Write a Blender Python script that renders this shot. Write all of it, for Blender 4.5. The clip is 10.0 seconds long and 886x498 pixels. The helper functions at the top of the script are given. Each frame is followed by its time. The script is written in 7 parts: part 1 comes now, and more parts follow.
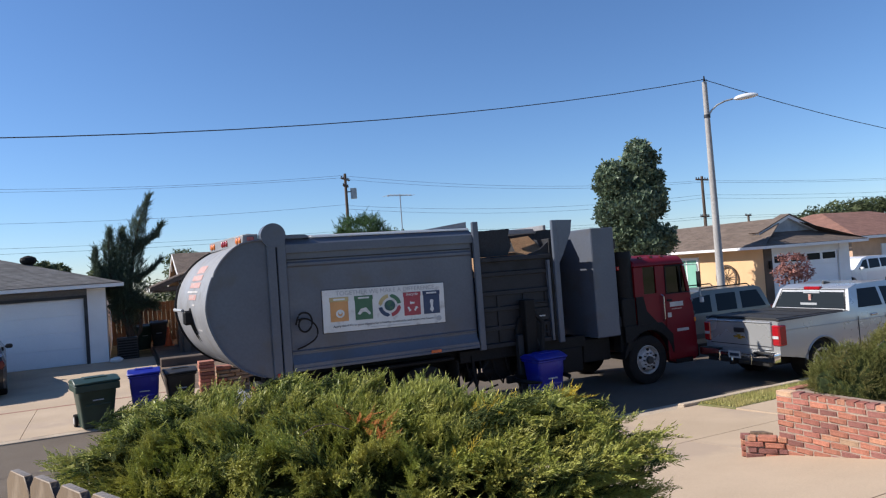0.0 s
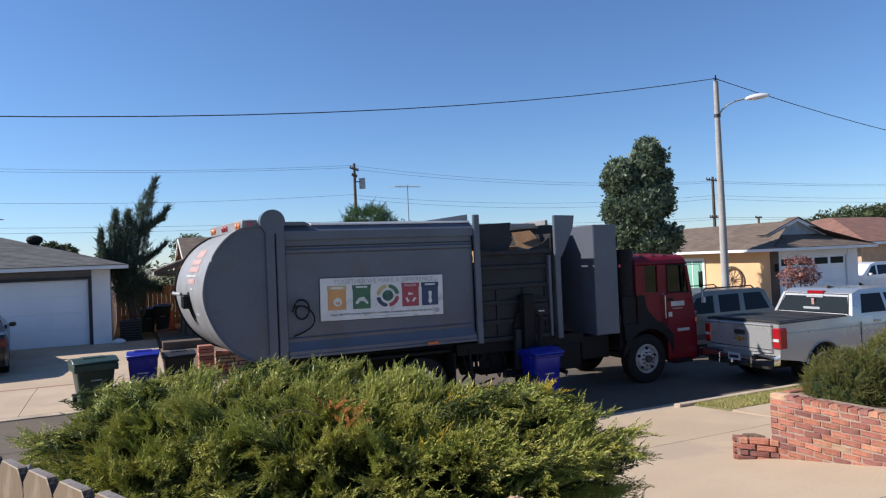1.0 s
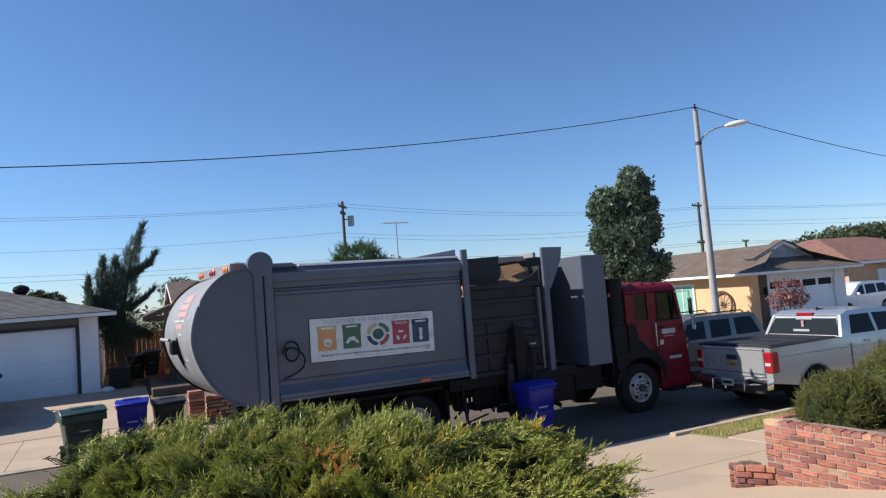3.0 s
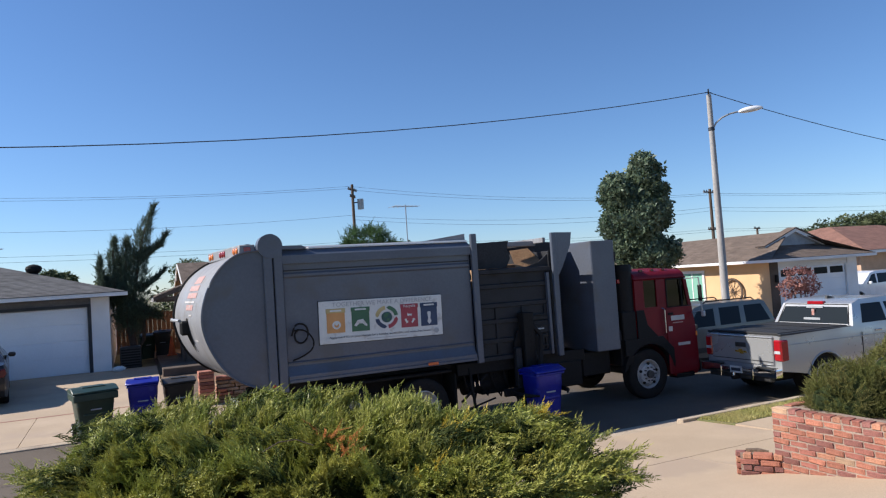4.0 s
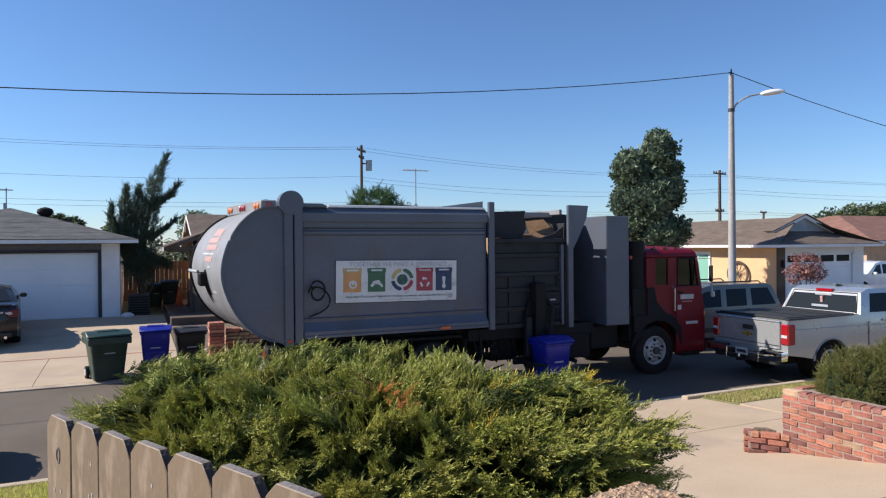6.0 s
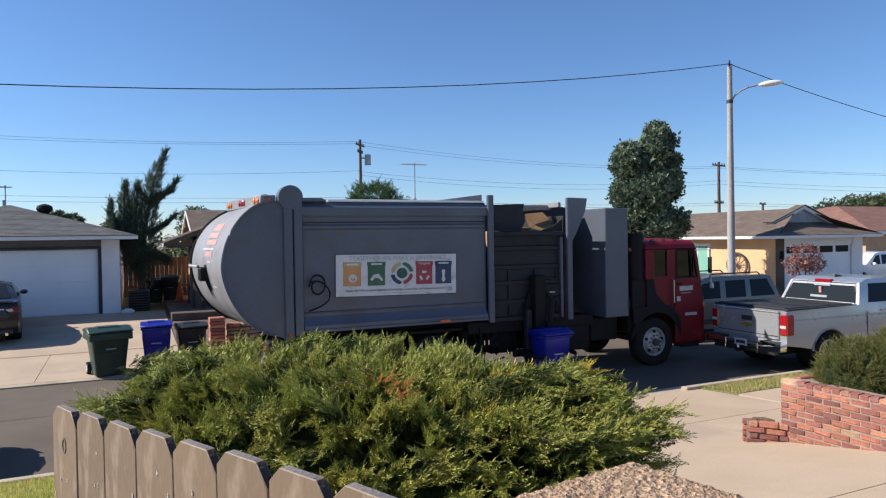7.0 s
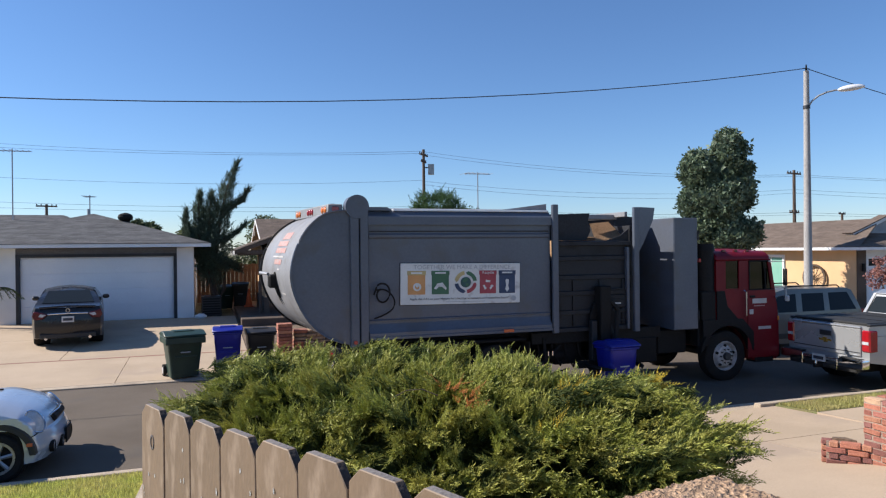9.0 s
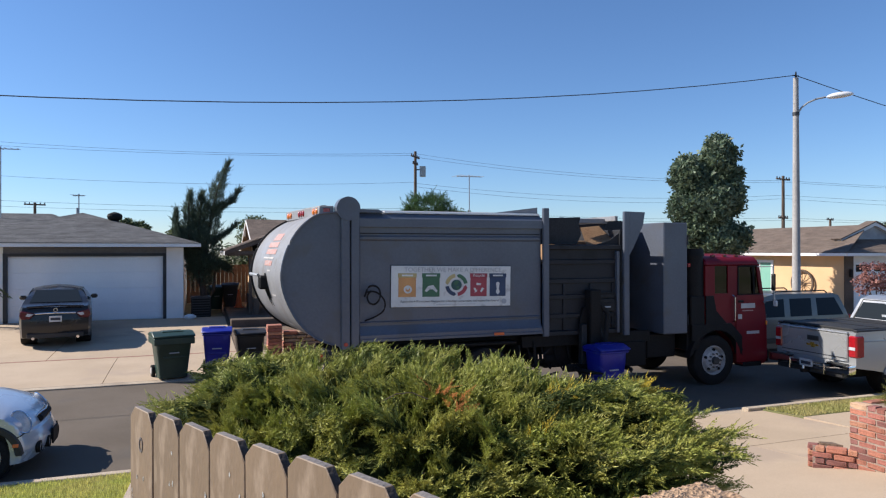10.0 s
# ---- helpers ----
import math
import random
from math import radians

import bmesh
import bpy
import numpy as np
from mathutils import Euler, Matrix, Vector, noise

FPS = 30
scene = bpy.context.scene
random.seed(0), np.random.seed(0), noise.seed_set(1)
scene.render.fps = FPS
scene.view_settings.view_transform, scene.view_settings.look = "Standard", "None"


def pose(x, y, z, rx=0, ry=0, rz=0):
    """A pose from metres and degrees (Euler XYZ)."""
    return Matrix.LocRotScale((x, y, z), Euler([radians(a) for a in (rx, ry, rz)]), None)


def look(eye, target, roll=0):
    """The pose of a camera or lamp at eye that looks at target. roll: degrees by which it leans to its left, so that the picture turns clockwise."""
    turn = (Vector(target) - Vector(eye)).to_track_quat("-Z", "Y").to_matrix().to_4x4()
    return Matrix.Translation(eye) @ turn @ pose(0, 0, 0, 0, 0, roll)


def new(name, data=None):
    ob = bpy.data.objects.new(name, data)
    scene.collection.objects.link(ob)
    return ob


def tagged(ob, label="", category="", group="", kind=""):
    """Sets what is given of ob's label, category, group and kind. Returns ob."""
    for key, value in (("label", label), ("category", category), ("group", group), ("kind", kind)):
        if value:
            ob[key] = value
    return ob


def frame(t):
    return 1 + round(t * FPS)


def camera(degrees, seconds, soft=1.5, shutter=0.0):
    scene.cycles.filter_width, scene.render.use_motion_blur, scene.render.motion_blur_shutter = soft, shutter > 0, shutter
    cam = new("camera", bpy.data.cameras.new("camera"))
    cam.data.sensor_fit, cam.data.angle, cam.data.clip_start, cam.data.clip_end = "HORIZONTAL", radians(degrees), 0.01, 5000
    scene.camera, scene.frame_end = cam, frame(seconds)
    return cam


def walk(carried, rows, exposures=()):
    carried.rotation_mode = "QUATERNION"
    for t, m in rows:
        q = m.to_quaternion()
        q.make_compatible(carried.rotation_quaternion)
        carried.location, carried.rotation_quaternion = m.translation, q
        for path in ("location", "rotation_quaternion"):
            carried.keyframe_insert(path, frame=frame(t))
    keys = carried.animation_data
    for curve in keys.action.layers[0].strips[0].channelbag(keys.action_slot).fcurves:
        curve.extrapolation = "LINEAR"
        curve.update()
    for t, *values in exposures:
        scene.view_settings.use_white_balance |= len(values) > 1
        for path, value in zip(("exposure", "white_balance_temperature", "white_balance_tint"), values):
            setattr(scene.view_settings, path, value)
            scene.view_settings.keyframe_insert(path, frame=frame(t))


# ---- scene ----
cam = camera(66.0, 10.0, soft=1.2)
PATH = [
    (0, (0.171, 0.159, 2.798), (1.03, 1.964, 2.849), -4.2),
    (0.5, (0.239, 0.157, 2.778), (1.086, 1.969, 2.812), -3.7),
    (1, (0.327, 0.137, 2.768), (1.163, 1.954, 2.8), -2.4),
    (1.5, (0.353, 0.124, 2.789), (1.178, 1.944, 2.864), -3.0),
    (2, (0.353, 0.097, 2.803), (1.192, 1.909, 2.913), -4.1),
    (2.2, (0.353, 0.098, 2.802), (1.207, 1.902, 2.934), -4.5),
    (3.3, (0.355, 0.102, 2.800), (1.221, 1.900, 2.926), -4.4),
    (3.5, (0.355, 0.103, 2.799), (1.214, 1.906, 2.908), -4.0),
    (4, (0.362, 0.113, 2.8), (1.2, 1.927, 2.885), -3.8),
    (4.5, (0.34, 0.117, 2.796), (1.158, 1.941, 2.87), -3.5),
    (5, (0.233, 0.141, 2.796), (1.068, 1.957, 2.866), -2.5),
    (5.5, (0.099, 0.148, 2.805), (0.943, 1.961, 2.832), -1.2),
    (6, (0.07, 0.158, 2.803), (0.901, 1.977, 2.789), -0.5),
    (6.2, (0.068, 0.152, 2.800), (0.896, 1.973, 2.773), -0.7),
    (7.3, (0.060, 0.122, 2.787), (0.890, 1.941, 2.755), -1.0),
    (7.5, (0.058, 0.116, 2.784), (0.864, 1.947, 2.775), -0.8),
    (8, (0.026, 0.109, 2.794), (0.722, 1.983, 2.85), -0.7),
    (8.5, (0.021, 0.118, 2.789), (0.676, 2.008, 2.821), -0.8),
    (9, (0.02, 0.116, 2.792), (0.684, 2.003, 2.79), -0.6),
    (9.5, (0.019, 0.118, 2.793), (0.701, 1.998, 2.789), -0.4),
    (10, (0.016, 0.108, 2.801), (0.705, 1.986, 2.805), -0.1),
]
walk(cam, [(t, look(eye, target, roll)) for t, eye, target, roll in PATH], exposures=[(0.0, 0.62, 5520, 12.0), (3.5, 0.62, 5520, 12.0), (6.0, 0.66, 5540, 12.0), (10.0, 0.66, 5540, 12.0)])

from mathutils.bvhtree import BVHTree

# ---- light ----
SUN_WAY = Vector((-1.2, 0.54, 1.0)).normalized()
world = bpy.data.worlds.new("world")
scene.world = world
world.use_nodes = True
wn = world.node_tree
sky = wn.nodes.new("ShaderNodeTexSky")
sky.sky_type, sky.sun_disc = "NISHITA", False
sky.sun_elevation = math.asin(SUN_WAY.z)
sky.sun_rotation = math.atan2(SUN_WAY.x, SUN_WAY.y)
sky.altitude, sky.air_density, sky.dust_density, sky.ozone_density = 200, 1.0, 0.1, 4.6
wn.links.new(sky.outputs[0], wn.nodes["Background"].inputs[0])
wn.nodes["Background"].inputs[1].default_value = 0.076
sun = new("sun", bpy.data.lights.new("sun", "SUN"))
sun.data.energy, sun.data.angle, sun.data.color = 5.0, radians(0.55), (1.0, 0.85, 0.64)
sun.matrix_world = look(SUN_WAY * 60, (0, 0, 0))


# ---- materials ----
def material(name, base, second=None, rough=0.6, metal=0.0, scale=3.0, fine=60.0, amount=0.5, bump=0.15, coat=0.0,
             stretch=(1, 1, 1), grain=0.35, island=0.0, each=0.0, spec=0.5, dirt=None, dirt_scale=1.2, depth=0.01, thin=0.0):
    """Two scales of colour variation, fine relief, and optional stains with a shape of their own."""
    m = bpy.data.materials.new(name)
    m.use_nodes = True
    n, l = m.node_tree.nodes, m.node_tree.links
    b = n["Principled BSDF"]
    tc = n.new("ShaderNodeTexCoord")
    mp = n.new("ShaderNodeMapping")
    mp.inputs["Scale"].default_value = stretch
    l.new(tc.outputs["Object"], mp.inputs[0])

    def noise_node(s, detail=6.0):
        q = n.new("ShaderNodeTexNoise")
        q.inputs["Scale"].default_value, q.inputs["Detail"].default_value = s, detail
        l.new(mp.outputs[0], q.inputs["Vector"])
        return q.outputs["Fac"]

    def spread(sock, low, high):
        r = n.new("ShaderNodeMapRange")
        r.inputs[1].default_value, r.inputs[2].default_value = low, high
        l.new(sock, r.inputs[0])
        return r.outputs[0]

    def mix(fac, one, two, blend="MIX"):
        q = n.new("ShaderNodeMix")
        q.data_type, q.blend_type = "RGBA", blend
        for sock, v in ((q.inputs[0], fac), (q.inputs[6], one), (q.inputs[7], two)):
            if isinstance(v, (int, float)):
                sock.default_value = v
            elif isinstance(v, tuple):
                sock.default_value = (*v, 1)
            else:
                l.new(v, sock)
        return q.outputs[2]

    second = second or tuple(c * 0.72 for c in base)
    wide = spread(noise_node(scale), 0.35, 0.68)
    small = noise_node(fine, 4.0)
    col = mix(wide, tuple(base), tuple(base[i] + (second[i] - base[i]) * amount * 2 for i in range(3)) if amount < 0.5 else tuple(second))
    tone = n.new("ShaderNodeMapRange")
    tone.inputs[1].default_value, tone.inputs[2].default_value = 0.3, 0.7
    tone.inputs[3].default_value, tone.inputs[4].default_value = 1 - grain, 1 + grain * 0.6
    l.new(small, tone.inputs[0])
    col = mix(1.0, col, tone.outputs[0], "MULTIPLY")
    if island or each:
        src = n.new("ShaderNodeNewGeometry").outputs["Random Per Island"] if island else n.new("ShaderNodeObjectInfo").outputs["Random"]
        t2 = n.new("ShaderNodeMapRange")
        t2.inputs[3].default_value, t2.inputs[4].default_value = 1 - (island or each), 1 + (island or each)
        l.new(src, t2.inputs[0])
        col = mix(1.0, col, t2.outputs[0], "MULTIPLY")
    if dirt:
        col = mix(spread(noise_node(dirt_scale, 9.0), 0.56, 0.66), col, tuple(dirt))
    l.new(col, b.inputs["Base Color"])
    rr = n.new("ShaderNodeMapRange")
    rr.inputs[3].default_value, rr.inputs[4].default_value = max(0.02, rough - 0.08), min(1, rough + 0.1)
    l.new(wide, rr.inputs[0])
    l.new(rr.outputs[0], b.inputs["Roughness"])
    b.inputs["Metallic"].default_value = metal
    b.inputs["Coat Weight"].default_value = coat
    b.inputs["Coat Roughness"].default_value = 0.06
    b.inputs["Specular IOR Level"].default_value = spec
    if bump:
        bp = n.new("ShaderNodeBump")
        bp.inputs["Strength"].default_value, bp.inputs["Distance"].default_value = bump, depth
        l.new(small, bp.inputs["Height"])
        l.new(bp.outputs[0], b.inputs["Normal"])
    if thin:
        tr = n.new("ShaderNodeBsdfTranslucent")
        l.new(col, tr.inputs[0])
        ms = n.new("ShaderNodeMixShader")
        ms.inputs[0].default_value = thin
        l.new(b.outputs[0], ms.inputs[1])
        l.new(tr.outputs[0], ms.inputs[2])
        l.new(ms.outputs[0], n["Material Output"].inputs[0])
    return m


def glass(name, tint=(0.02, 0.025, 0.03), rough=0.04):
    m = bpy.data.materials.new(name)
    m.use_nodes = True
    b = m.node_tree.nodes["Principled BSDF"]
    b.inputs["Base Color"].default_value = (*tint, 1)
    b.inputs["Roughness"].default_value = rough
    b.inputs["IOR"].default_value = 1.5
    b.inputs["Specular IOR Level"].default_value = 0.07
    return m


def see_through(name, tint):
    """Thin tinted window glass."""
    m = bpy.data.materials.new(name)
    m.use_nodes = True
    nt = m.node_tree
    nt.nodes.clear()
    o, mix = nt.nodes.new("ShaderNodeOutputMaterial"), nt.nodes.new("ShaderNodeMixShader")
    t, g = nt.nodes.new("ShaderNodeBsdfTransparent"), nt.nodes.new("ShaderNodeBsdfGlossy")
    t.inputs["Color"].default_value = (*tint, 1)
    g.inputs["Roughness"].default_value = 0.03
    mix.inputs[0].default_value = 0.06
    nt.links.new(t.outputs[0], mix.inputs[1])
    nt.links.new(g.outputs[0], mix.inputs[2])
    nt.links.new(mix.outputs[0], o.inputs["Surface"])
    return m


def lamp_mat(name, col):
    return material(name, col, rough=0.18, grain=0.15, fine=90, scale=20, bump=0.05, coat=0.5)


M = {}
M["asphalt"] = material("asphalt", (0.124, 0.097, 0.07), (0.1, 0.078, 0.057), 0.9, scale=0.6, fine=140, bump=0.4, dirt=(0.075, 0.066, 0.058), dirt_scale=0.35)
M["concrete"] = material("concrete", (0.47, 0.365, 0.255), (0.4, 0.31, 0.215), 0.85, scale=0.7, fine=90, bump=0.2, grain=0.18, dirt=(0.38, 0.295, 0.215), dirt_scale=0.8)
M["kerb"] = material("kerb_concrete", (0.5, 0.41, 0.3), (0.36, 0.29, 0.22), 0.85, scale=2, fine=60, bump=0.3)
M["redwood_strip"] = material("reddish_joint", (0.33, 0.17, 0.12), rough=0.9)
M["soil"] = material("soil", (0.13, 0.09, 0.06), (0.22, 0.16, 0.11), 0.95, scale=4, fine=50, bump=0.6, depth=0.03)
M["earth"] = material("dry_earth", (0.24, 0.2, 0.14), (0.13, 0.14, 0.06), 0.95, scale=0.05, fine=2, bump=0.2)
M["grass_base"] = material("lawn_soil", (0.13, 0.15, 0.045), (0.2, 0.17, 0.08), 0.95, scale=2, fine=40, bump=0.4)
M["grass"] = material("grass_blades", (0.5, 0.54, 0.12), (0.62, 0.57, 0.18), 0.6, scale=1.5, fine=20, bump=0, island=0.35, thin=0.35)
M["dry_grass"] = material("dry_grass_blades", (0.43, 0.42, 0.13), (0.52, 0.45, 0.19), 0.7, scale=1.5, fine=20, bump=0, island=0.35, thin=0.35)
M["stucco"] = material("rough_stucco", (0.52, 0.355, 0.22), (0.42, 0.27, 0.16), 0.95, scale=9, fine=110, bump=1.0, grain=0.6, depth=0.02)
M["white_paint"] = material("white_painted_stucco", (0.78, 0.78, 0.78), (0.7, 0.7, 0.7), 0.7, scale=1.4, fine=80, grain=0.06, bump=0.2)
M["garage_white"] = material("white_garage_door", (0.8, 0.82, 0.85), (0.74, 0.76, 0.8), 0.5, scale=0.8, fine=30, grain=0.03, bump=0.03)
M["black_trim"] = material("dark_grey_trim", (0.03, 0.032, 0.04), rough=0.6, bump=0.05)
M["grey_roof"] = material("grey_asphalt_shingle", (0.115, 0.115, 0.12), (0.085, 0.085, 0.09), 0.95, scale=2.5, fine=60, bump=0.5, island=0.18)
M["brown_roof"] = material("brown_asphalt_shingle", (0.165, 0.125, 0.098), (0.13, 0.098, 0.077), 0.95, scale=2.5, fine=60, bump=0.5, island=0.14)
M["red_roof"] = material("reddish_tile_roof", (0.27, 0.14, 0.1), (0.2, 0.105, 0.08), 0.9, scale=2, fine=30, bump=0.5)
M["yellow_stucco"] = material("yellow_stucco", (0.7, 0.46, 0.25), (0.63, 0.415, 0.225), 0.9, scale=1.2, fine=90, grain=0.08, bump=0.25)
M["peach_stucco"] = material("peach_stucco", (0.62, 0.43, 0.3), rough=0.9, scale=1.2, fine=90, grain=0.08, bump=0.25)
M["brown_wood"] = material("brown_wall_siding", (0.11, 0.08, 0.06), rough=0.85, scale=2, fine=40, bump=0.3)
M["grey_siding"] = material("weathered_grey_siding", (0.16, 0.155, 0.16), (0.12, 0.118, 0.125), 0.8, scale=2, fine=50, stretch=(0.4, 1, 3), bump=0.3)
M["board"] = material("weathered_fence_board", (0.12, 0.07, 0.045), (0.17, 0.1, 0.062), 0.9, scale=1, fine=30, stretch=(6, 6, 1), bump=0.4, each=0.25)
M["picket"] = material("brown_painted_picket", (0.215, 0.152, 0.096), (0.18, 0.128, 0.082), 0.6, scale=5, fine=70, stretch=(1.6, 1.6, 0.6), bump=0.14, grain=0.08, dirt=(0.31, 0.235, 0.165), dirt_scale=6, each=0.08)
# Old cut end, darkened further to hold the shade of the sloped clips.
M["picket_cut_shade"] = material("shaded_weathered_cut_end", (0.035, 0.028, 0.026), (0.06, 0.048, 0.042), 0.9, scale=20, fine=120, bump=0.4)
M["picket_end"] = material("weathered_grey_end_grain", (0.2, 0.18, 0.17), (0.13, 0.115, 0.11), 0.9, scale=14, fine=90, bump=0.4)
M["mortar"] = material("dusty_mortar", (0.36, 0.275, 0.215), (0.27, 0.2, 0.16), 0.95, scale=6, fine=120, bump=0.6)
BRICKS = [material("red_brick", c, tuple(v * 0.7 for v in c), 0.9, scale=14, fine=120, bump=0.7, grain=0.35, each=0.22, depth=0.006)
          for c in ((0.34, 0.13, 0.095), (0.41, 0.165, 0.105), (0.27, 0.115, 0.095), (0.48, 0.23, 0.14), (0.5, 0.33, 0.21))]
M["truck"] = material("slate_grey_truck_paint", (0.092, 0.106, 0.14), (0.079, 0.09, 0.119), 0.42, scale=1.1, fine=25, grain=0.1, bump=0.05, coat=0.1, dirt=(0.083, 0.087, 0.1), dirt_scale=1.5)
# Paler truck grey: sunlight put into the colour, and plainly pale parts.
M["truck_light"] = material("pale_sunlit_truck_paint", (0.27, 0.27, 0.28), (0.21, 0.21, 0.22), 0.5, scale=2, fine=30, grain=0.12, bump=0.05, dirt=(0.2, 0.19, 0.18), dirt_scale=3)
# Grimy steel, also used where the recess shade is put into the colour.
M["truck_dirty_shaded"] = material("grimy_and_shaded_steel", (0.017, 0.0185, 0.023), (0.03, 0.031, 0.036), 0.6, scale=3, fine=40, bump=0.2, dirt=(0.012, 0.012, 0.013), dirt_scale=2.5, spec=0.3)
M["black"] = material("black_steel", (0.008, 0.008, 0.009), (0.016, 0.015, 0.015), 0.65, scale=4, fine=40, bump=0.15, spec=0.2)
M["rubber"] = material("tyre_rubber", (0.016, 0.016, 0.016), (0.026, 0.024, 0.023), 0.9, scale=8, fine=60, bump=0.3, spec=0.2)
M["rim"] = material("white_painted_steel_rim", (0.55, 0.54, 0.53), (0.38, 0.36, 0.34), 0.5, scale=7, fine=60, bump=0.1)
M["hub"] = material("dark_hub", (0.07, 0.065, 0.06), rough=0.6, scale=10)
M["red_paint"] = material("dark_red_cab_paint", (0.155, 0.004, 0.011), (0.12, 0.0035, 0.009), 0.4, scale=1.5, fine=30, grain=0.06, bump=0.03, spec=0.25)
M["silver"] = material("silver_car_paint", (0.42, 0.425, 0.43), (0.38, 0.385, 0.39), 0.32, 0.4, scale=1.2, fine=200, grain=0.05, bump=0.0, coat=0.7)
M["grey_car"] = material("grey_green_car_paint", (0.115, 0.115, 0.105), (0.095, 0.095, 0.088), 0.45, 0.1, scale=1.2, fine=200, grain=0.05, bump=0, coat=0.5)
M["black_car"] = material("black_car_paint", (0.012, 0.011, 0.012), (0.02, 0.019, 0.02), 0.3, scale=1.5, fine=120, grain=0.1, bump=0, coat=0.35, spec=0.35)
M["blue_car"] = material("pale_silver_blue_car_paint", (0.5, 0.55, 0.63), (0.45, 0.5, 0.58), 0.25, 0.3, scale=1.2, fine=200, grain=0.05, bump=0, coat=0.8)
M["white_car"] = material("white_car_paint", (0.78, 0.78, 0.79), (0.72, 0.72, 0.73), 0.25, scale=1.2, fine=100, grain=0.03, bump=0, coat=0.7)
M["chrome"] = material("chrome", (0.75, 0.76, 0.78), (0.65, 0.66, 0.68), 0.12, 1.0, scale=8, fine=60, grain=0.08, bump=0.02)
M["alloy"] = material("alloy_wheel", (0.42, 0.42, 0.43), (0.32, 0.32, 0.33), 0.35, 0.6, scale=8, fine=60, grain=0.1, bump=0.03)
M["plastic"] = material("black_plastic_trim", (0.02, 0.02, 0.021), (0.03, 0.03, 0.031), 0.55, scale=6, fine=120, bump=0.1)
M["tonneau"] = material("black_vinyl_cover", (0.016, 0.016, 0.017), (0.024, 0.024, 0.025), 0.75, scale=2, fine=90, bump=0.2)
M["glass"] = glass("dark_tinted_glass")
M["glass_clear"] = see_through("tinted_cab_glass", (0.13, 0.15, 0.15))
M["glass_cab"] = glass("cab_glass", (0.012, 0.015, 0.015))
M["glass_green"] = material("green_tinted_window", (0.2, 0.42, 0.33), (0.25, 0.47, 0.38), 0.12, scale=2, grain=0.05, bump=0)
M["dark_red_lamp"] = lamp_mat("dark_red_lamp_lens", (0.1, 0.008, 0.014))
M["red_lamp"] = lamp_mat("red_lamp_lens", (0.36, 0.01, 0.016))
M["amber"] = lamp_mat("amber_lamp_lens", (0.75, 0.2, 0.02))
M["clear_lamp"] = lamp_mat("clear_lamp_lens", (0.55, 0.57, 0.6))
M["lamp_orange"] = lamp_mat("orange_reflector", (0.7, 0.16, 0.05))
M["plate"] = material("plate_white", (0.62, 0.62, 0.62), rough=0.4, grain=0.05, bump=0.02)
M["ink"] = material("dark_print", (0.035, 0.04, 0.06), rough=0.6, grain=0.05, bump=0)
M["grey_ink"] = material("grey_print", (0.4, 0.42, 0.45), rough=0.6, grain=0.05, bump=0)
M["red_ink"] = material("faded_red_print", (0.46, 0.2, 0.16), (0.4, 0.33, 0.31), 0.6, scale=18, fine=80, grain=0.25, bump=0)
M["pale_ink"] = material("pale_print", (0.55, 0.52, 0.5), rough=0.6, grain=0.1, bump=0)
M["gold"] = material("gold_badge", (0.65, 0.4, 0.06), rough=0.3, metal=0.6, scale=30, bump=0)
M["sign_white"] = material("white_sign_face", (0.66, 0.67, 0.66), (0.58, 0.59, 0.58), 0.5, scale=3, fine=50, grain=0.06, bump=0.02, dirt=(0.42, 0.41, 0.4), dirt_scale=5)
for k, c in dict(sign_orange=(0.6, 0.31, 0.11), sign_green=(0.05, 0.14, 0.075), sign_red=(0.34, 0.05, 0.07), sign_blue=(0.028, 0.052, 0.12), sign_yellow=(0.52, 0.42, 0.19), globe=(0.03, 0.09, 0.09)).items():
    M[k] = material(k, c, tuple(v * 0.8 for v in c), 0.5, scale=4, fine=50, grain=0.08, bump=0)
M["bin_blue"] = material("blue_bin_plastic", (0.012, 0.016, 0.28), (0.009, 0.013, 0.22), 0.42, scale=3, fine=60, grain=0.12, bump=0.08, dirt=(0.03, 0.04, 0.3), dirt_scale=6)
M["bin_green"] = material("dark_green_bin_plastic", (0.022, 0.05, 0.036), (0.016, 0.035, 0.026), 0.45, scale=3, fine=60, grain=0.15, bump=0.08)
M["bin_black"] = material("black_brown_bin_plastic", (0.022, 0.021, 0.02), (0.03, 0.026, 0.024), 0.5, scale=3, fine=60, grain=0.15, bump=0.08)
M["galv"] = material("weathered_concrete_pole", (0.4, 0.385, 0.37), (0.31, 0.295, 0.285), 0.8, scale=3, fine=70, stretch=(1, 1, 0.25), bump=0.2)
M["steel"] = material("galvanised_steel", (0.42, 0.43, 0.44), (0.33, 0.34, 0.35), 0.5, 0.5, scale=6, fine=50, bump=0.05)
M["pole_wood"] = material("weathered_pole_wood", (0.1, 0.07, 0.05), (0.14, 0.1, 0.075), 0.9, scale=2, fine=30, stretch=(5, 5, 0.5), bump=0.4)
M["wire"] = material("black_cable", (0.035, 0.037, 0.045), rough=0.7, bump=0)
M["trunk"] = material("bark", (0.12, 0.085, 0.06), (0.07, 0.05, 0.04), 0.95, scale=5, fine=40, stretch=(3, 3, 0.6), bump=0.7, depth=0.03)
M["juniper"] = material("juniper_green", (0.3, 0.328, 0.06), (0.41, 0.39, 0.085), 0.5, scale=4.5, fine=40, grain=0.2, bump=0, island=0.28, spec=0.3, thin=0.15)
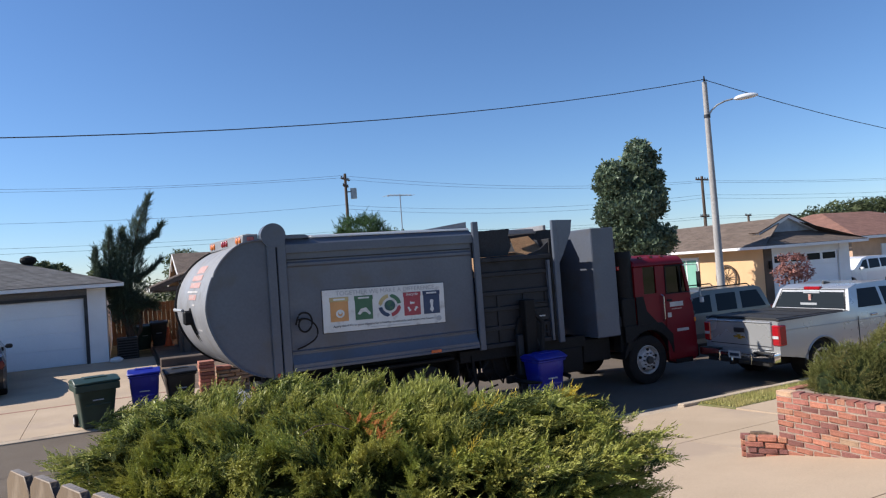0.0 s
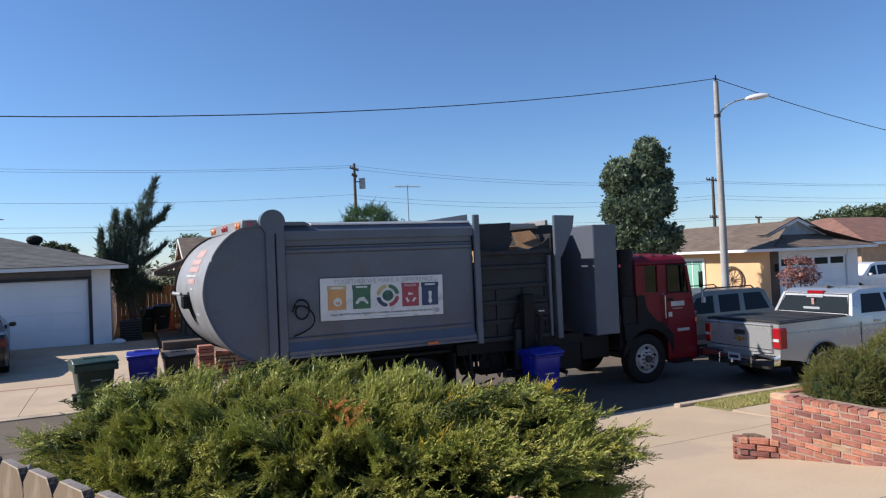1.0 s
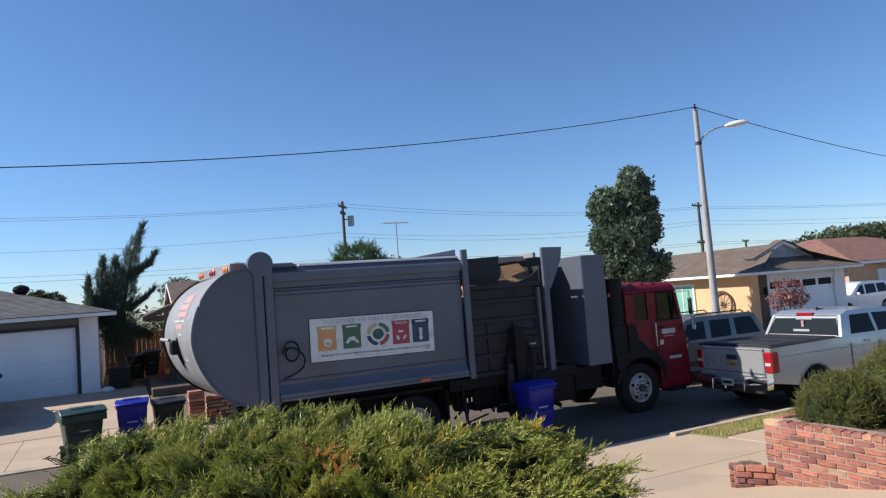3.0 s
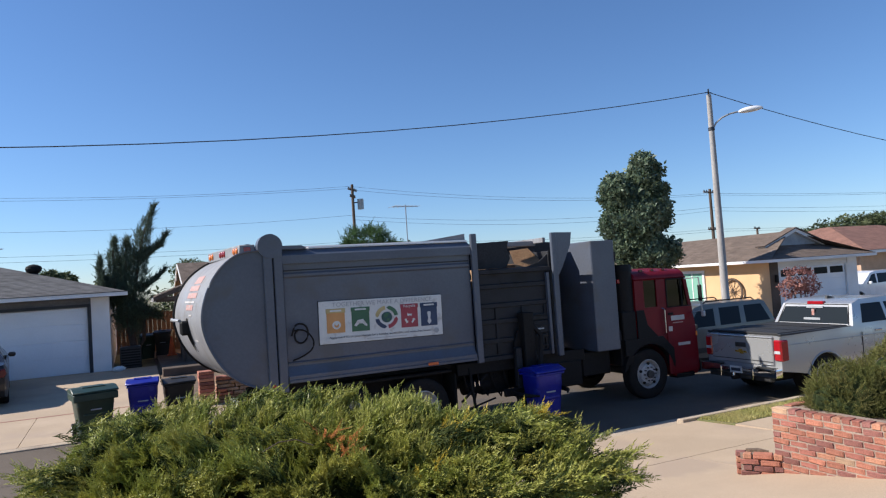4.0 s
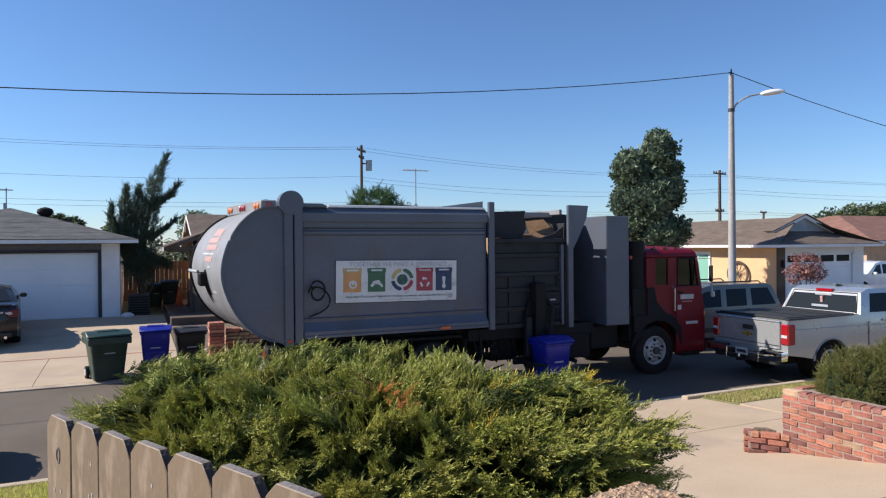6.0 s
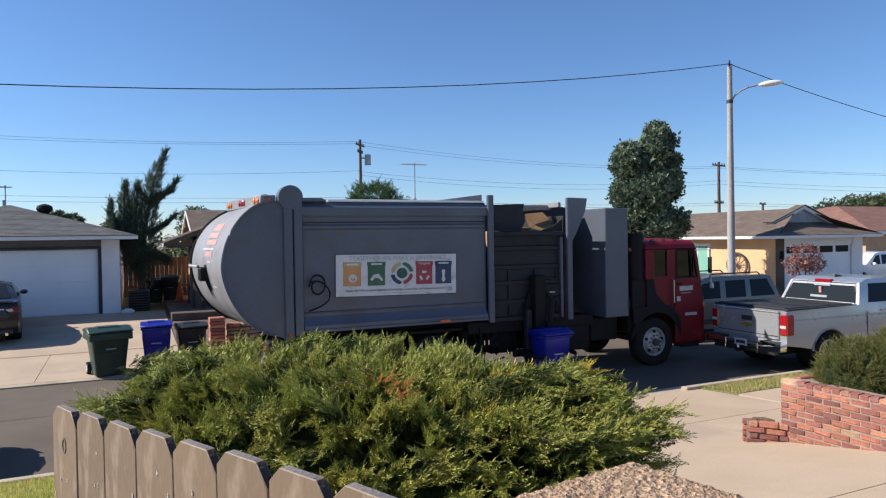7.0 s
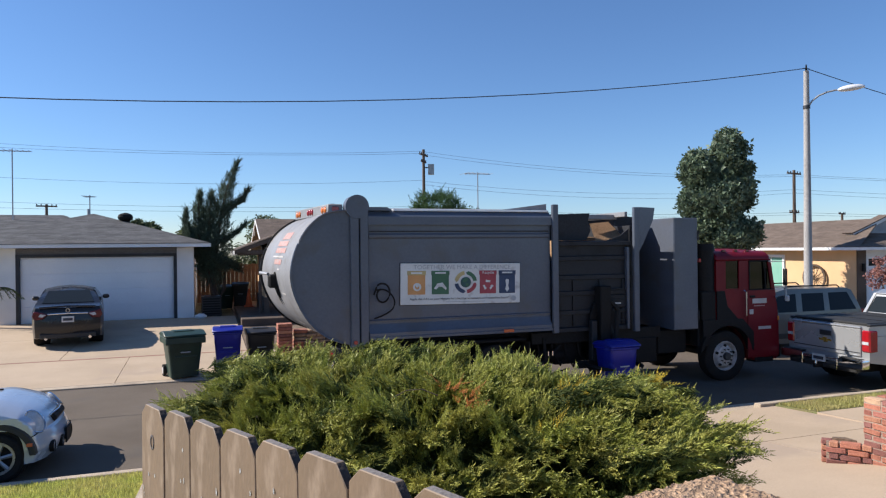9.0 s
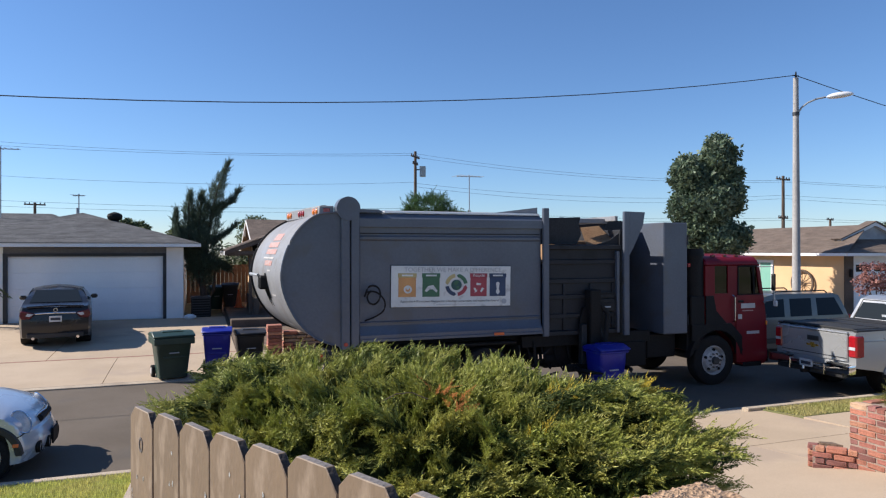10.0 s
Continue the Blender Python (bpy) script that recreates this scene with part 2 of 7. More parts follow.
# Darker copy of the juniper green; the inner shade is in its colour.
M["juniper_dark"] = material("juniper_inner_shade", (0.06, 0.088, 0.024), (0.09, 0.108, 0.03), 0.8, scale=2.2, fine=30, bump=0, island=0.35, spec=0.25, thin=0.35)
M["juniper_dull"] = material("clipped_juniper_olive", (0.16, 0.175, 0.045), (0.23, 0.2, 0.07), 0.65, scale=2.5, fine=30, bump=0, island=0.4, spec=0.3, thin=0.35)
M["yellow_sprig"] = material("yellowing_sprig", (0.62, 0.47, 0.05), (0.5, 0.4, 0.06), 0.65, scale=8, bump=0, island=0.3, spec=0.3, thin=0.35)
M["dry_sprig"] = material("dry_orange_sprig", (0.68, 0.3, 0.09), (0.52, 0.23, 0.08), 0.8, scale=8, bump=0, island=0.3, spec=0.3, thin=0.35)
M["leaf"] = material("broad_dark_leaf", (0.12, 0.17, 0.105), (0.18, 0.23, 0.14), 0.5, scale=1.2, fine=12, bump=0, island=0.45, spec=0.5, thin=0.35)
M["cypress"] = material("cypress_green", (0.085, 0.12, 0.085), (0.115, 0.15, 0.1), 0.65, scale=1.2, fine=12, bump=0, island=0.4, spec=0.3, thin=0.35)
M["far_leaf"] = material("far_foliage", (0.085, 0.115, 0.05), (0.13, 0.15, 0.07), 0.7, scale=0.5, fine=6, bump=0, island=0.4, spec=0.3, thin=0.35)
M["pine"] = material("pine_green", (0.06, 0.115, 0.045), (0.09, 0.15, 0.055), 0.65, scale=0.8, fine=8, bump=0, island=0.4, spec=0.3, thin=0.35)
M["plum_leaf"] = material("purple_plum_leaf", (0.24, 0.1, 0.09), (0.33, 0.16, 0.13), 0.6, scale=1.2, fine=12, bump=0, island=0.4, thin=0.35)
M["cone"] = material("orange_cone", (0.7, 0.14, 0.04), rough=0.6)
M["log"] = material("firewood", (0.24, 0.15, 0.09), (0.36, 0.25, 0.16), 0.9, scale=6, fine=40, bump=0.5, each=0.3)
M["cardboard"] = material("cardboard", (0.42, 0.27, 0.15), (0.36, 0.22, 0.12), 0.85, scale=4, fine=40, bump=0.1)

# ---- building helpers ----
OFFSET = {}


def thing(name, at, label, category, group="", turn=0.0, local=False):
    """An Empty at the thing's base. Its parts are given in the world's metres, or in its own where local."""
    ob = new(name)
    ob.empty_display_size = 0.1
    ob.matrix_world = pose(*at, 0, 0, turn)
    OFFSET[ob] = Vector((0, 0, 0)) if local else Vector(at)
    return tagged(ob, label, category, group)


def mesh(name, bm, mat, smooth=None):
    me = bpy.data.meshes.new(name)
    if smooth is not None:
        bm.normal_update()
        for f in bm.faces:
            f.smooth = True
        for e in bm.edges:
            if len(e.link_faces) == 2 and e.calc_face_angle(0) > smooth:
                e.smooth = False
    bm.to_mesh(me)
    bm.free()
    for m in mat if isinstance(mat, (list, tuple)) else [mat]:
        me.materials.append(m)
    return me


def part(name, bm, mat, parent, label="", smooth=0.6):
    root = parent
    while root.parent:
        root = root.parent
    if OFFSET[root].length:
        bmesh.ops.translate(bm, verts=bm.verts, vec=-OFFSET[root])
    ob = new(name, mesh(name, bm, mat, smooth))
    ob.parent = parent
    return tagged(ob, label)


def setting(name, bm, mat, label, category="", smooth=0.6, kind="structure"):
    return tagged(new(name, mesh(name, bm, mat, smooth)), label, category or name.replace("_", " "), kind=kind)


def box(a, b, bevel=0.0, bm=None, seg=1):
    out = bm or bmesh.new()
    a, b = [min(p, q) for p, q in zip(a, b)], [max(p, q) for p, q in zip(a, b)]
    vs = bmesh.ops.create_cube(out, size=1)["verts"]
    for v in vs:
        v.co = Vector([a[i] + (v.co[i] + 0.5) * (b[i] - a[i]) for i in range(3)])
    if bevel:
        bmesh.ops.bevel(out, geom=list({e for v in vs for e in v.link_edges}), offset=bevel, segments=seg, affect="EDGES", profile=0.6)
    return out


def rod(p, q, r, r2=None, bm=None, seg=12, caps=True):
    out = bm or bmesh.new()
    p, q = Vector(p), Vector(q)
    made = bmesh.ops.create_cone(out, cap_ends=caps, segments=seg, radius1=r, radius2=r if r2 is None else r2, depth=(q - p).length)["verts"]
    m = Matrix.Translation((p + q) / 2) @ (q - p).to_track_quat("Z", "Y").to_matrix().to_4x4()
    bmesh.ops.transform(out, matrix=m, verts=made)
    return out


def tube(points, r, bm=None, seg=8):
    """A round bar along a line of points; r may be a list."""
    out = bm or bmesh.new()
    pts = [Vector(p) for p in points]
    rings = []
    for i, p in enumerate(pts):
        d = (pts[min(i + 1, len(pts) - 1)] - pts[max(i - 1, 0)]).normalized()
        side = d.cross(Vector((0, 0, 1)) if abs(d.z) < 0.9 else Vector((1, 0, 0))).normalized()
        up = side.cross(d)
        rad = r[i] if isinstance(r, (list, tuple)) else r
        rings.append([out.verts.new(p + (side * math.cos(2 * math.pi * k / seg) + up * math.sin(2 * math.pi * k / seg)) * rad) for k in range(seg)])
    for one, two in zip(rings, rings[1:]):
        for k in range(seg):
            out.faces.new((one[k], one[(k + 1) % seg], two[(k + 1) % seg], two[k]))
    out.faces.new(rings[0][::-1])
    out.faces.new(rings[-1])
    return out


AX = {"x": (1, 2, 0), "y": (0, 2, 1), "z": (0, 1, 2)}


def prism(outline, axis, a, b, bm=None, bevel=0.0, seg=1):
    """An outline in the two other axes, drawn out along axis from a to b."""
    out = bm or bmesh.new()
    i, j, k = AX[axis]

    def at(p, w):
        v = [0, 0, 0]
        v[i], v[j], v[k] = p[0], p[1], w
        return out.verts.new(v)
    one, two = [at(p, a) for p in outline], [at(p, b) for p in outline]
    n = len(outline)
    fs = [out.faces.new(one), out.faces.new(two[::-1])]
    for q in range(n):
        fs.append(out.faces.new((one[(q + 1) % n], one[q], two[q], two[(q + 1) % n])))
    bmesh.ops.recalc_face_normals(out, faces=fs)
    if bevel:
        bmesh.ops.bevel(out, geom=list({e for f in fs for e in f.edges}), offset=bevel, segments=seg, affect="EDGES", profile=0.6)
    return out


def ring(centre, axis, r_out, r_in, depth, bm=None, seg=28):
    """A flat ring (a rim, a band) about an axis."""
    out = bm or bmesh.new()
    c = Vector(centre)
    i, j, k = AX[axis]
    loops = []
    for rad, off in ((r_out, -depth / 2), (r_out, depth / 2), (r_in, depth / 2), (r_in, -depth / 2)):
        loop = []
        for s in range(seg):
            v = [0, 0, 0]
            v[i], v[j], v[k] = math.cos(2 * math.pi * s / seg) * rad, math.sin(2 * math.pi * s / seg) * rad, off
            loop.append(out.verts.new(c + Vector(v)))
        loops.append(loop)
    fs = []
    for q in range(4):
        one, two = loops[q], loops[(q + 1) % 4]
        for s in range(seg):
            fs.append(out.faces.new((one[s], one[(s + 1) % seg], two[(s + 1) % seg], two[s])))
    bmesh.ops.recalc_face_normals(out, faces=fs)
    return out


def words(name, text, size, m, mat, parent, label="", align="CENTER"):
    cu = bpy.data.curves.new(name, "FONT")
    cu.body, cu.size, cu.align_x, cu.align_y, cu.extrude = text, size, align, "CENTER", 0.0006
    ob = bpy.data.objects.new(name, cu)
    scene.collection.objects.link(ob)
    bpy.context.view_layer.update()
    me = bpy.data.meshes.new_from_object(ob.evaluated_get(bpy.context.evaluated_depsgraph_get()))
    bpy.data.objects.remove(ob)
    root = parent
    while root.parent:
        root = root.parent
    me.transform(Matrix.Translation(-OFFSET[root]) @ m)
    me.materials.clear()
    me.materials.append(mat)
    ob = new(name, me)
    ob.parent = parent
    return tagged(ob, label)

# ---- ground and street ----
LAND = [(-60, 1.33), (1.2, 1.33), (3.0, 0.9), (4.6, 0.56), (6.15, 0.29), (7.3, 0.19), (9.14, 0.07)]


def zg(y):
    """Height of the near plot, which falls to the street."""
    for (a, za), (b, zb) in zip(LAND, LAND[1:]):
        if y <= b:
            return za + (zb - za) * max(0.0, y - a) / (b - a)
    return LAND[-1][1]


def sheet(x0, x1, rows, bm=None, nx=1):
    """A strip of ground from rows of (y, z)."""
    out = bm or bmesh.new()
    grid = [[out.verts.new((x0 + (x1 - x0) * i / nx, y, z)) for i in range(nx + 1)] for y, z in rows]
    for one, two in zip(grid, grid[1:]):
        for i in range(nx):
            out.faces.new((one[i], one[i + 1], two[i + 1], two[i]))
    return out


profile = [(-400, 1.2), (-60, 1.28), (1.2, 1.2), (3.0, 0.8), (4.6, 0.46), (6.15, 0.2), (7.3, 0.1), (9.14, -0.05), (15.8, -0.06), (19.0, 0.05), (26, 0.33), (45, 0.4), (900, 0.4)]
setting("ground", sheet(-900, 900, profile), M["earth"], "dry suburban earth between the plots", "ground")
setting("road", sheet(-160, 160, [(9.28, 0.0), (11, 0.012), (12.6, 0.018), (14.2, 0.012), (15.72, -0.004)]), M["asphalt"], "worn grey-brown asphalt street", "road")


def slab(name, x0, x1, rows, mat, label, thick=0.12, category="pavement"):
    bm = sheet(x0, x1, rows)
    made = bmesh.ops.extrude_face_region(bm, geom=list(bm.faces))["geom"]
    bmesh.ops.translate(bm, verts=[v for v in made if isinstance(v, bmesh.types.BMVert)], vec=(0, 0, -thick))
    bmesh.ops.recalc_face_normals(bm, faces=bm.faces)
    return setting(name, bm, mat, label, category)


# near side: driveway with joints, sidewalk, kerb
slab("driveway_near", 2.75, 7.0, [(y, zg(y)) for y in (0.9, 1.2, 2.1, 3.0, 3.6)], M["concrete"], "sloping tan concrete driveway slab")
slab("driveway_middle", 2.75, 7.0, [(y, zg(y)) for y in (3.615, 4.6, 6.15, 7.2)], M["concrete"], "sloping tan concrete driveway slab")
slab("sidewalk_near", 0.6, 9.1, [(y, zg(y)) for y in (7.214, 7.3, 8.5, 9.14)], M["concrete"], "tan concrete driveway apron and sidewalk")
slab("sidewalk_east", 9.11, 60, [(7.214, 0.2), (8.3, 0.15)], M["concrete"], "tan concrete sidewalk beside the lawn strip")
slab("walk_east", 7.012, 9.1, [(y, zg(y)) for y in (6.0, 6.15, 7.2)], M["concrete"], "tan concrete walk beside the brick wall")
slab("yard_east", 9.12, 60, [(4.9, 0.5), (6.29, 0.28), (7.2, 0.2)], M["soil"], "bare brown soil of the neighbouring yard", category="soil")
for i, (x0, x1, top) in enumerate(((-60, -0.62, 0.13), (-0.6, 1.0, 0.13), (1.02, 8.8, 0.035), (8.82, 12, 0.12), (12.02, 60, 0.12))):
    b = prism([(9.15, -0.05), (9.15, top), (9.27, top), (9.305, top - 0.02), (9.32, -0.05)], "x", x0, x1, bevel=0.008)
    setting(f"kerb_{i + 1}", b, M["kerb"], "pale worn concrete kerb at the street's edge", "kerb")
bm = box((-60, 9.321, -0.05), (60, 9.68, 0.006))
setting("gutter", bm, M["kerb"], "stained concrete gutter strip", "gutter")
slab("lawn_west", -30, -0.45, [(3.0, 1.0), (4.7, 0.76), (7.3, 0.36), (9.14, 0.1)], M["grass_base"], "lawn soil sloping to the street", category="lawn")
slab("lawn_strip", 9.12, 40, [(8.31, 0.15), (9.14, 0.09)], M["grass_base"], "narrow lawn strip beside the kerb", category="lawn")
slab("planting_bed", -0.44, 2.74, [(1.2, 1.36), (3.4, 1.15), (5.4, 0.7), (7.2, 0.22)], M["soil"], "brown soil bed under the juniper", category="soil")
slab("path_edge", -0.62, -0.46, [(5.0, 0.74), (7.3, 0.42), (9.14, 0.15)], M["kerb"], "pale concrete edging beside the lawn", category="edging")


def blades(name, x0, x1, y0, y1, zf, count, tall, label, mat="grass"):
    rng = np.random.default_rng(5)
    vs, fs = [], []
    for i in range(count):
        x, y = rng.uniform(x0, x1), rng.uniform(y0, y1)
        a, h, lean = rng.uniform(0, 6.28), tall * rng.uniform(0.5, 1.2), rng.uniform(0.1, 0.5) * tall
        dx, dy, w = math.cos(a), math.sin(a), 0.006
        z = zf(y)
        n = len(vs)
        vs += [(x - dy * w, y + dx * w, z - 0.01), (x + dy * w, y - dx * w, z - 0.01), (x + dx * lean, y + dy * lean, z + h)]
        fs.append((n, n + 1, n + 2))
    me = bpy.data.meshes.new(name)
    me.from_pydata(vs, [], fs)
    me.materials.append(M[mat])
    tagged(new(name, me), label, "grass", kind="stuff")


blades("lawn_grass", -4.2, -0.47, 6.3, 9.12, lambda y: 0.36 + (0.1 - 0.36) * (y - 7.3) / 1.84 if y > 7.3 else 0.36 + (7.3 - y) * 0.154, 42000, 0.055, "short sunlit green lawn grass")
blades("strip_grass", 9.14, 14, 8.33, 9.12, lambda y: 0.15 - 0.07 * (y - 8.31), 15000, 0.05, "thin yellow-green grass beside the kerb", "dry_grass")
rng = np.random.default_rng(9)
weeds = bmesh.new()
for i in range(60):
    p = Vector((0.0 + rng.normal(0, 0.1), 10.3 + rng.normal(0, 0.05), 0.0))
    q = p + Vector((rng.normal(0, 0.06), rng.normal(0, 0.06), rng.uniform(0.01, 0.05)))
    tube([p, q], [0.004, 0.001], weeds, 3)
tagged(new("leaf_litter", mesh("leaf_litter", weeds, M["juniper_dull"])), "scrap of dry leaf litter on the asphalt", "litter", kind="stuff")

# far side: kerb lip, apron, sidewalk, driveways
bm = prism([(15.7, -0.06), (15.7, 0.025), (15.83, 0.05), (15.83, -0.06)], "x", -60, 90, bevel=0.006)
setting("kerb_far", bm, M["kerb"], "low rolled concrete kerb across the street", "kerb")
xs = [-40, -20, -11.8, -8.3, -5.0, -1.75, 1.5, 4.8, 8.1, 11.4, 14.7, 18, 21.3, 24.6, 28, 40, 70]
for i, (a, b) in enumerate(zip(xs, xs[1:])):
    slab(f"sidewalk_far_{i + 1}", a + 0.006, b - 0.006, [(15.835, 0.05), (17.4, 0.1), (18.95, 0.13)], M["concrete"], "tan concrete apron slab across the street")
setting("strip_far", prism([(18.955, 0.0), (18.955, 0.132), (19.06, 0.134), (19.06, 0.0)], "x", -11.8, 1.5), M["redwood_strip"], "reddish wooden expansion strip across the driveway", "joint")
for i, (a, b) in enumerate(((-8.3, -3.35), (-3.335, 1.1))):
    for j, (c, d) in enumerate(((19.065, 22.6), (22.612, 26.3))):
        zz = lambda y: 0.134 + (y - 19.06) * 0.0375
        slab(f"driveway_far_{i * 2 + j + 1}", a, b, [(c, zz(c)), (d, zz(d))], M["concrete"], "tan concrete driveway slab before the garage")
slab("side_yard", 1.11, 22.5, [(19.0, 0.12), (26.3, 0.36), (36, 0.42)], M["soil"], "brown soil side yard behind the truck", category="soil")
slab("driveway_east", 23.0, 34, [(18.96, 0.15), (19.6, 0.17), (30, 0.3)], M["concrete"], "tan concrete driveway of the yellow house")
# Brown in place of concrete puts the porch shade into the slab's colour.
setting("porch_slab", box((1.2, 23.6, 0.2), (4.4, 29.4, 0.52), 0.02), M["brown_wood"], "raised porch slab, shade put into its dark brown", "porch")


# ---- houses ----
def slope(lo_a, lo_b, hi_a, hi_b, bm, exposure=0.16, tab=0.34, seed=1):
    """One roof plane laid in overlapping courses of shingles."""
    lo_a, lo_b, hi_a, hi_b = map(Vector, (lo_a, lo_b, hi_a, hi_b))
    n = (lo_b - lo_a).cross(hi_a - lo_a) if (hi_a - lo_a).length > 0.01 else (lo_b - lo_a).cross(hi_b - lo_a)
    n.normalize()
    if n.z < 0:
        n = -n
    rise = max((hi_a - lo_a).length, (hi_b - lo_b).length)
    rows = max(2, int(((lo_a + lo_b) / 2 - (hi_a + hi_b) / 2).length / exposure))
    rg = random.Random(seed)
    base = [bm.verts.new(p - n * 0.02) for p in (lo_a, lo_b, hi_b, hi_a)]
    if (hi_a - hi_b).length < 0.01:
        base.pop()
    bm.faces.new(base)
    for r in range(rows):
        t0, t1 = r / rows, min(1.0, (r + 1.15) / rows)
        a0, b0, a1, b1 = lo_a.lerp(hi_a, t0), lo_b.lerp(hi_b, t0), lo_a.lerp(hi_a, t1), lo_b.lerp(hi_b, t1)
        k = max(1, int((b0 - a0).length / tab))
        cuts = [0] + sorted(min(0.999, max(0.001, (i + rg.uniform(-0.3, 0.3)) / k)) for i in range(1, k)) + [1]
        for u, v in zip(cuts, cuts[1:]):
            up = n * (0.01 + rg.uniform(0, 0.004))
            q = [a0.lerp(b0, u) + up, a0.lerp(b0, v) + up, a1.lerp(b1, v) + n * 0.004, a1.lerp(b1, u) + n * 0.004]
            vs = [bm.verts.new(p) for p in q] + [bm.verts.new(q[0] - up), bm.verts.new(q[1] - up)]
            bm.faces.new(vs[:4])
            bm.faces.new((vs[4], vs[5], vs[1], vs[0]))
    return bm


def fascia(house, a, b, z0, z1, out, mat, name="fascia"):
    """A board along the eaves from a to b in the plan."""
    a, b = Vector((*a, 0)), Vector((*b, 0))
    d = (b - a).normalized()
    side = Vector((d.y, -d.x, 0)) * out
    bm = bmesh.new()
    lo = [a, b, b + side, a + side]
    one = [bm.verts.new(p + Vector((0, 0, z0))) for p in lo]
    two = [bm.verts.new(p + Vector((0, 0, z1))) for p in lo]
    bm.faces.new(one), bm.faces.new(two)
    for i in range(4):
        bm.faces.new((one[i], one[(i + 1) % 4], two[(i + 1) % 4], two[i]))
    bmesh.ops.recalc_face_normals(bm, faces=bm.faces)
    return part(name, bm, mat, house)


def window(house, face, u0, u1, z0, z1, axis, pane_mat, frame_w=0.09):
    """A framed window proud of a wall: face is the wall's coordinate, axis the wall's normal ('x' or 'y'), facing down that axis."""
    def P(u, w, z):
        return (w, u, z) if axis == "x" else (u, w, z)
    frame_ob = part("window", box(P(u0 - 0.02, face - 0.02, z0 - 0.02), P(u1 + 0.02, face + 0.05, z1 + 0.02)), M["black_trim"], house)
    for a, b in (((u0 - frame_w, z0 - frame_w), (u1 + frame_w, z0)), ((u0 - frame_w, z1), (u1 + frame_w, z1 + frame_w)), ((u0 - frame_w, z0), (u0, z1)), ((u1, z0), (u1 + frame_w, z1))):
        part("frame", box(P(a[0], face - 0.06, a[1]), P(b[0], face + 0.03, b[1]), 0.008), M["white_paint"], frame_ob)
    part("pane", box(P(u0, face - 0.035, z0), P(u1, face - 0.022, z1)), pane_mat, frame_ob)
    part("mullion", box(P((u0 + u1) / 2 - 0.025, face - 0.05, z0), P((u0 + u1) / 2 + 0.025, face - 0.036, z1)), M["white_paint"], frame_ob)


# the house with the two-car garage
h = thing("garage_house", (-3.3, 27, 0.35), "low white house with grey shingle hip roof and two-car garage", "house")
part("wall", box((-6.35, 26.2, 0.3), (-5.86, 33, 2.93)), M["white_paint"], h)
part("wall", box((-0.86, 26.2, 0.3), (-0.3, 34, 2.93)), M["white_paint"], h)
part("wall", box((-5.86, 26.25, 2.72), (-0.86, 26.6, 2.93)), M["grey_siding"], h, "dark grey panel over the garage door")
part("wall", box((-18, 30.4, 0.3), (-6.36, 40, 2.95)), M["white_paint"], h)
part("wall", box((-6.3, 33.01, 0.3), (-0.32, 40, 2.93)), M["white_paint"], h)
gd = part("garage_door", box((-5.75, 26.33, 0.40), (-0.97, 26.4, 2.62)), M["garage_white"], h, "closed white sectional garage door")
for k in range(4):
    part("panel", box((-5.74, 26.318, 0.415 + k * 0.552), (-0.98, 26.33, 0.955 + k * 0.552), 0.006), M["garage_white"], gd)
for a, b in (((-5.86, 0.35), (-5.75, 2.72)), ((-0.97, 0.35), (-0.86, 2.72)), ((-5.75, 2.62), (-0.97, 2.72))):
    part("door_frame", box((a[0], 26.19, a[1]), (b[0], 26.4, b[1])), M["black_trim"], h)
rf = bmesh.new()
slope((-8.2, 25.6, 3.07), (0.26, 25.6, 3.07), (-3.97, 29.6, 4.27), (-3.97, 29.6, 4.27), rf, seed=2)
slope((0.26, 25.6, 3.07), (0.26, 40, 3.07), (-3.97, 29.6, 4.27), (-3.97, 40, 4.27), rf, seed=3)
slope((-8.2, 40, 3.07), (-8.2, 25.6, 3.07), (-3.97, 40, 4.27), (-3.97, 29.6, 4.27), rf, seed=4)
slope((-20, 30, 3.07), (-3.0, 30, 3.07), (-20, 36, 4.52), (-6.1, 36, 4.52), rf, seed=5)
slope((-20, 42, 3.07), (-3.0, 42, 3.07), (-20, 36, 4.52), (-6.1, 36, 4.52), rf, seed=6)
slope((-3.0, 30, 3.07), (-3.0, 42, 3.07), (-6.1, 36, 4.52), (-6.1, 36, 4.52), rf, seed=7)
part("roof", rf, M["grey_roof"], h, "grey shingle hip roof", smooth=None)
part("soffit", box((-8.1, 25.65, 2.94), (0.2, 40, 2.965)), M["white_paint"], h)
fascia(h, (-8.2, 25.6), (0.26, 25.6), 2.94, 3.06, 0.03, M["white_paint"])
fascia(h, (0.26, 25.6), (0.26, 40), 2.94, 3.06, 0.03, M["white_paint"])
part("drip_edge", box((-8.22, 25.55, 3.062), (0.3, 25.62, 3.085)), M["black_trim"], h)
tv = part("turbine_vent", rod((-2.75, 28.6, 3.7), (-2.75, 28.6, 3.98), 0.15), M["black"], h, "dark metal turbine vent")
ball = bmesh.new()
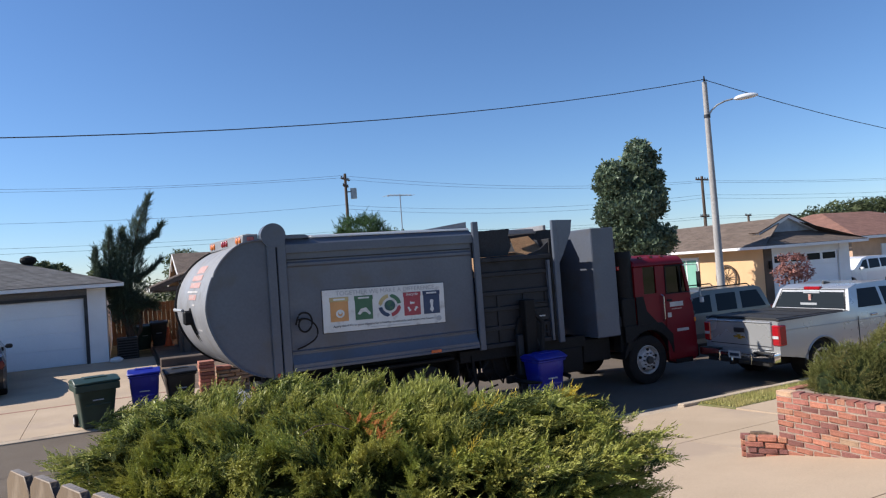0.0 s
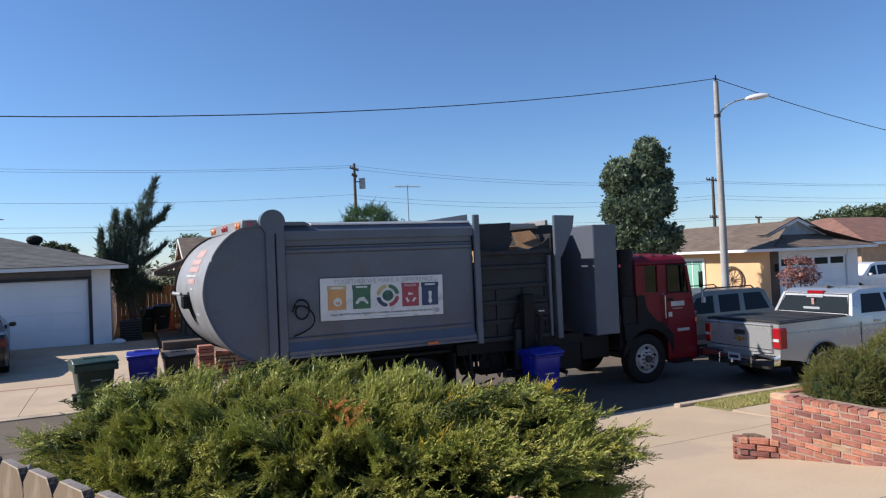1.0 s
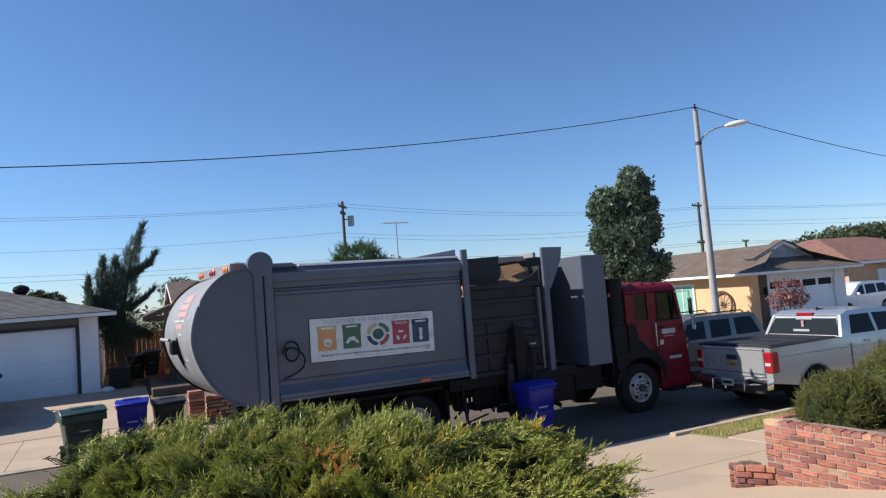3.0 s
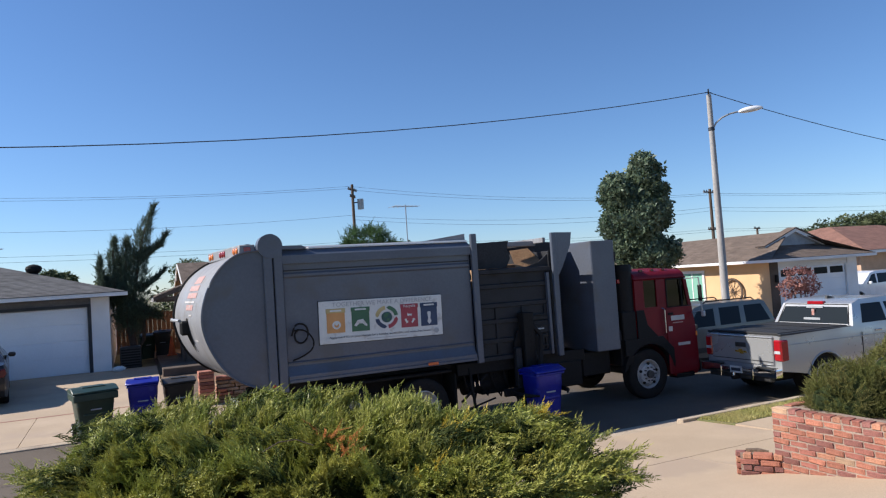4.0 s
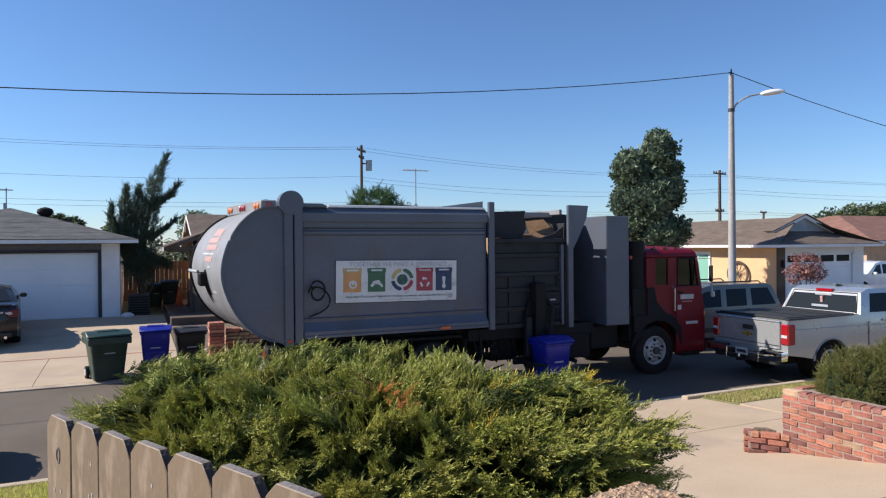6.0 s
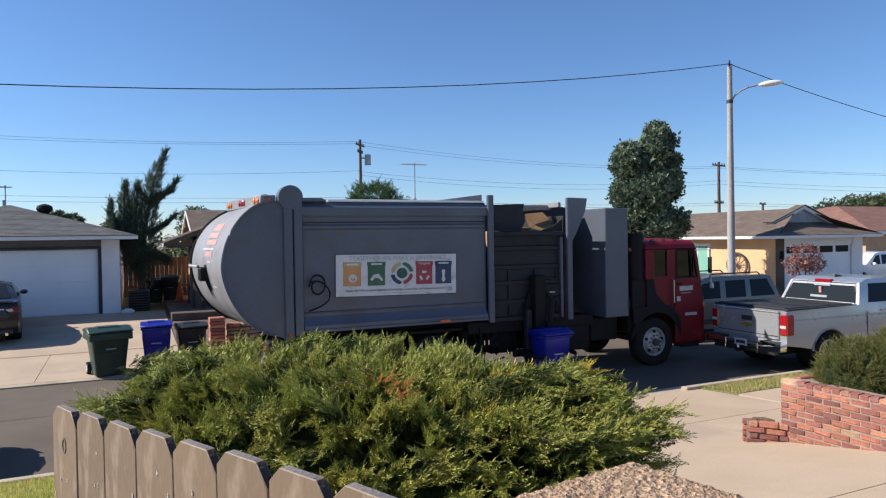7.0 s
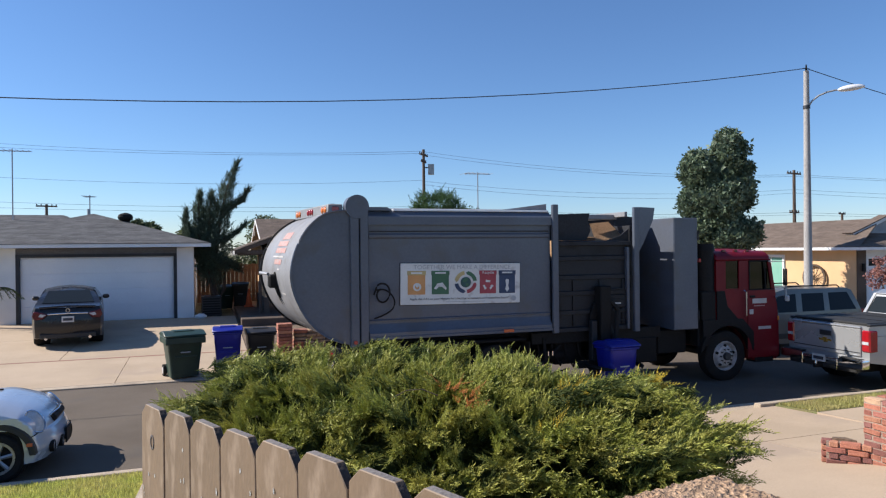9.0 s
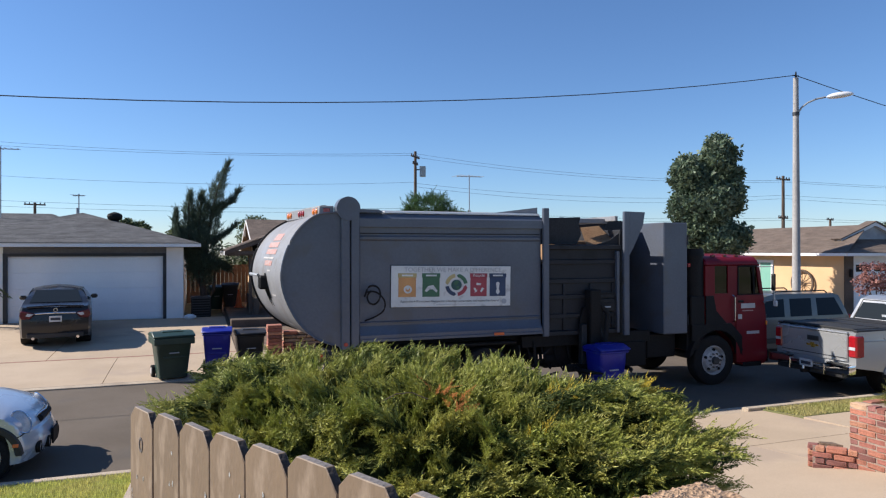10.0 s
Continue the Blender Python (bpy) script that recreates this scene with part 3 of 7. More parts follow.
for k in range(16):
    a = 2 * math.pi * k / 16
    prof = [(0.14, 0), (0.24, 0.06), (0.27, 0.15), (0.24, 0.24), (0.12, 0.3)]
    pts = [Vector((-2.75 + math.cos(a + 0.25 * i / 5) * r, 28.6 + math.sin(a + 0.25 * i / 5) * r, 3.95 + z)) for i, (r, z) in enumerate(prof)]
    nxt = [Vector((-2.75 + math.cos(a + 0.42 + 0.25 * i / 5) * r * 0.95, 28.6 + math.sin(a + 0.42 + 0.25 * i / 5) * r * 0.95, 3.95 + z)) for i, (r, z) in enumerate(prof)]
    va, vb = [ball.verts.new(p) for p in pts], [ball.verts.new(p) for p in nxt]
    for i in range(4):
        ball.faces.new((va[i], vb[i], vb[i + 1], va[i + 1]))
rod((-2.75, 28.6, 4.22), (-2.75, 28.6, 4.27), 0.14, 0.05, ball)
part("vane", ball, M["black"], tv)
part("vent_pipe", rod((-4.25, 30.4, 4.1), (-4.25, 30.4, 4.5), 0.06), M["steel"], h)

# the brown-roofed house behind the truck's tail
h = thing("gabled_house", (6, 32, 0.4), "yellow stucco house with brown shingle gable roof", "house")
part("wall", prism([(29.4, 0.4), (29.4, 2.8), (33.2, 4.1), (37, 2.8), (37, 0.4)], "x", 2.9, 16), M["yellow_stucco"], h)
part("wall", box((2.75, 29.25, 0.45), (5.2, 29.4, 1.1)), M["brown_wood"], h, "dark brown wooden wainscot")
rf = bmesh.new()
slope((2.35, 28.9, 2.74), (17, 28.9, 2.74), (2.35, 33.2, 4.26), (17, 33.2, 4.26), rf, seed=8)
slope((2.35, 37.5, 2.74), (17, 37.5, 2.74), (2.35, 33.2, 4.26), (17, 33.2, 4.26), rf, seed=9)
part("roof", rf, M["brown_roof"], h, "brown shingle gable roof", smooth=None)
for ya, yb in ((28.9, 33.2), (37.5, 33.2)):
    b = bmesh.new()
    v = [b.verts.new(p) for p in ((2.33, ya, 2.6), (2.33, yb, 4.12), (2.33, yb, 4.24), (2.33, ya, 2.72), (2.37, ya, 2.6), (2.37, yb, 4.12), (2.37, yb, 4.24), (2.37, ya, 2.72))]
    for f in ((0, 1, 2, 3), (7, 6, 5, 4), (0, 4, 5, 1), (3, 2, 6, 7)):
        b.faces.new([v[i] for i in f])
    part("barge_board", b, M["white_paint"], h, smooth=None)
part("gable_vent", box((2.29, 32.7, 3.45), (2.34, 33.7, 3.75), 0.01), M["brown_wood"], h)
rf = bmesh.new()
slope((1.1, 31.0, 2.8), (1.1, 25.1, 2.8), (2.75, 31.0, 3.42), (2.75, 25.1, 3.42), rf, seed=18)
slope((2.75, 25.1, 3.42), (2.75, 31.0, 3.42), (6.5, 25.1, 3.43), (6.5, 31.0, 3.43), rf, seed=19)
part("porch_roof", rf, M["brown_roof"], h, "low brown porch roof", smooth=None)
b = bmesh.new()
v = [b.verts.new(p) for y in (25.04, 25.09) for p in ((1.06, y, 2.64), (2.75, y, 3.26), (2.75, y, 3.4), (1.06, y, 2.78))]
for f in ((0, 1, 2, 3), (7, 6, 5, 4), (0, 4, 5, 1), (3, 2, 6, 7), (0, 3, 7, 4)):
    b.faces.new([v[i] for i in f])
part("barge_board", b, M["brown_wood"], h, smooth=None)
part("porch_ceiling", box((1.2, 25.2, 2.62), (4.4, 29.4, 2.65)), M["brown_wood"], h)
part("porch_beam", box((1.08, 25.1, 2.64), (1.14, 29.5, 2.78), 0.01), M["white_paint"], h)
part("porch_beam", box((1.15, 25.12, 2.66), (4.4, 25.22, 2.8), 0.01), M["brown_wood"], h)
part("porch_wall", box((2.1, 25.3, 1.1), (2.2, 28.6, 2.62)), M["yellow_stucco"], h, "sunlit yellow porch wall")
part("porch_wall", box((2.05, 25.25, 0.4), (2.25, 28.6, 1.1)), M["brown_wood"], h, "dark brown porch base")
# Dark upright bar added for the tree shadow on the yellow wall.
for y in (25.35,):
    part("porch_post", box((1.9, y, 0.5), (2.0, y + 0.1, 2.62), 0.01), M["brown_wood"], h)

# the yellow house with the decorated garage gable
h = thing("yellow_house", (26, 22, 0.2), "yellow stucco house with brown hip roof and white garage", "house")
part("wall", box((23.3, 19.25, 0.15), (23.5, 31, 2.58)), M["yellow_stucco"], h)
part("wall", box((23.3, 19.2, 0.15), (23.75, 19.24, 2.58)), M["brown_wood"], h, "brown corner boarding beside the garage")
part("wall", box((23.5, 19.3, 2.3), (28.6, 19.6, 2.58)), M["white_paint"], h)
part("wall", box((28.0, 19.25, 0.15), (28.6, 31, 2.58)), M["white_paint"], h)
part("wall", box((23.5, 30.8, 0.15), (28.0, 31, 2.58)), M["yellow_stucco"], h)
gd = part("garage_door", box((23.9, 19.34, 0.18), (27.9, 19.4, 2.3)), M["garage_white"], h, "white garage door with small panes")
for k in range(4):
    part("panel", box((23.92, 19.322, 0.2 + k * 0.52), (27.88, 19.34, 0.7 + k * 0.52), 0.006), M["garage_white"], gd)
for k in range(4):
    part("pane", box((24.02 + k * 0.98, 19.31, 1.95), (24.82 + k * 0.98, 19.32, 2.22)), M["glass"], gd)
for a, b in (((23.76, 0.18), (23.9, 2.3)), ((27.9, 0.18), (28.0, 2.3))):
    part("door_frame", box((a[0], 19.24, a[1]), (b[0], 19.42, b[1])), M["white_paint"], h)
rf = bmesh.new()
E0, RZ = 2.68, 3.82
slope((22.8, 31.5, E0), (22.8, 18.7, E0), (25.95, 31.5, RZ), (25.95, 20.3, RZ), rf, seed=11)
slope((29.1, 18.7, E0), (29.1, 31.5, E0), (25.95, 20.3, RZ), (25.95, 31.5, RZ), rf, seed=12)
slope((22.8, 18.7, E0), (29.1, 18.7, E0), (24.4, 20.3, 3.25), (27.5, 20.3, 3.25), rf, seed=13)
part("roof", rf, M["brown_roof"], h, "brown shingle roof with a small front gable", smooth=None)
gb = part("gable", prism([(24.45, 3.22), (27.45, 3.22), (25.95, 3.78)], "y", 20.15, 20.3), M["grey_ink"], h, "grey louvred gable panel")
for s in (-1, 1):
    b = bmesh.new()
    v = [b.verts.new(p) for y in (19.98, 20.3) for p in ((25.95 + s * 1.8, y, 3.1), (25.95, y, 3.78), (25.95, y, 3.92), (25.95 + s * 1.9, y, 3.2))]
    for f in ((0, 1, 2, 3), (7, 6, 5, 4), (0, 4, 5, 1), (3, 2, 6, 7), (0, 3, 7, 4)):
        b.faces.new([v[i] for i in f])
    part("barge_board", b, M["white_paint"], gb, smooth=None)
    b = bmesh.new()
    v = [b.verts.new(p) for y in (19.93, 20.4) for p in ((25.95 + s * 1.95, y, 3.2), (25.95, y, 3.925), (25.95, y, 3.965), (25.95 + s * 2.0, y, 3.235))]
    for f in ((0, 1, 2, 3), (7, 6, 5, 4), (0, 4, 5, 1), (3, 2, 6, 7), (0, 3, 7, 4)):
        b.faces.new([v[i] for i in f])
    part("gable_edge", b, M["brown_roof"], gb, smooth=None)
fascia(h, (22.8, 18.7), (29.1, 18.7), 2.56, 2.67, 0.03, M["white_paint"])
fascia(h, (22.8, 31.5), (22.8, 18.7), 2.56, 2.67, 0.03, M["white_paint"])
part("soffit", box((22.85, 18.75, 2.585), (29.05, 31.4, 2.6)), M["white_paint"], h)
window(h, 23.3, 22.7, 23.9, 1.0, 2.25, "x", M["glass_green"], 0.12)
part("wall_lamp", box((23.5, 19.1, 1.75), (23.62, 19.2, 2.05), 0.02), M["black"], h)
part("roof_vent", rod((24.6, 27.5, 3.3), (24.6, 27.5, 3.75), 0.07), M["steel"], h)
w = thing("wagon_wheel", (23.22, 21.05, 0.2), "rustic round twig wheel leaning on the yellow wall", "ornament")
part("rim", ring((23.2, 21.05, 1.45), "x", 0.55, 0.47, 0.05), M["trunk"], w)
for k in range(6):
    a = k * math.pi / 6
    part("spoke", rod((23.2, 21.05 - math.cos(a) * 0.5, 1.45 - math.sin(a) * 0.5), (23.2, 21.05 + math.cos(a) * 0.5, 1.45 + math.sin(a) * 0.5), 0.014, seg=6), M["trunk"], w)
part("stake", rod((23.22, 21.05, 0.15), (23.22, 21.05, 1.0), 0.025, seg=6), M["trunk"], w)

# the peach house farther along
h = thing("peach_house", (40, 26, 0.3), "peach stucco house with reddish roof, farther along", "house")
part("wall", box((35.2, 23.5, 0.2), (46, 32, 2.7)), M["peach_stucco"], h)
part("garage_door", box((37.6, 23.44, 0.3), (41.6, 23.5, 2.3)), M["garage_white"], h)
rf = bmesh.new()
slope((34.5, 22.7, 2.8), (47, 22.7, 2.8), (38.5, 27.4, 4.3), (43, 27.4, 4.3), rf, seed=14)
slope((34.5, 33, 2.8), (34.5, 22.7, 2.8), (38.5, 28, 4.3), (38.5, 27.4, 4.3), rf, seed=15)
slope((47, 22.7, 2.8), (47, 33, 2.8), (43, 27.4, 4.3), (43, 28, 4.3), rf, seed=16)
part("roof", rf, M["red_roof"], h, "reddish brown shingle hip roof", smooth=None)
fascia(h, (34.5, 22.7), (47, 22.7), 2.64, 2.78, 0.03, M["white_paint"])
fascia(h, (34.5, 33), (34.5, 22.7), 2.64, 2.78, 0.03, M["white_paint"])
part("wall", box((30.2, 24.5, 0.25), (35.19, 24.7, 1.75)), M["black_trim"], h, "dark side gate and fence")
window(h, 23.5, 43, 44.6, 1.1, 2.2, "y", M["glass"])

# wooden fence between the garages
f = thing("board_fence", (0.6, 33.5, 0.42), "weathered reddish-brown board fence", "fence")
for k in range(17):
    x = -0.25 + k * 0.185
    part("board", box((x, 33.4, 0.4), (x + 0.175, 33.43, 2.15 + random.uniform(-0.02, 0.02))), M["board"], f)
part("rail", box((-0.25, 33.431, 0.8), (2.89, 33.48, 0.9)), M["board"], f)
part("rail", box((-0.25, 33.431, 1.8), (2.89, 33.48, 1.9)), M["board"], f)

# ---- poles and cables ----
lp = thing("street_lamp", (17.32, 15.95, 0.05), "grey concrete street lamp pole with curved steel arm", "street lamp")
part("pole", rod((17.32, 15.95, 0.0), (17.32, 15.95, 8.05), 0.135, 0.075, seg=16), M["galv"], lp)
part("band", rod((17.32, 15.95, 6.9), (17.32, 15.95, 7.0), 0.1, seg=16), M["black_trim"], lp)
part("insulator", rod((17.32, 15.95, 8.05), (17.32, 15.95, 8.24), 0.035, 0.02), M["black"], lp)
part("cross_pin", rod((17.2, 15.95, 8.12), (17.44, 15.95, 8.12), 0.015), M["black"], lp)
arm_pts = [(17.35, 15.92, 6.95), (17.43, 15.85, 7.13), (17.56, 15.73, 7.27), (17.73, 15.58, 7.36), (17.92, 15.41, 7.4)]
arm = part("arm", tube(arm_pts, 0.027), M["steel"], lp, "galvanised steel curved arm")
head = bmesh.new()
bmesh.ops.create_uvsphere(head, u_segments=18, v_segments=10, radius=1)
for v in head.verts:
    v.co = Vector((v.co.x * 0.34 * (1.15 if v.co.x > 0 else 1), v.co.y * 0.14, v.co.z * (0.11 if v.co.z > 0 else 0.075)))
head.transform(Matrix.Translation((18.18, 15.18, 7.41)) @ pose(0, 0, 0, 0, -4, math.degrees(math.atan2(-0.74, 0.84))))
part("luminaire", head, M["white_car"], arm, "pale cobra-head luminaire")


def cable(name, pts, r, label):
    tagged(new(name, mesh(name, tube(pts, r, seg=5), M["wire"], 0.6)), label, "cable", "overhead cables", kind="structure")


cable("street_cable", [(x, 15.95, 5.86 + 0.00378 * (x + 7.2) ** 2) for x in np.linspace(-32, 17.3, 28)], 0.0125, "black cable strung along the street lamps")
cable("street_cable", [(x, 15.95, 5.86 + 0.00378 * (41.8 - x) ** 2) for x in np.linspace(17.3, 66, 28)], 0.0125, "black cable strung along the street lamps")
for x in (-32, 66):
    e = thing("street_lamp_pole", (x, 15.95, 0.0), "grey concrete street lamp pole farther along", "street lamp")
    part("pole", rod((x, 15.95, -0.05), (x, 15.95, 8.1), 0.135, 0.075), M["galv"], e)


def utility_pole(x, y, top, label, arms, can=False, turn=0.35):
    e = thing("utility_pole", (x, y, 0.4), label, "utility pole", "utility poles")
    part("pole", rod((x, y, 0.35), (x, y, top), 0.17, 0.12), M["pole_wood"], e)
    c, s = math.cos(turn), math.sin(turn)
    for z, half in arms:
        a = part("crossarm", tube([(x - c * half, y - s * half, z), (x + c * half, y + s * half, z)], 0.07, seg=4), M["pole_wood"], e)
        for u in (-0.9, -0.5, 0.5, 0.9):
            part("insulator", rod((x + c * half * u, y + s * half * u, z), (x + c * half * u, y + s * half * u, z + 0.2), 0.05, seg=6), M["black_trim"], a)
    if can:
        part("transformer", rod((x + 0.65, y - 0.1, top - 2.2), (x + 0.65, y - 0.1, top - 1.3), 0.28), M["steel"], e, "grey transformer can")
        part("bracket", rod((x, y, top - 1.6), (x + 0.5, y - 0.1, top - 1.6), 0.05, seg=6), M["black"], e)
    return e


utility_pole(18.4, 57.25, 11.5, "dark wooden utility pole with a transformer", [(11.0, 1.0), (10.4, 0.6)], True, 0.9)
utility_pole(48.75, 46.1, 9.3, "dark wooden utility pole with two crossarms", [(9.0, 1.0), (5.6, 0.7)], False, 0.2)
utility_pole(-14, 74, 7.4, "far wooden utility pole", [(7.2, 0.9)])
utility_pole(66, 56, 6.2, "far wooden utility pole", [(6.1, 0.9)])


def sag(p, q, d, n=14):
    p, q = Vector(p), Vector(q)
    return [p.lerp(q, t) - Vector((0, 0, d * 4 * t * (1 - t))) for t in np.linspace(0, 1, n)]


for za, zb, d in ((11.35, 12.2, 0.9), (11.15, 11.6, 0.7), (8.8, 9.6, 0.9), (6.5, 7.4, 0.5), (6.2, 6.9, 0.5)):
    cable("far_cable", sag((18.4, 57.2, za), (-30, 62, zb), d), 0.01, "far utility cable behind the houses")
for za, zb, d in ((11.3, 8.9, 0.7), (11.0, 8.75, 0.7), (8.7, 7.6, 0.7), (8.4, 7.3, 0.8), (6.5, 5.6, 0.4), (6.2, 5.4, 0.4)):
    cable("far_cable", sag((18.4, 57.2, za), (48.75, 46.1, zb), d), 0.01, "far utility cable behind the houses")
    cable("far_cable", sag((48.75, 46.1, zb), (95, 32, zb - 0.3), d), 0.01, "far utility cable behind the houses")


def aerial(x, y, z0, z1, size, label):
    e = thing("antenna", (x, y, z0), label, "antenna", "roof antennas")
    part("mast", rod((x, y, z0), (x, y, z1), 0.028, seg=6), M["steel"], e)
    boom = part("boom", rod((x - size, y, z1 - 0.1), (x + size, y, z1 - 0.1), 0.02, seg=6), M["steel"], e)
    for k in range(7):
        u = x - size + 2 * size * k / 6
        half = 0.75 - 0.07 * k
        part("element", rod((u, y - half, z1 - 0.1), (u, y + half, z1 - 0.07), 0.012, seg=5), M["steel"], boom)


aerial(14.45, 35.2, 3.3, 7.0, 0.75, "tall thin roof antenna")
aerial(-7.9, 34.9, 4.2, 7.4, 0.7, "tall thin roof antenna")
aerial(-5.2, 37.5, 4.1, 5.6, 0.25, "small thin roof antenna")

# ---- the refuse truck ----
NEAR, FAR = 11.32, 13.8


def rounded(pts, times=2):
    """Corners of a line cut off again and again, so that it bends smoothly."""
    pts = [Vector(p) for p in pts]
    for _ in range(times):
        pts = [pts[0]] + [q for a, b in zip(pts, pts[1:]) for q in (a.lerp(b, 0.25), a.lerp(b, 0.75))] + [pts[-1]]
    return pts


truck = thing("garbage_truck", (6.4, 12.56, 0.0), "slate grey refuse truck body with dark red low cab", "garbage truck")


def smooth_line(pts, n=5):
    """Points along a curve through pts."""
    out = []
    for i in range(len(pts) - 1):
        p0, p1, p2, p3 = (Vector((*pts[max(0, min(len(pts) - 1, k))], 0)) for k in (i - 1, i, i + 1, i + 2))
        for s in range(n):
            t = s / n
            q = 0.5 * (2 * p1 + (p2 - p0) * t + (2 * p0 - 5 * p1 + 4 * p2 - p3) * t * t + (3 * p1 - p0 - 3 * p2 + p3) * t ** 3)
            out.append((q.x, q.y))
    return out + [tuple(pts[-1])]


TAIL = smooth_line([(2.33, 3.44), (1.95, 3.39), (1.65, 3.16), (1.45, 2.82), (1.36, 2.45), (1.39, 2.14), (1.52, 1.81), (1.7, 1.55), (1.95, 1.34), (2.33, 1.19)], 5)
STATIONS = [(NEAR + 0.03, 0.0), (11.5, 0.0), (11.75, -0.07), (12.2, -0.13), (12.6, -0.15), (13.0, -0.13), (13.3, -0.07), (13.55, 0), (FAR - 0.03, 0.0)]


def tail_x(y, z):
    """The tailgate's outer face at a height and place across it."""
    for (xa, za), (xb, zb) in zip(TAIL, TAIL[1:]):
        if zb <= z <= za:
            x = xa + (xb - xa) * (za - z) / (za - zb)
            break
    else:
        x = 2.2
    return x - 0.26 * (y - 11.35) / 2.42 * max(0, 1 - ((z - 2.3) / 1.25) ** 4)


bm = bmesh.new()
rows = []
for y, _ in STATIONS:
    rows.append([bm.verts.new((tail_x(y, z) if 0 < i < len(TAIL) - 1 else x, y, z)) for i, (x, z) in enumerate(TAIL)])
for one, two in zip(rows, rows[1:]):
    for i in range(len(TAIL) - 1):
        # Rear faces take the paler grey in place of sunlight on them.
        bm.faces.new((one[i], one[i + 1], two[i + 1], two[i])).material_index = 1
bm.faces.new(rows[0])
bm.faces.new(rows[-1][::-1])
bm.faces.new([r[0] for r in rows] + [r[-1] for r in rows][::-1])
bmesh.ops.recalc_face_normals(bm, faces=bm.faces)
tail = part("tailgate", bm, (M["truck"], M["truck_light"]), truck, "rounded grey tailgate, sunlight put into its paler rear skin", smooth=0.9)
for y, r, mat in ((NEAR + 0.012, 0.018, "truck"), (FAR - 0.012, 0.035, "black")):
    part("rim_band", tube([(tail_x(y, z) - 0.005, y, z) for x, z in TAIL[1:-2]], r, seg=6), M[mat], tail)
# faded rear lettering, as plain bars on the curved face
for y0, y1, z0, z1, mat in ((lambda q: (q[0] - 0.2, q[1] - 0.2) + q[2:])(q) for q in ((12.35, 12.95, 2.98, 3.1, "red_ink"), (12.3, 13.05, 2.86, 2.95, "red_ink"), (12.25, 13.0, 2.74, 2.83, "red_ink"), (12.3, 13.1, 2.66, 2.69, "pale_ink"), (12.35, 12.9, 2.54, 2.63, "red_ink"), (12.4, 12.6, 2.44, 2.47, "pale_ink"), (12.2, 12.5, 2.02, 2.05, "pale_ink"), (12.2, 12.9, 1.5, 1.53, "pale_ink"))):
    b = bmesh.new()
    n = 5
    g = [[b.verts.new((tail_x(y0 + (y1 - y0) * k / n, z) - 0.006, y0 + (y1 - y0) * k / n, z)) for k in range(n + 1)] for z in (z0, (z0 + z1) / 2, z1)]
    for one, two in zip(g, g[1:]):
        for k in range(n):
            b.faces.new((one[k], one[k + 1], two[k + 1], two[k]))
    part("lettering", b, M[mat], tail, smooth=None)
# the latch with its grease stain
lx = tail_x(12.6, 2.3)
part("latch", box((lx - 0.12, 12.46, 2.12), (lx + 0.05, 12.72, 2.36), 0.03), M["black"], tail, "greasy black latch")
part("latch_bar", tube([(lx - 0.2, 13.25, 2.38), (lx - 0.22, 12.95, 2.38), (lx - 0.12, 12.6, 2.37)], 0.028), M["steel"], tail)
b = bmesh.new()
mid = b.verts.new((tail_x(12.58, 2.2) - 0.008, 12.58, 2.2))
edge = []
for k in range(26):
    an = 2 * math.pi * k / 26
    rad = 0.16 + 0.09 * noise.noise(Vector((math.cos(an) * 2, math.sin(an) * 2, 5)))
    y, z = 12.58 + math.cos(an) * rad * 0.85, 2.2 + math.sin(an) * rad * 1.25
    edge.append(b.verts.new((tail_x(y, z) - 0.008, y, z)))
for k in range(26):
    b.faces.new((mid, edge[k], edge[(k + 1) % 26]))
part("grease_stain", b, M["black"], tail, "black grease stain", smooth=None)
drip = random.Random(3)
for k in range(7):
    y = 12.47 + k * 0.04
    z1 = 2.12 - drip.uniform(0.1, 0.34)
    part("grease_drip", tube([(tail_x(y, z) - 0.002, y + drip.uniform(-0.01, 0.01), z) for z in np.linspace(2.2, z1, 5)], [0.022, 0.02, 0.015, 0.01, 0.004], seg=5), M["black"], tail)
# light bar over the tailgate
bar = part("light_bar", prism([(1.99, 11.48), (2.24, 11.48), (1.98, 13.66), (1.73, 13.66)], "z", 3.37, 3.55, bevel=0.012), M["truck_light"], truck, "pale marker light bar")
for y, mat, w in ((11.64, "amber", 0.085), (11.8, "amber", 0.07), (12.42, "red_lamp", 0.045), (12.56, "red_lamp", 0.045), (12.7, "red_lamp", 0.045), (13.3, "amber", 0.07), (13.48, "amber", 0.085)):
    b = bmesh.new()
    bmesh.ops.create_uvsphere(b, u_segments=14, v_segments=8, radius=1)
    b.transform(Matrix.Translation((1.99 - 0.12 * (y - 11.48), y, 3.46)) @ Matrix.Diagonal((0.03, w, 0.058, 1)))
    part("marker_lamp", b, M[mat], bar)
part("side_marker", box((2.06, 11.462, 3.42), (2.17, 11.479, 3.51), 0.006), M["red_lamp"], bar)
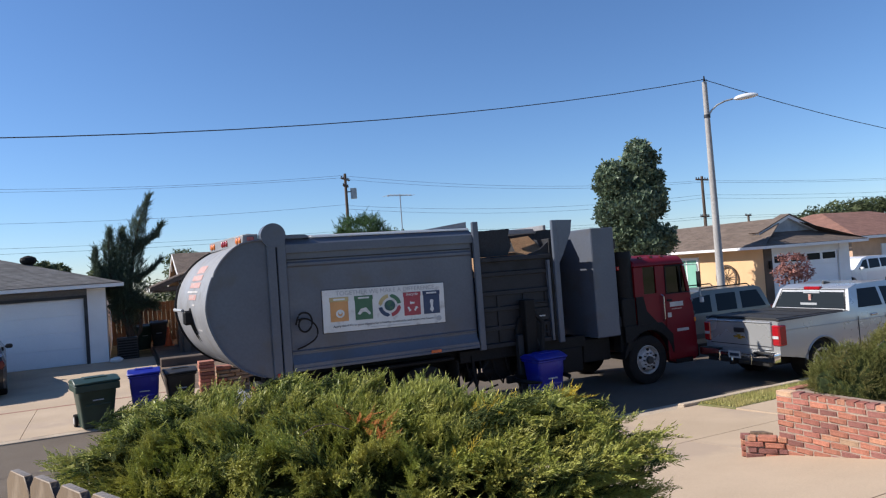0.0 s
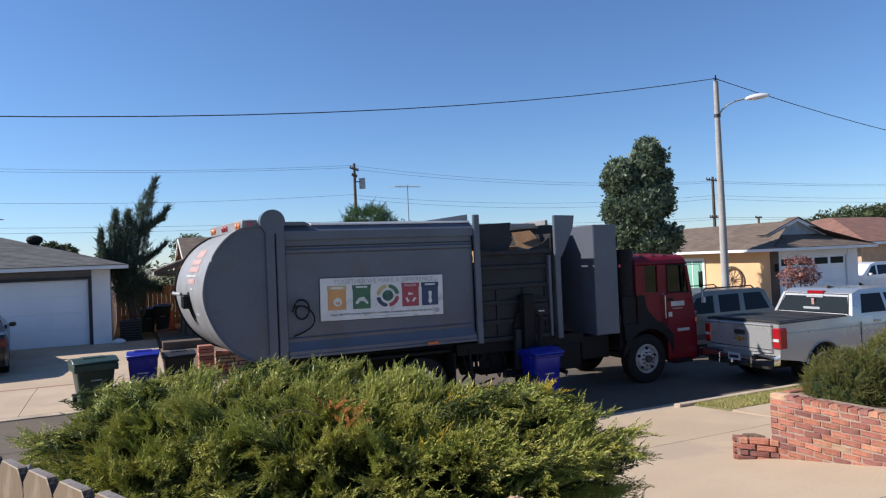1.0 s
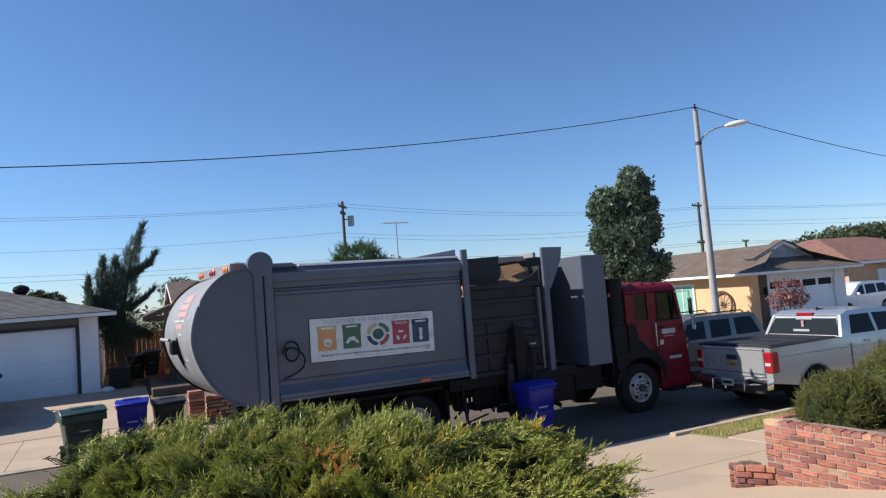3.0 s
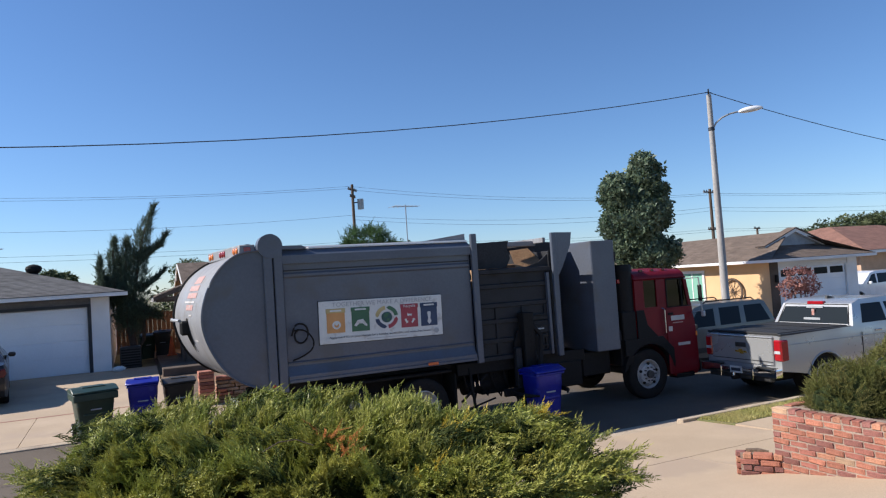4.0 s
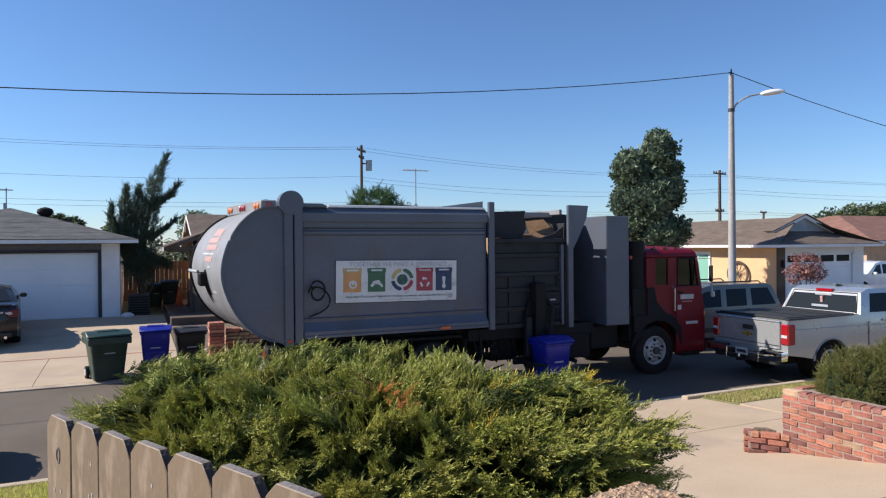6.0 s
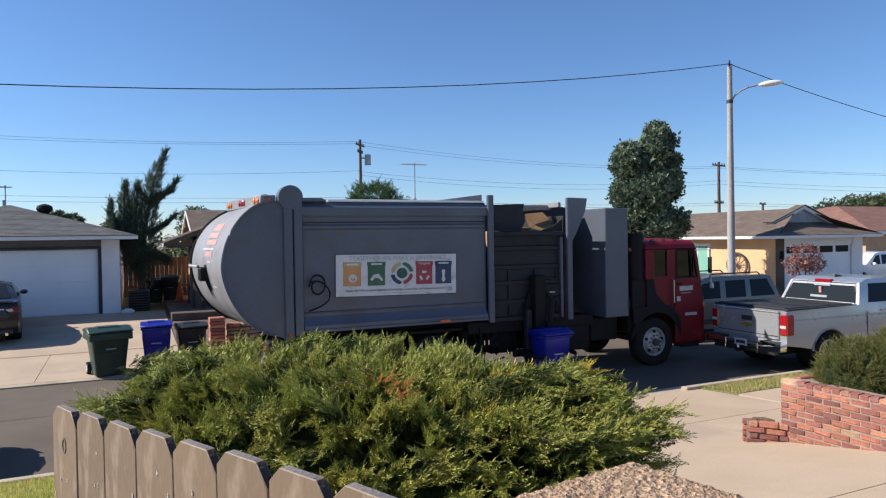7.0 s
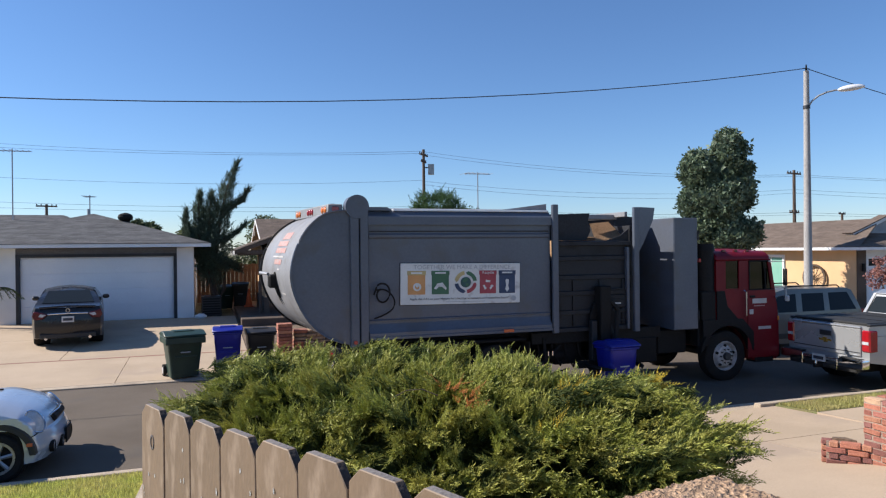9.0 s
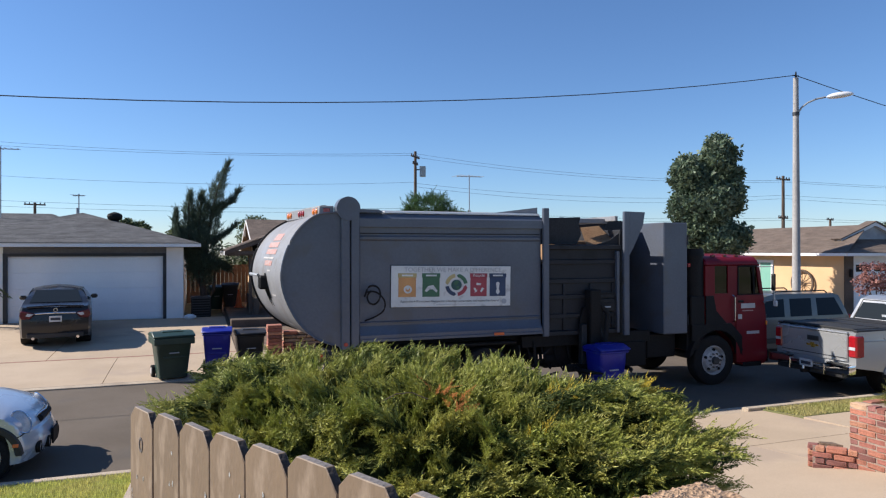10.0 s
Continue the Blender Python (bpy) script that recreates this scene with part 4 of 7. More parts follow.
# hinge posts with their round heads
for y0, y1 in ((NEAR - 0.02, NEAR + 0.2), (FAR - 0.2, FAR + 0.02)):
    p = part("hinge_post", box((2.33, y0, 1.15), (2.475, y1, 3.55), 0.012), M["truck"], truck)
    part("hinge_head", rod((2.45, y0 - 0.012, 3.5), (2.45, y1 + 0.012, 3.5), 0.2, seg=28), M["truck"], p)
    part("hinge_post", box((2.495, y0 + 0.01, 1.12), (2.64, y1, 3.52), 0.012), M["truck"], truck)
    part("gap_seal", box((2.476, y0 + 0.06, 1.2), (2.494, y1 - 0.02, 3.45)), M["black"], p)
part("side_marker", rod((2.4, NEAR - 0.045, 1.24), (2.4, NEAR - 0.02, 1.24), 0.035), M["red_lamp"], truck, "round red marker lamp")
part("tail_lamp_box", box((2.05, 11.36, 0.88), (2.3, 11.75, 1.14), 0.015), M["truck_dirty_shaded"], truck)
part("tail_lamp", box((2.02, 11.42, 0.95), (2.05, 11.7, 1.07), 0.01), M["red_lamp"], truck)
part("rear_bumper", box((2.0, 11.45, 0.62), (2.12, 13.65, 0.8), 0.015), M["truck_light"], truck)

# packer body
body = part("packer_body", box((2.64, NEAR + 0.07, 1.28), (6.1, FAR - 0.07, 3.34), 0.02), M["truck"], truck, "slate grey packer body")
part("top_rail", prism([(11.33, 3.2), (11.33, 3.34), (11.45, 3.44), (11.6, 3.44), (11.6, 3.2)], "x", 2.64, 6.1), M["truck"], body)
part("top_rail", prism([(13.79, 3.2), (13.79, 3.34), (13.67, 3.44), (13.5, 3.44), (13.5, 3.2)], "x", 2.64, 6.1), M["truck"], body)
# Roof sheet painted paler than the body to stand for sun on it.
part("roof_sheet", prism([(11.61, 3.34), (11.9, 3.46), (12.3, 3.54), (12.7, 3.56), (13.1, 3.5), (13.49, 3.34)], "x", 3.15, 6.08), M["truck_light"], body, "roof sheet with sunlight put into its pale grey")
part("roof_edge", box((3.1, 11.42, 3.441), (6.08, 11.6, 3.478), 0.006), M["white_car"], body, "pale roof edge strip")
part("corner_cap", prism([(2.64, 3.445), (2.64, 3.5), (2.98, 3.5), (3.08, 3.445)], "y", 11.36, 11.56), M["truck"], body)
part("sill", prism([(11.385, 1.52), (11.345, 1.43), (11.29, 1.37), (11.29, 1.26), (11.385, 1.26)], "x", 2.645, 6.07), M["truck"], body)
part("sill_lip", box((2.66, 11.26, 1.26), (6.07, 11.289, 1.31), 0.006), M["truck"], body)
part("belt_groove", box((2.66, 11.383, 3.08), (6.06, 11.389, 3.1)), M["truck_dirty_shaded"], body)
part("belt_rib", prism([(11.39, 3.06), (11.365, 3.03), (11.365, 2.99), (11.39, 2.96)], "x", 2.66, 6.06), M["truck"], body)
part("side_stiffener", prism([(11.39, 1.6), (11.36, 1.58), (11.36, 1.57), (11.39, 1.561)], "x", 2.66, 6.06), M["truck"], body)
# The wedge is paler too, as a sunlit slope would look.
part("roof_wedge", prism([(4.9, 3.45), (6.08, 3.45), (6.08, 3.6)], "y", 11.5, 12.3), M["truck_light"], body, "wedge plate on the roof edge, sunlight in its pale grey")
part("reflector_lamp", box((5.08, 11.245, 1.275), (5.28, 11.262, 1.33), 0.008), M["lamp_orange"], body, "small orange marker lamp")
hose = part("hose", tube(rounded([(2.72, 11.3, 2.02), (2.78, 11.27, 2.22), (2.95, 11.26, 2.2), (3.0, 11.27, 2.02), (2.9, 11.27, 1.88), (2.78, 11.28, 1.92), (2.76, 11.3, 2.05), (2.84, 11.32, 2.12)]), 0.016), M["black"], body, "looped black hydraulic hose")
part("hose", tube(rounded([(2.74, 11.3, 2.1), (2.92, 11.27, 2.12), (3.08, 11.28, 1.95), (3.06, 11.28, 1.78), (2.9, 11.29, 1.68), (2.72, 11.3, 1.62)]), 0.014), M["black"], body)

# the printed sign
sign = part("sign_panel", box((3.17, 11.363, 1.77), (5.45, 11.378, 2.54), 0.004), M["sign_white"], body, "white printed recycling sign panel")
part("sign_frame", box((3.162, 11.374, 1.76), (5.458, 11.3845, 2.549)), M["truck_dirty_shaded"], sign)
FACE = 11.359
up = Matrix(((1, 0, 0, 0), (0, 0, -1, 0), (0, 1, 0, 0), (0, 0, 0, 1)))


def on_sign(x, z, y=FACE):
    return Matrix.Translation((x, y, z)) @ up


words("heading", "TOGETHER WE MAKE A DIFFERENCE", 0.112, on_sign(4.33, 2.465), M["grey_ink"], sign, "grey heading letters")
words("footer", "Apply the 4 R's to your lifestyle for a healthy, sustainable, and waste-free future!", 0.058, on_sign(4.28, 1.875), M["ink"], sign, "small dark footer line")
part("footer_rule", box((4.0, 11.358, 1.81), (4.75, 11.362, 1.819)), M["grey_ink"], sign)
part("seal", rod((5.32, FACE + 0.003, 1.86), (5.32, FACE - 0.001, 1.86), 0.05, seg=20), M["grey_ink"], sign)
for x, mat, cap in ((3.46, "sign_orange", "sign_yellow"), (3.9, "sign_green", "sign_green"), (4.81, "sign_red", "sign_red"), (5.19, "sign_blue", "sign_blue")):
    t = part("tile", box((x - 0.16, 11.358, 1.96), (x + 0.16, 11.364, 2.32), 0.003), M[mat], sign)
    part("title_band", box((x - 0.17, 11.354, 2.32), (x + 0.17, 11.364, 2.4), 0.003), M[cap], t)
    if mat == "sign_red":
        words("title", "Recycle", 0.075, on_sign(x, 2.36, 11.352), M["sign_white"], t)
    else:
        part("title_bar", box((x - 0.1, 11.3515, 2.345), (x + 0.1, 11.354, 2.375)), M["sign_white"], t)
# pictures on the tiles
b = bmesh.new()
ring((3.47, 11.356, 2.1), "y", 0.075, 0.042, 0.003, b)
rod((3.47, 11.357, 2.12), (3.47, 11.354, 2.12), 0.03, 0.03, b, 6)
part("picture", b, M["sign_white"], sign)
part("picture", prism([(3.78, 2.07), (3.84, 2.16), (3.94, 2.18), (4.02, 2.07), (4.0, 2.04), (3.93, 2.1), (3.87, 2.1), (3.82, 2.05)], "y", 11.353, 11.357), M["sign_white"], sign)
for k in range(3):
    a = math.radians(90 + 120 * k)
    pts = [(4.81 + math.cos(a + d) * r, 2.12 + math.sin(a + d) * r) for d, r in ((-0.62, 0.06), (-0.5, 0.1), (0.3, 0.1), (0.3, 0.12), (0.62, 0.08), (0.3, 0.045), (0.3, 0.062), (-0.4, 0.062))]
    part("mark", prism(pts, "y", 11.353, 11.357), M["sign_white"], sign)
b = rod((5.19, 11.357, 2.2), (5.19, 11.353, 2.2), 0.035, seg=16)
prism([(5.16, 2.18), (5.22, 2.18), (5.21, 2.1), (5.23, 2.04), (5.19, 1.99), (5.15, 2.04), (5.17, 2.1)], "y", 11.353, 11.357, b)
part("picture", b, M["sign_white"], sign)
part("globe", rod((4.38, 11.362, 2.18), (4.38, 11.355, 2.18), 0.1, seg=28), M["globe"], sign)
part("continent", prism([(4.32, 2.2), (4.36, 2.26), (4.42, 2.25), (4.4, 2.2), (4.36, 2.17)], "y", 11.351, 11.3545), M["sign_green"], sign)
part("continent", prism([(4.37, 2.15), (4.42, 2.16), (4.44, 2.12), (4.39, 2.09)], "y", 11.351, 11.3545), M["sign_green"], sign)
for k, mat in enumerate(("sign_green", "sign_yellow", "sign_blue", "sign_red")):
    a0 = math.radians(8 + 90 * k)
    arc = [(4.38 + math.cos(a0 + s * 0.24) * 0.215, 2.18 + math.sin(a0 + s * 0.24) * 0.215) for s in range(6)]
    arc += [(4.38 + math.cos(a0 + 1.42) * 0.18, 2.18 + math.sin(a0 + 1.42) * 0.18)]
    arc += [(4.38 + math.cos(a0 + s * 0.24) * 0.145, 2.18 + math.sin(a0 + s * 0.24) * 0.145) for s in range(5, -1, -1)]
    part("arrow", prism(arc, "y", 11.356, 11.362), M[mat], sign)

# the sign sits a touch askew on the body
mid = Vector((4.31, 11.37, 2.155)) - OFFSET[truck]
sign.matrix_basis = Matrix.Translation(mid + Vector((0.017, 0, 0.012))) @ Matrix.Rotation(0.0143, 4, "Y") @ Matrix.Diagonal((0.989, 1, 0.93, 1)) @ Matrix.Translation(-mid)

# hopper
for y0, y1 in ((NEAR - 0.03, NEAR + 0.045), (FAR - 0.045, FAR + 0.03)):
    part("hopper_post", box((6.1, y0, 1.2), (6.22, y1, 3.58), 0.012), M["truck"], truck)
    part("hopper_post", box((7.86, y0, 1.15), (7.98, y1, 3.55), 0.012), M["truck"], truck)
hop = part("hopper", box((6.22, 11.46, 1.2), (7.86, 11.52, 2.88), 0.008), M["truck_dirty_shaded"], truck, "grimy hopper side with steel ribs")
part("hopper_wall", box((6.22, 13.6, 1.2), (7.86, 13.74, 3.45), 0.01), M["truck"], hop)
part("hopper_floor", box((6.22, 11.52, 1.2), (7.86, 13.6, 1.3)), M["black"], hop)
for z, d in ((2.86, 0.08), (2.58, 0.05), (2.22, 0.05), (1.92, 0.05), (1.56, 0.05), (1.24, 0.08)):
    part("rib", prism([(11.47, z - 0.05), (11.47 - d, z - 0.04), (11.47 - d, z + 0.03), (11.47, z + 0.05)], "x", 6.225, 7.855), M["truck_dirty_shaded"], hop)
curl = [(6.23, 2.92), (7.0, 2.92), (7.1, 3.1), (7.04, 3.28), (7.08, 3.44), (6.23, 3.41)]
part("packer_plate", prism(curl, "y", 11.62, 11.66), M["truck_dirty_shaded"], hop, "dark curled packer plate")
b = bmesh.new()
g = [[b.verts.new((6.24 + 0.7 * i / 6, 11.62 + 0.6 * math.sin(j / 6 * 1.5), 3.42 - 0.5 * j / 6)) for i in range(7)] for j in range(7)]
for one, two in zip(g, g[1:]):
    for i in range(6):
        b.faces.new((one[i], one[i + 1], two[i + 1], two[i]))
bmesh.ops.solidify(b, geom=list(b.faces), thickness=0.02)
part("chute_plate", b, M["truck"], hop)
# Rim and beam use the paler grey for the sunlight on the hopper top.
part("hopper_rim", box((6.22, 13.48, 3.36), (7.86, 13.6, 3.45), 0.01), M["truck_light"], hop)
part("cross_beam", box((7.79, 11.5, 3.37), (7.855, 13.47, 3.47), 0.008), M["truck_light"], hop, "beam across the hopper front, sunlight put into its pale paint")
part("side_gusset", prism([(7.3, 2.89), (7.86, 2.89), (7.86, 3.14), (7.66, 3.0)], "y", 11.47, 11.5), M["truck_dirty_shaded"], hop)
b = bmesh.new()
v = [b.verts.new(p) for p in ((7.2, 11.58, 2.86), (7.83, 11.58, 2.96), (7.84, 12.15, 3.3), (7.4, 12.15, 3.26))]
b.faces.new(v)
bmesh.ops.solidify(b, geom=list(b.faces), thickness=0.012)
part("cardboard", b, M["cardboard"], hop, "flattened brown cardboard in the hopper")
# Lip in the same paler grey, drawn as a sunlit bar.
part("hopper_lip", box((7.06, 11.86, 3.33), (7.855, 11.98, 3.43), 0.01), M["truck_light"], hop)
part("cardboard", box((7.0, 12.5, 2.5), (7.8, 13.3, 3.0), 0.02), M["cardboard"], hop)
for x in (6.62, 7.2, 7.7):
    part("upright_rib", prism([(x - 0.04, 11.475), (x - 0.03, 11.43), (x + 0.03, 11.43), (x + 0.04, 11.475)], "z", 1.3, 2.16), M["truck_dirty_shaded"], hop)
part("guide_rail", box((7.74, 11.36, 1.2), (7.8, 11.45, 2.78), 0.008), M["truck"], hop)
for k in range(4):
    part("ladder_step", box((7.3, 11.4, 1.36 + k * 0.2), (7.7, 11.44, 1.385 + k * 0.2), 0.004), M["truck_dirty_shaded"], hop)
part("service_plate", box((7.3, 11.41, 1.62), (7.78, 11.462, 1.86), 0.01), M["truck_dirty_shaded"], hop)
part("step_plate", box((7.42, 11.395, 1.69), (7.62, 11.41, 1.715)), M["plate"], hop)
part("front_flange", prism([(7.98, 3.55), (8.34, 3.54), (8.3, 3.3), (8.08, 2.86), (7.98, 2.7)], "y", NEAR - 0.02, NEAR + 0.02), M["truck"], truck)
# Added dark body for the shaded recess, sized to shadow the box face.
part("bulkhead", prism([(7.98, 1.15), (8.55, 1.15), (8.55, 3.38), (7.98, 3.44)], "y", 12.12, 13.7), M["truck_dirty_shaded"], truck, "added body between hopper and equipment box, recess shade in its dark colour")
part("hopper_front", box((7.885, 11.48, 1.15), (7.975, 13.72, 3.2), 0.01), M["truck_dirty_shaded"], truck)
bx = part("front_box", box((8.8, NEAR, 1.12), (9.38, FAR - 0.05, 3.35), 0.018), M["truck"], truck, "tall slate grey equipment box")
part("box_hinge", rod((9.375, NEAR - 0.012, 1.3), (9.375, NEAR - 0.012, 1.5), 0.014, seg=8), M["truck_dirty_shaded"], bx)
part("box_hinge", rod((9.375, NEAR - 0.012, 2.9), (9.375, NEAR - 0.012, 3.1), 0.014, seg=8), M["truck_dirty_shaded"], bx)

# chassis
for y in (12.0, 13.0):
    part("frame_rail", box((2.2, y, 0.78), (10.9, y + 0.09, 1.05), 0.01), M["black"], truck)
for x in (2.4, 4.3, 6.0, 7.4, 8.6):
    part("cross_member", box((x, 12.09, 0.82), (x + 0.1, 13.0, 1.02)), M["black"], truck)
part("under_body", box((2.7, 11.7, 1.05), (7.9, 13.5, 1.19)), M["black"], truck)
part("fuel_tank", rod((5.85, 13.25, 0.75), (6.9, 13.25, 0.75), 0.3, seg=20), M["truck_dirty_shaded"], truck)
part("gearbox", box((6.9, 12.15, 0.5), (8.9, 12.95, 1.05), 0.05), M["black"], truck)
part("pump_housing", box((6.3, 11.65, 0.55), (6.9, 12.0, 1.1), 0.03), M["black"], truck)
part("air_tank", rod((5.95, 11.75, 0.72), (6.5, 11.75, 0.72), 0.14, seg=16), M["black"], truck)
part("battery_box", box((8.6, 11.6, 0.62), (9.3, 12.0, 1.1), 0.02), M["black"], truck)
part("mud_flap", box((2.95, 11.42, 0.3), (2.97, 12.0, 1.05)), M["rubber"], truck)
part("mud_flap", box((5.66, 11.42, 0.3), (5.68, 12.0, 1.05)), M["rubber"], truck)
part("fender", box((3.1, 11.4, 1.08), (5.6, 12.0, 1.14), 0.02), M["black"], truck)
for k in range(5):
    x = 5.9 + k * 0.28
    part("hydraulic_line", tube([(x, 11.6, 1.1), (x + 0.05, 11.55, 0.75), (x + 0.22, 11.6, 0.5 + 0.05 * (k % 2)), (x + 0.4, 11.75, 0.8)], 0.02, seg=6), M["black"], truck)
part("side_skirt", box((5.75, 11.5, 0.98), (8.6, 11.56, 1.2), 0.01), M["black"], truck, "black lower skirt")
part("toolbox", box((7.55, 11.48, 0.5), (8.5, 11.9, 1.0), 0.02), M["black"], truck)
for x in (6.05, 6.14):
    part("valve", rod((x, 11.42, 0.78), (x, 11.42, 0.86), 0.018, seg=8), M["chrome"], truck, "small bright valve")
part("drag_link", tube([(5.85, 11.5, 0.34), (6.5, 11.48, 0.5)], 0.018, seg=6), M["black"], truck)
part("support_leg", tube([(6.0, 11.5, 1.1), (6.05, 11.45, 0.35)], 0.03), M["black"], truck)
part("support_leg", tube([(6.35, 11.5, 0.95), (5.8, 11.5, 0.5)], 0.025), M["black"], truck)


def truck_wheel(x, y, dished):
    """A wheel on the near side (y is its outer face) or, for y beyond the middle, on the far side."""
    s = 1 if y < 12.5 else -1
    R, W = 0.52, 0.28
    b = bmesh.new()
    prof = [(0.3, 0.03), (0.36, 0.0), (0.46, 0.0), (0.505, 0.03), (R, 0.07), (R, W - 0.07), (0.505, W - 0.03), (0.46, W), (0.3, W)]
    rings = [[b.verts.new((x + math.cos(2 * math.pi * k / 40) * r, y + s * d, R + math.sin(2 * math.pi * k / 40) * r)) for k in range(40)] for r, d in prof]
    for one, two in zip(rings, rings[1:]):
        for k in range(40):
            b.faces.new((one[k], one[(k + 1) % 40], two[(k + 1) % 40], two[k]))
    bmesh.ops.recalc_face_normals(b, faces=b.faces)
    w = part("wheel", b, M["rubber"], truck, "worn black truck tyre")
    b = bmesh.new()
    prof = [(0.305, 0.03), (0.29, 0.02), (0.27, 0.05), (0.255, 0.12), (0.2, 0.16 if dished else 0.03), (0.12, 0.17 if dished else 0.0), (0.001, 0.17 if dished else 0.0)]
    rings = [[b.verts.new((x + math.cos(2 * math.pi * k / 40) * r, y + s * d, R + math.sin(2 * math.pi * k / 40) * r)) for k in range(40)] for r, d in prof]
    for one, two in zip(rings, rings[1:]):
        for k in range(40):
            b.faces.new((one[k], one[(k + 1) % 40], two[(k + 1) % 40], two[k]))
    bmesh.ops.recalc_face_normals(b, faces=b.faces)
    rim = part("rim", b, M["rim"], w, "dirty white steel rim")
    d0 = 0.16 if dished else 0.0
    part("hub", rod((x, y + s * (d0 + 0.02), R), (x, y + s * (d0 - 0.06), R), 0.085, 0.075, seg=18), M["hub"], w)
    for k in range(10):
        a = 2 * math.pi * k / 10
        part("wheel_nut", rod((x + math.cos(a) * 0.14, y + s * (d0 + 0.01), R + math.sin(a) * 0.14), (x + math.cos(a) * 0.14, y + s * (d0 - 0.03), R + math.sin(a) * 0.14), 0.016, seg=6), M["hub"], w)
    if not dished:
        for k in range(5):
            a = 2 * math.pi * k / 5 + 0.3
            part("hand_hole", rod((x + math.cos(a) * 0.215, y + s * 0.05, R + math.sin(a) * 0.215), (x + math.cos(a) * 0.215, y + s * 0.018, R + math.sin(a) * 0.215), 0.03, seg=10), M["black"], w)


for x in (3.66, 5.02):
    for y in (11.42, 13.7):
        truck_wheel(x, y, True)
    part("axle", rod((x, 11.6, 0.52), (x, 13.5, 0.52), 0.09), M["black"], truck)
for y in (11.4, 13.72):
    truck_wheel(10.13, y, False)
part("axle", rod((10.13, 11.6, 0.52), (10.13, 13.5, 0.52), 0.08), M["black"], truck)

# cab
arch = [(10.13 + math.cos(math.radians(a)) * 0.63, 0.53 + math.sin(math.radians(a)) * 0.63) for a in range(176, 3, -14)]
outline = [(9.86, 1.05), (9.86, 1.7), (11.4, 1.7), (11.43, 1.55), (11.47, 1.2), (11.48, 0.5), (11.4, 0.4), (10.8, 0.4)] + arch[::-1][:-2]
cab = part("cab", prism(outline, "y", 11.36, 13.74), M["red_paint"], truck, "dark red low-entry cab")
part("cab_roof", prism([(11.35, 2.47), (11.36, 2.56), (11.5, 2.66), (12.56, 2.72), (13.6, 2.66), (13.74, 2.56), (13.75, 2.47)], "x", 9.86, 11.26, bevel=0.03), M["red_paint"], cab, "domed dark red cab roof")
for y0, y1 in ((11.36, 11.42), (13.68, 13.74)):
    part("rear_panel", box((9.86, y0, 1.7), (10.1, y1, 2.47)), M["red_paint"], cab)
    part("quarter_panel", box((10.1, y0, 1.7), (10.44, y1, 1.9)), M["red_paint"], cab)
    part("pillar", box((10.44, y0, 1.7), (10.7, y1, 2.47)), M["red_paint"], cab)
    part("front_pillar", prism([(11.33, 1.7), (11.41, 1.7), (11.27, 2.5), (11.19, 2.5)], "y", y0, y1), M["red_paint"], cab)
    part("quarter_window", box((10.1, y0 + 0.025, 1.9), (10.44, y0 + 0.032, 2.47)), M["glass_clear"], cab, "tinted side glass")
part("back_wall", box((9.86, 11.42, 1.7), (9.92, 13.68, 2.47)), M["black"], cab)
for y in (11.75, 12.95):
    part("driver_seat", prism([(10.1, 1.7), (10.62, 1.7), (10.6, 1.82), (10.3, 1.84), (10.2, 2.35), (10.08, 2.35)], "y", y, y + 0.45, bevel=0.03), M["black"], cab, "black cab seat")
part("steering_wheel", tube([(11.1 + 0.06 * math.sin(k * 0.524), 11.98 + 0.2 * math.cos(k * 0.524), 1.88 + 0.16 * math.sin(k * 0.524)) for k in range(13)], 0.014, seg=6), M["black"], cab)
for x in (10.15, 10.45, 10.75):
    part("clearance_lamp", box((x, 11.5, 2.65), (x + 0.09, 11.56, 2.7), 0.01), M["dark_red_lamp"], cab)
door = part("door", prism([(10.64, 0.46), (11.42, 0.46), (11.4, 1.45), (11.37, 1.86), (10.64, 1.86)], "y", 11.335, 11.359, bevel=0.01), M["red_paint"], cab)
part("door_window", prism([(10.7, 1.86), (11.33, 1.86), (11.22, 2.47), (10.7, 2.47)], "y", 11.385, 11.392), M["glass_clear"], door, "tinted door glass")
for p0, p1 in (((10.7, 1.86), (10.7, 2.46)), ((10.7, 2.46), (11.2, 2.46)), ((10.7, 1.86), (11.34, 1.86)), ((11.13, 1.86), (11.1, 2.46))):
    part("window_seal", rod((p0[0], 11.355, p0[1]), (p1[0], 11.355, p1[1]), 0.016, seg=6), M["black"], door)
part("door_handle", box((10.68, 11.31, 1.7), (10.82, 11.336, 1.75), 0.01), M["black"], door)
part("grab_rail", tube([(10.57, 11.36, 1.3), (10.57, 11.3, 1.34), (10.57, 11.3, 1.82), (10.57, 11.36, 1.86)], 0.016), M["chrome"], cab, "upright chrome grab rail")
part("lettering", box((10.76, 11.331, 1.58), (11.13, 11.336, 1.68)), M["pale_ink"], door, "plain pale lettering bar")
part("lettering", box((10.8, 11.331, 1.52), (11.08, 11.336, 1.54)), M["red_ink"], door)
part("lettering", box((10.91, 11.331, 1.04), (11.24, 11.336, 1.1)), M["pale_ink"], door)
part("number_decal", box((10.68, 11.331, 1.36), (10.78, 11.336, 1.46)), M["pale_ink"], door)
part("side_bin", box((9.5, 11.36, 1.26), (9.855, 11.7, 1.86), 0.02), M["black"], truck, "black equipment bin behind the cab")
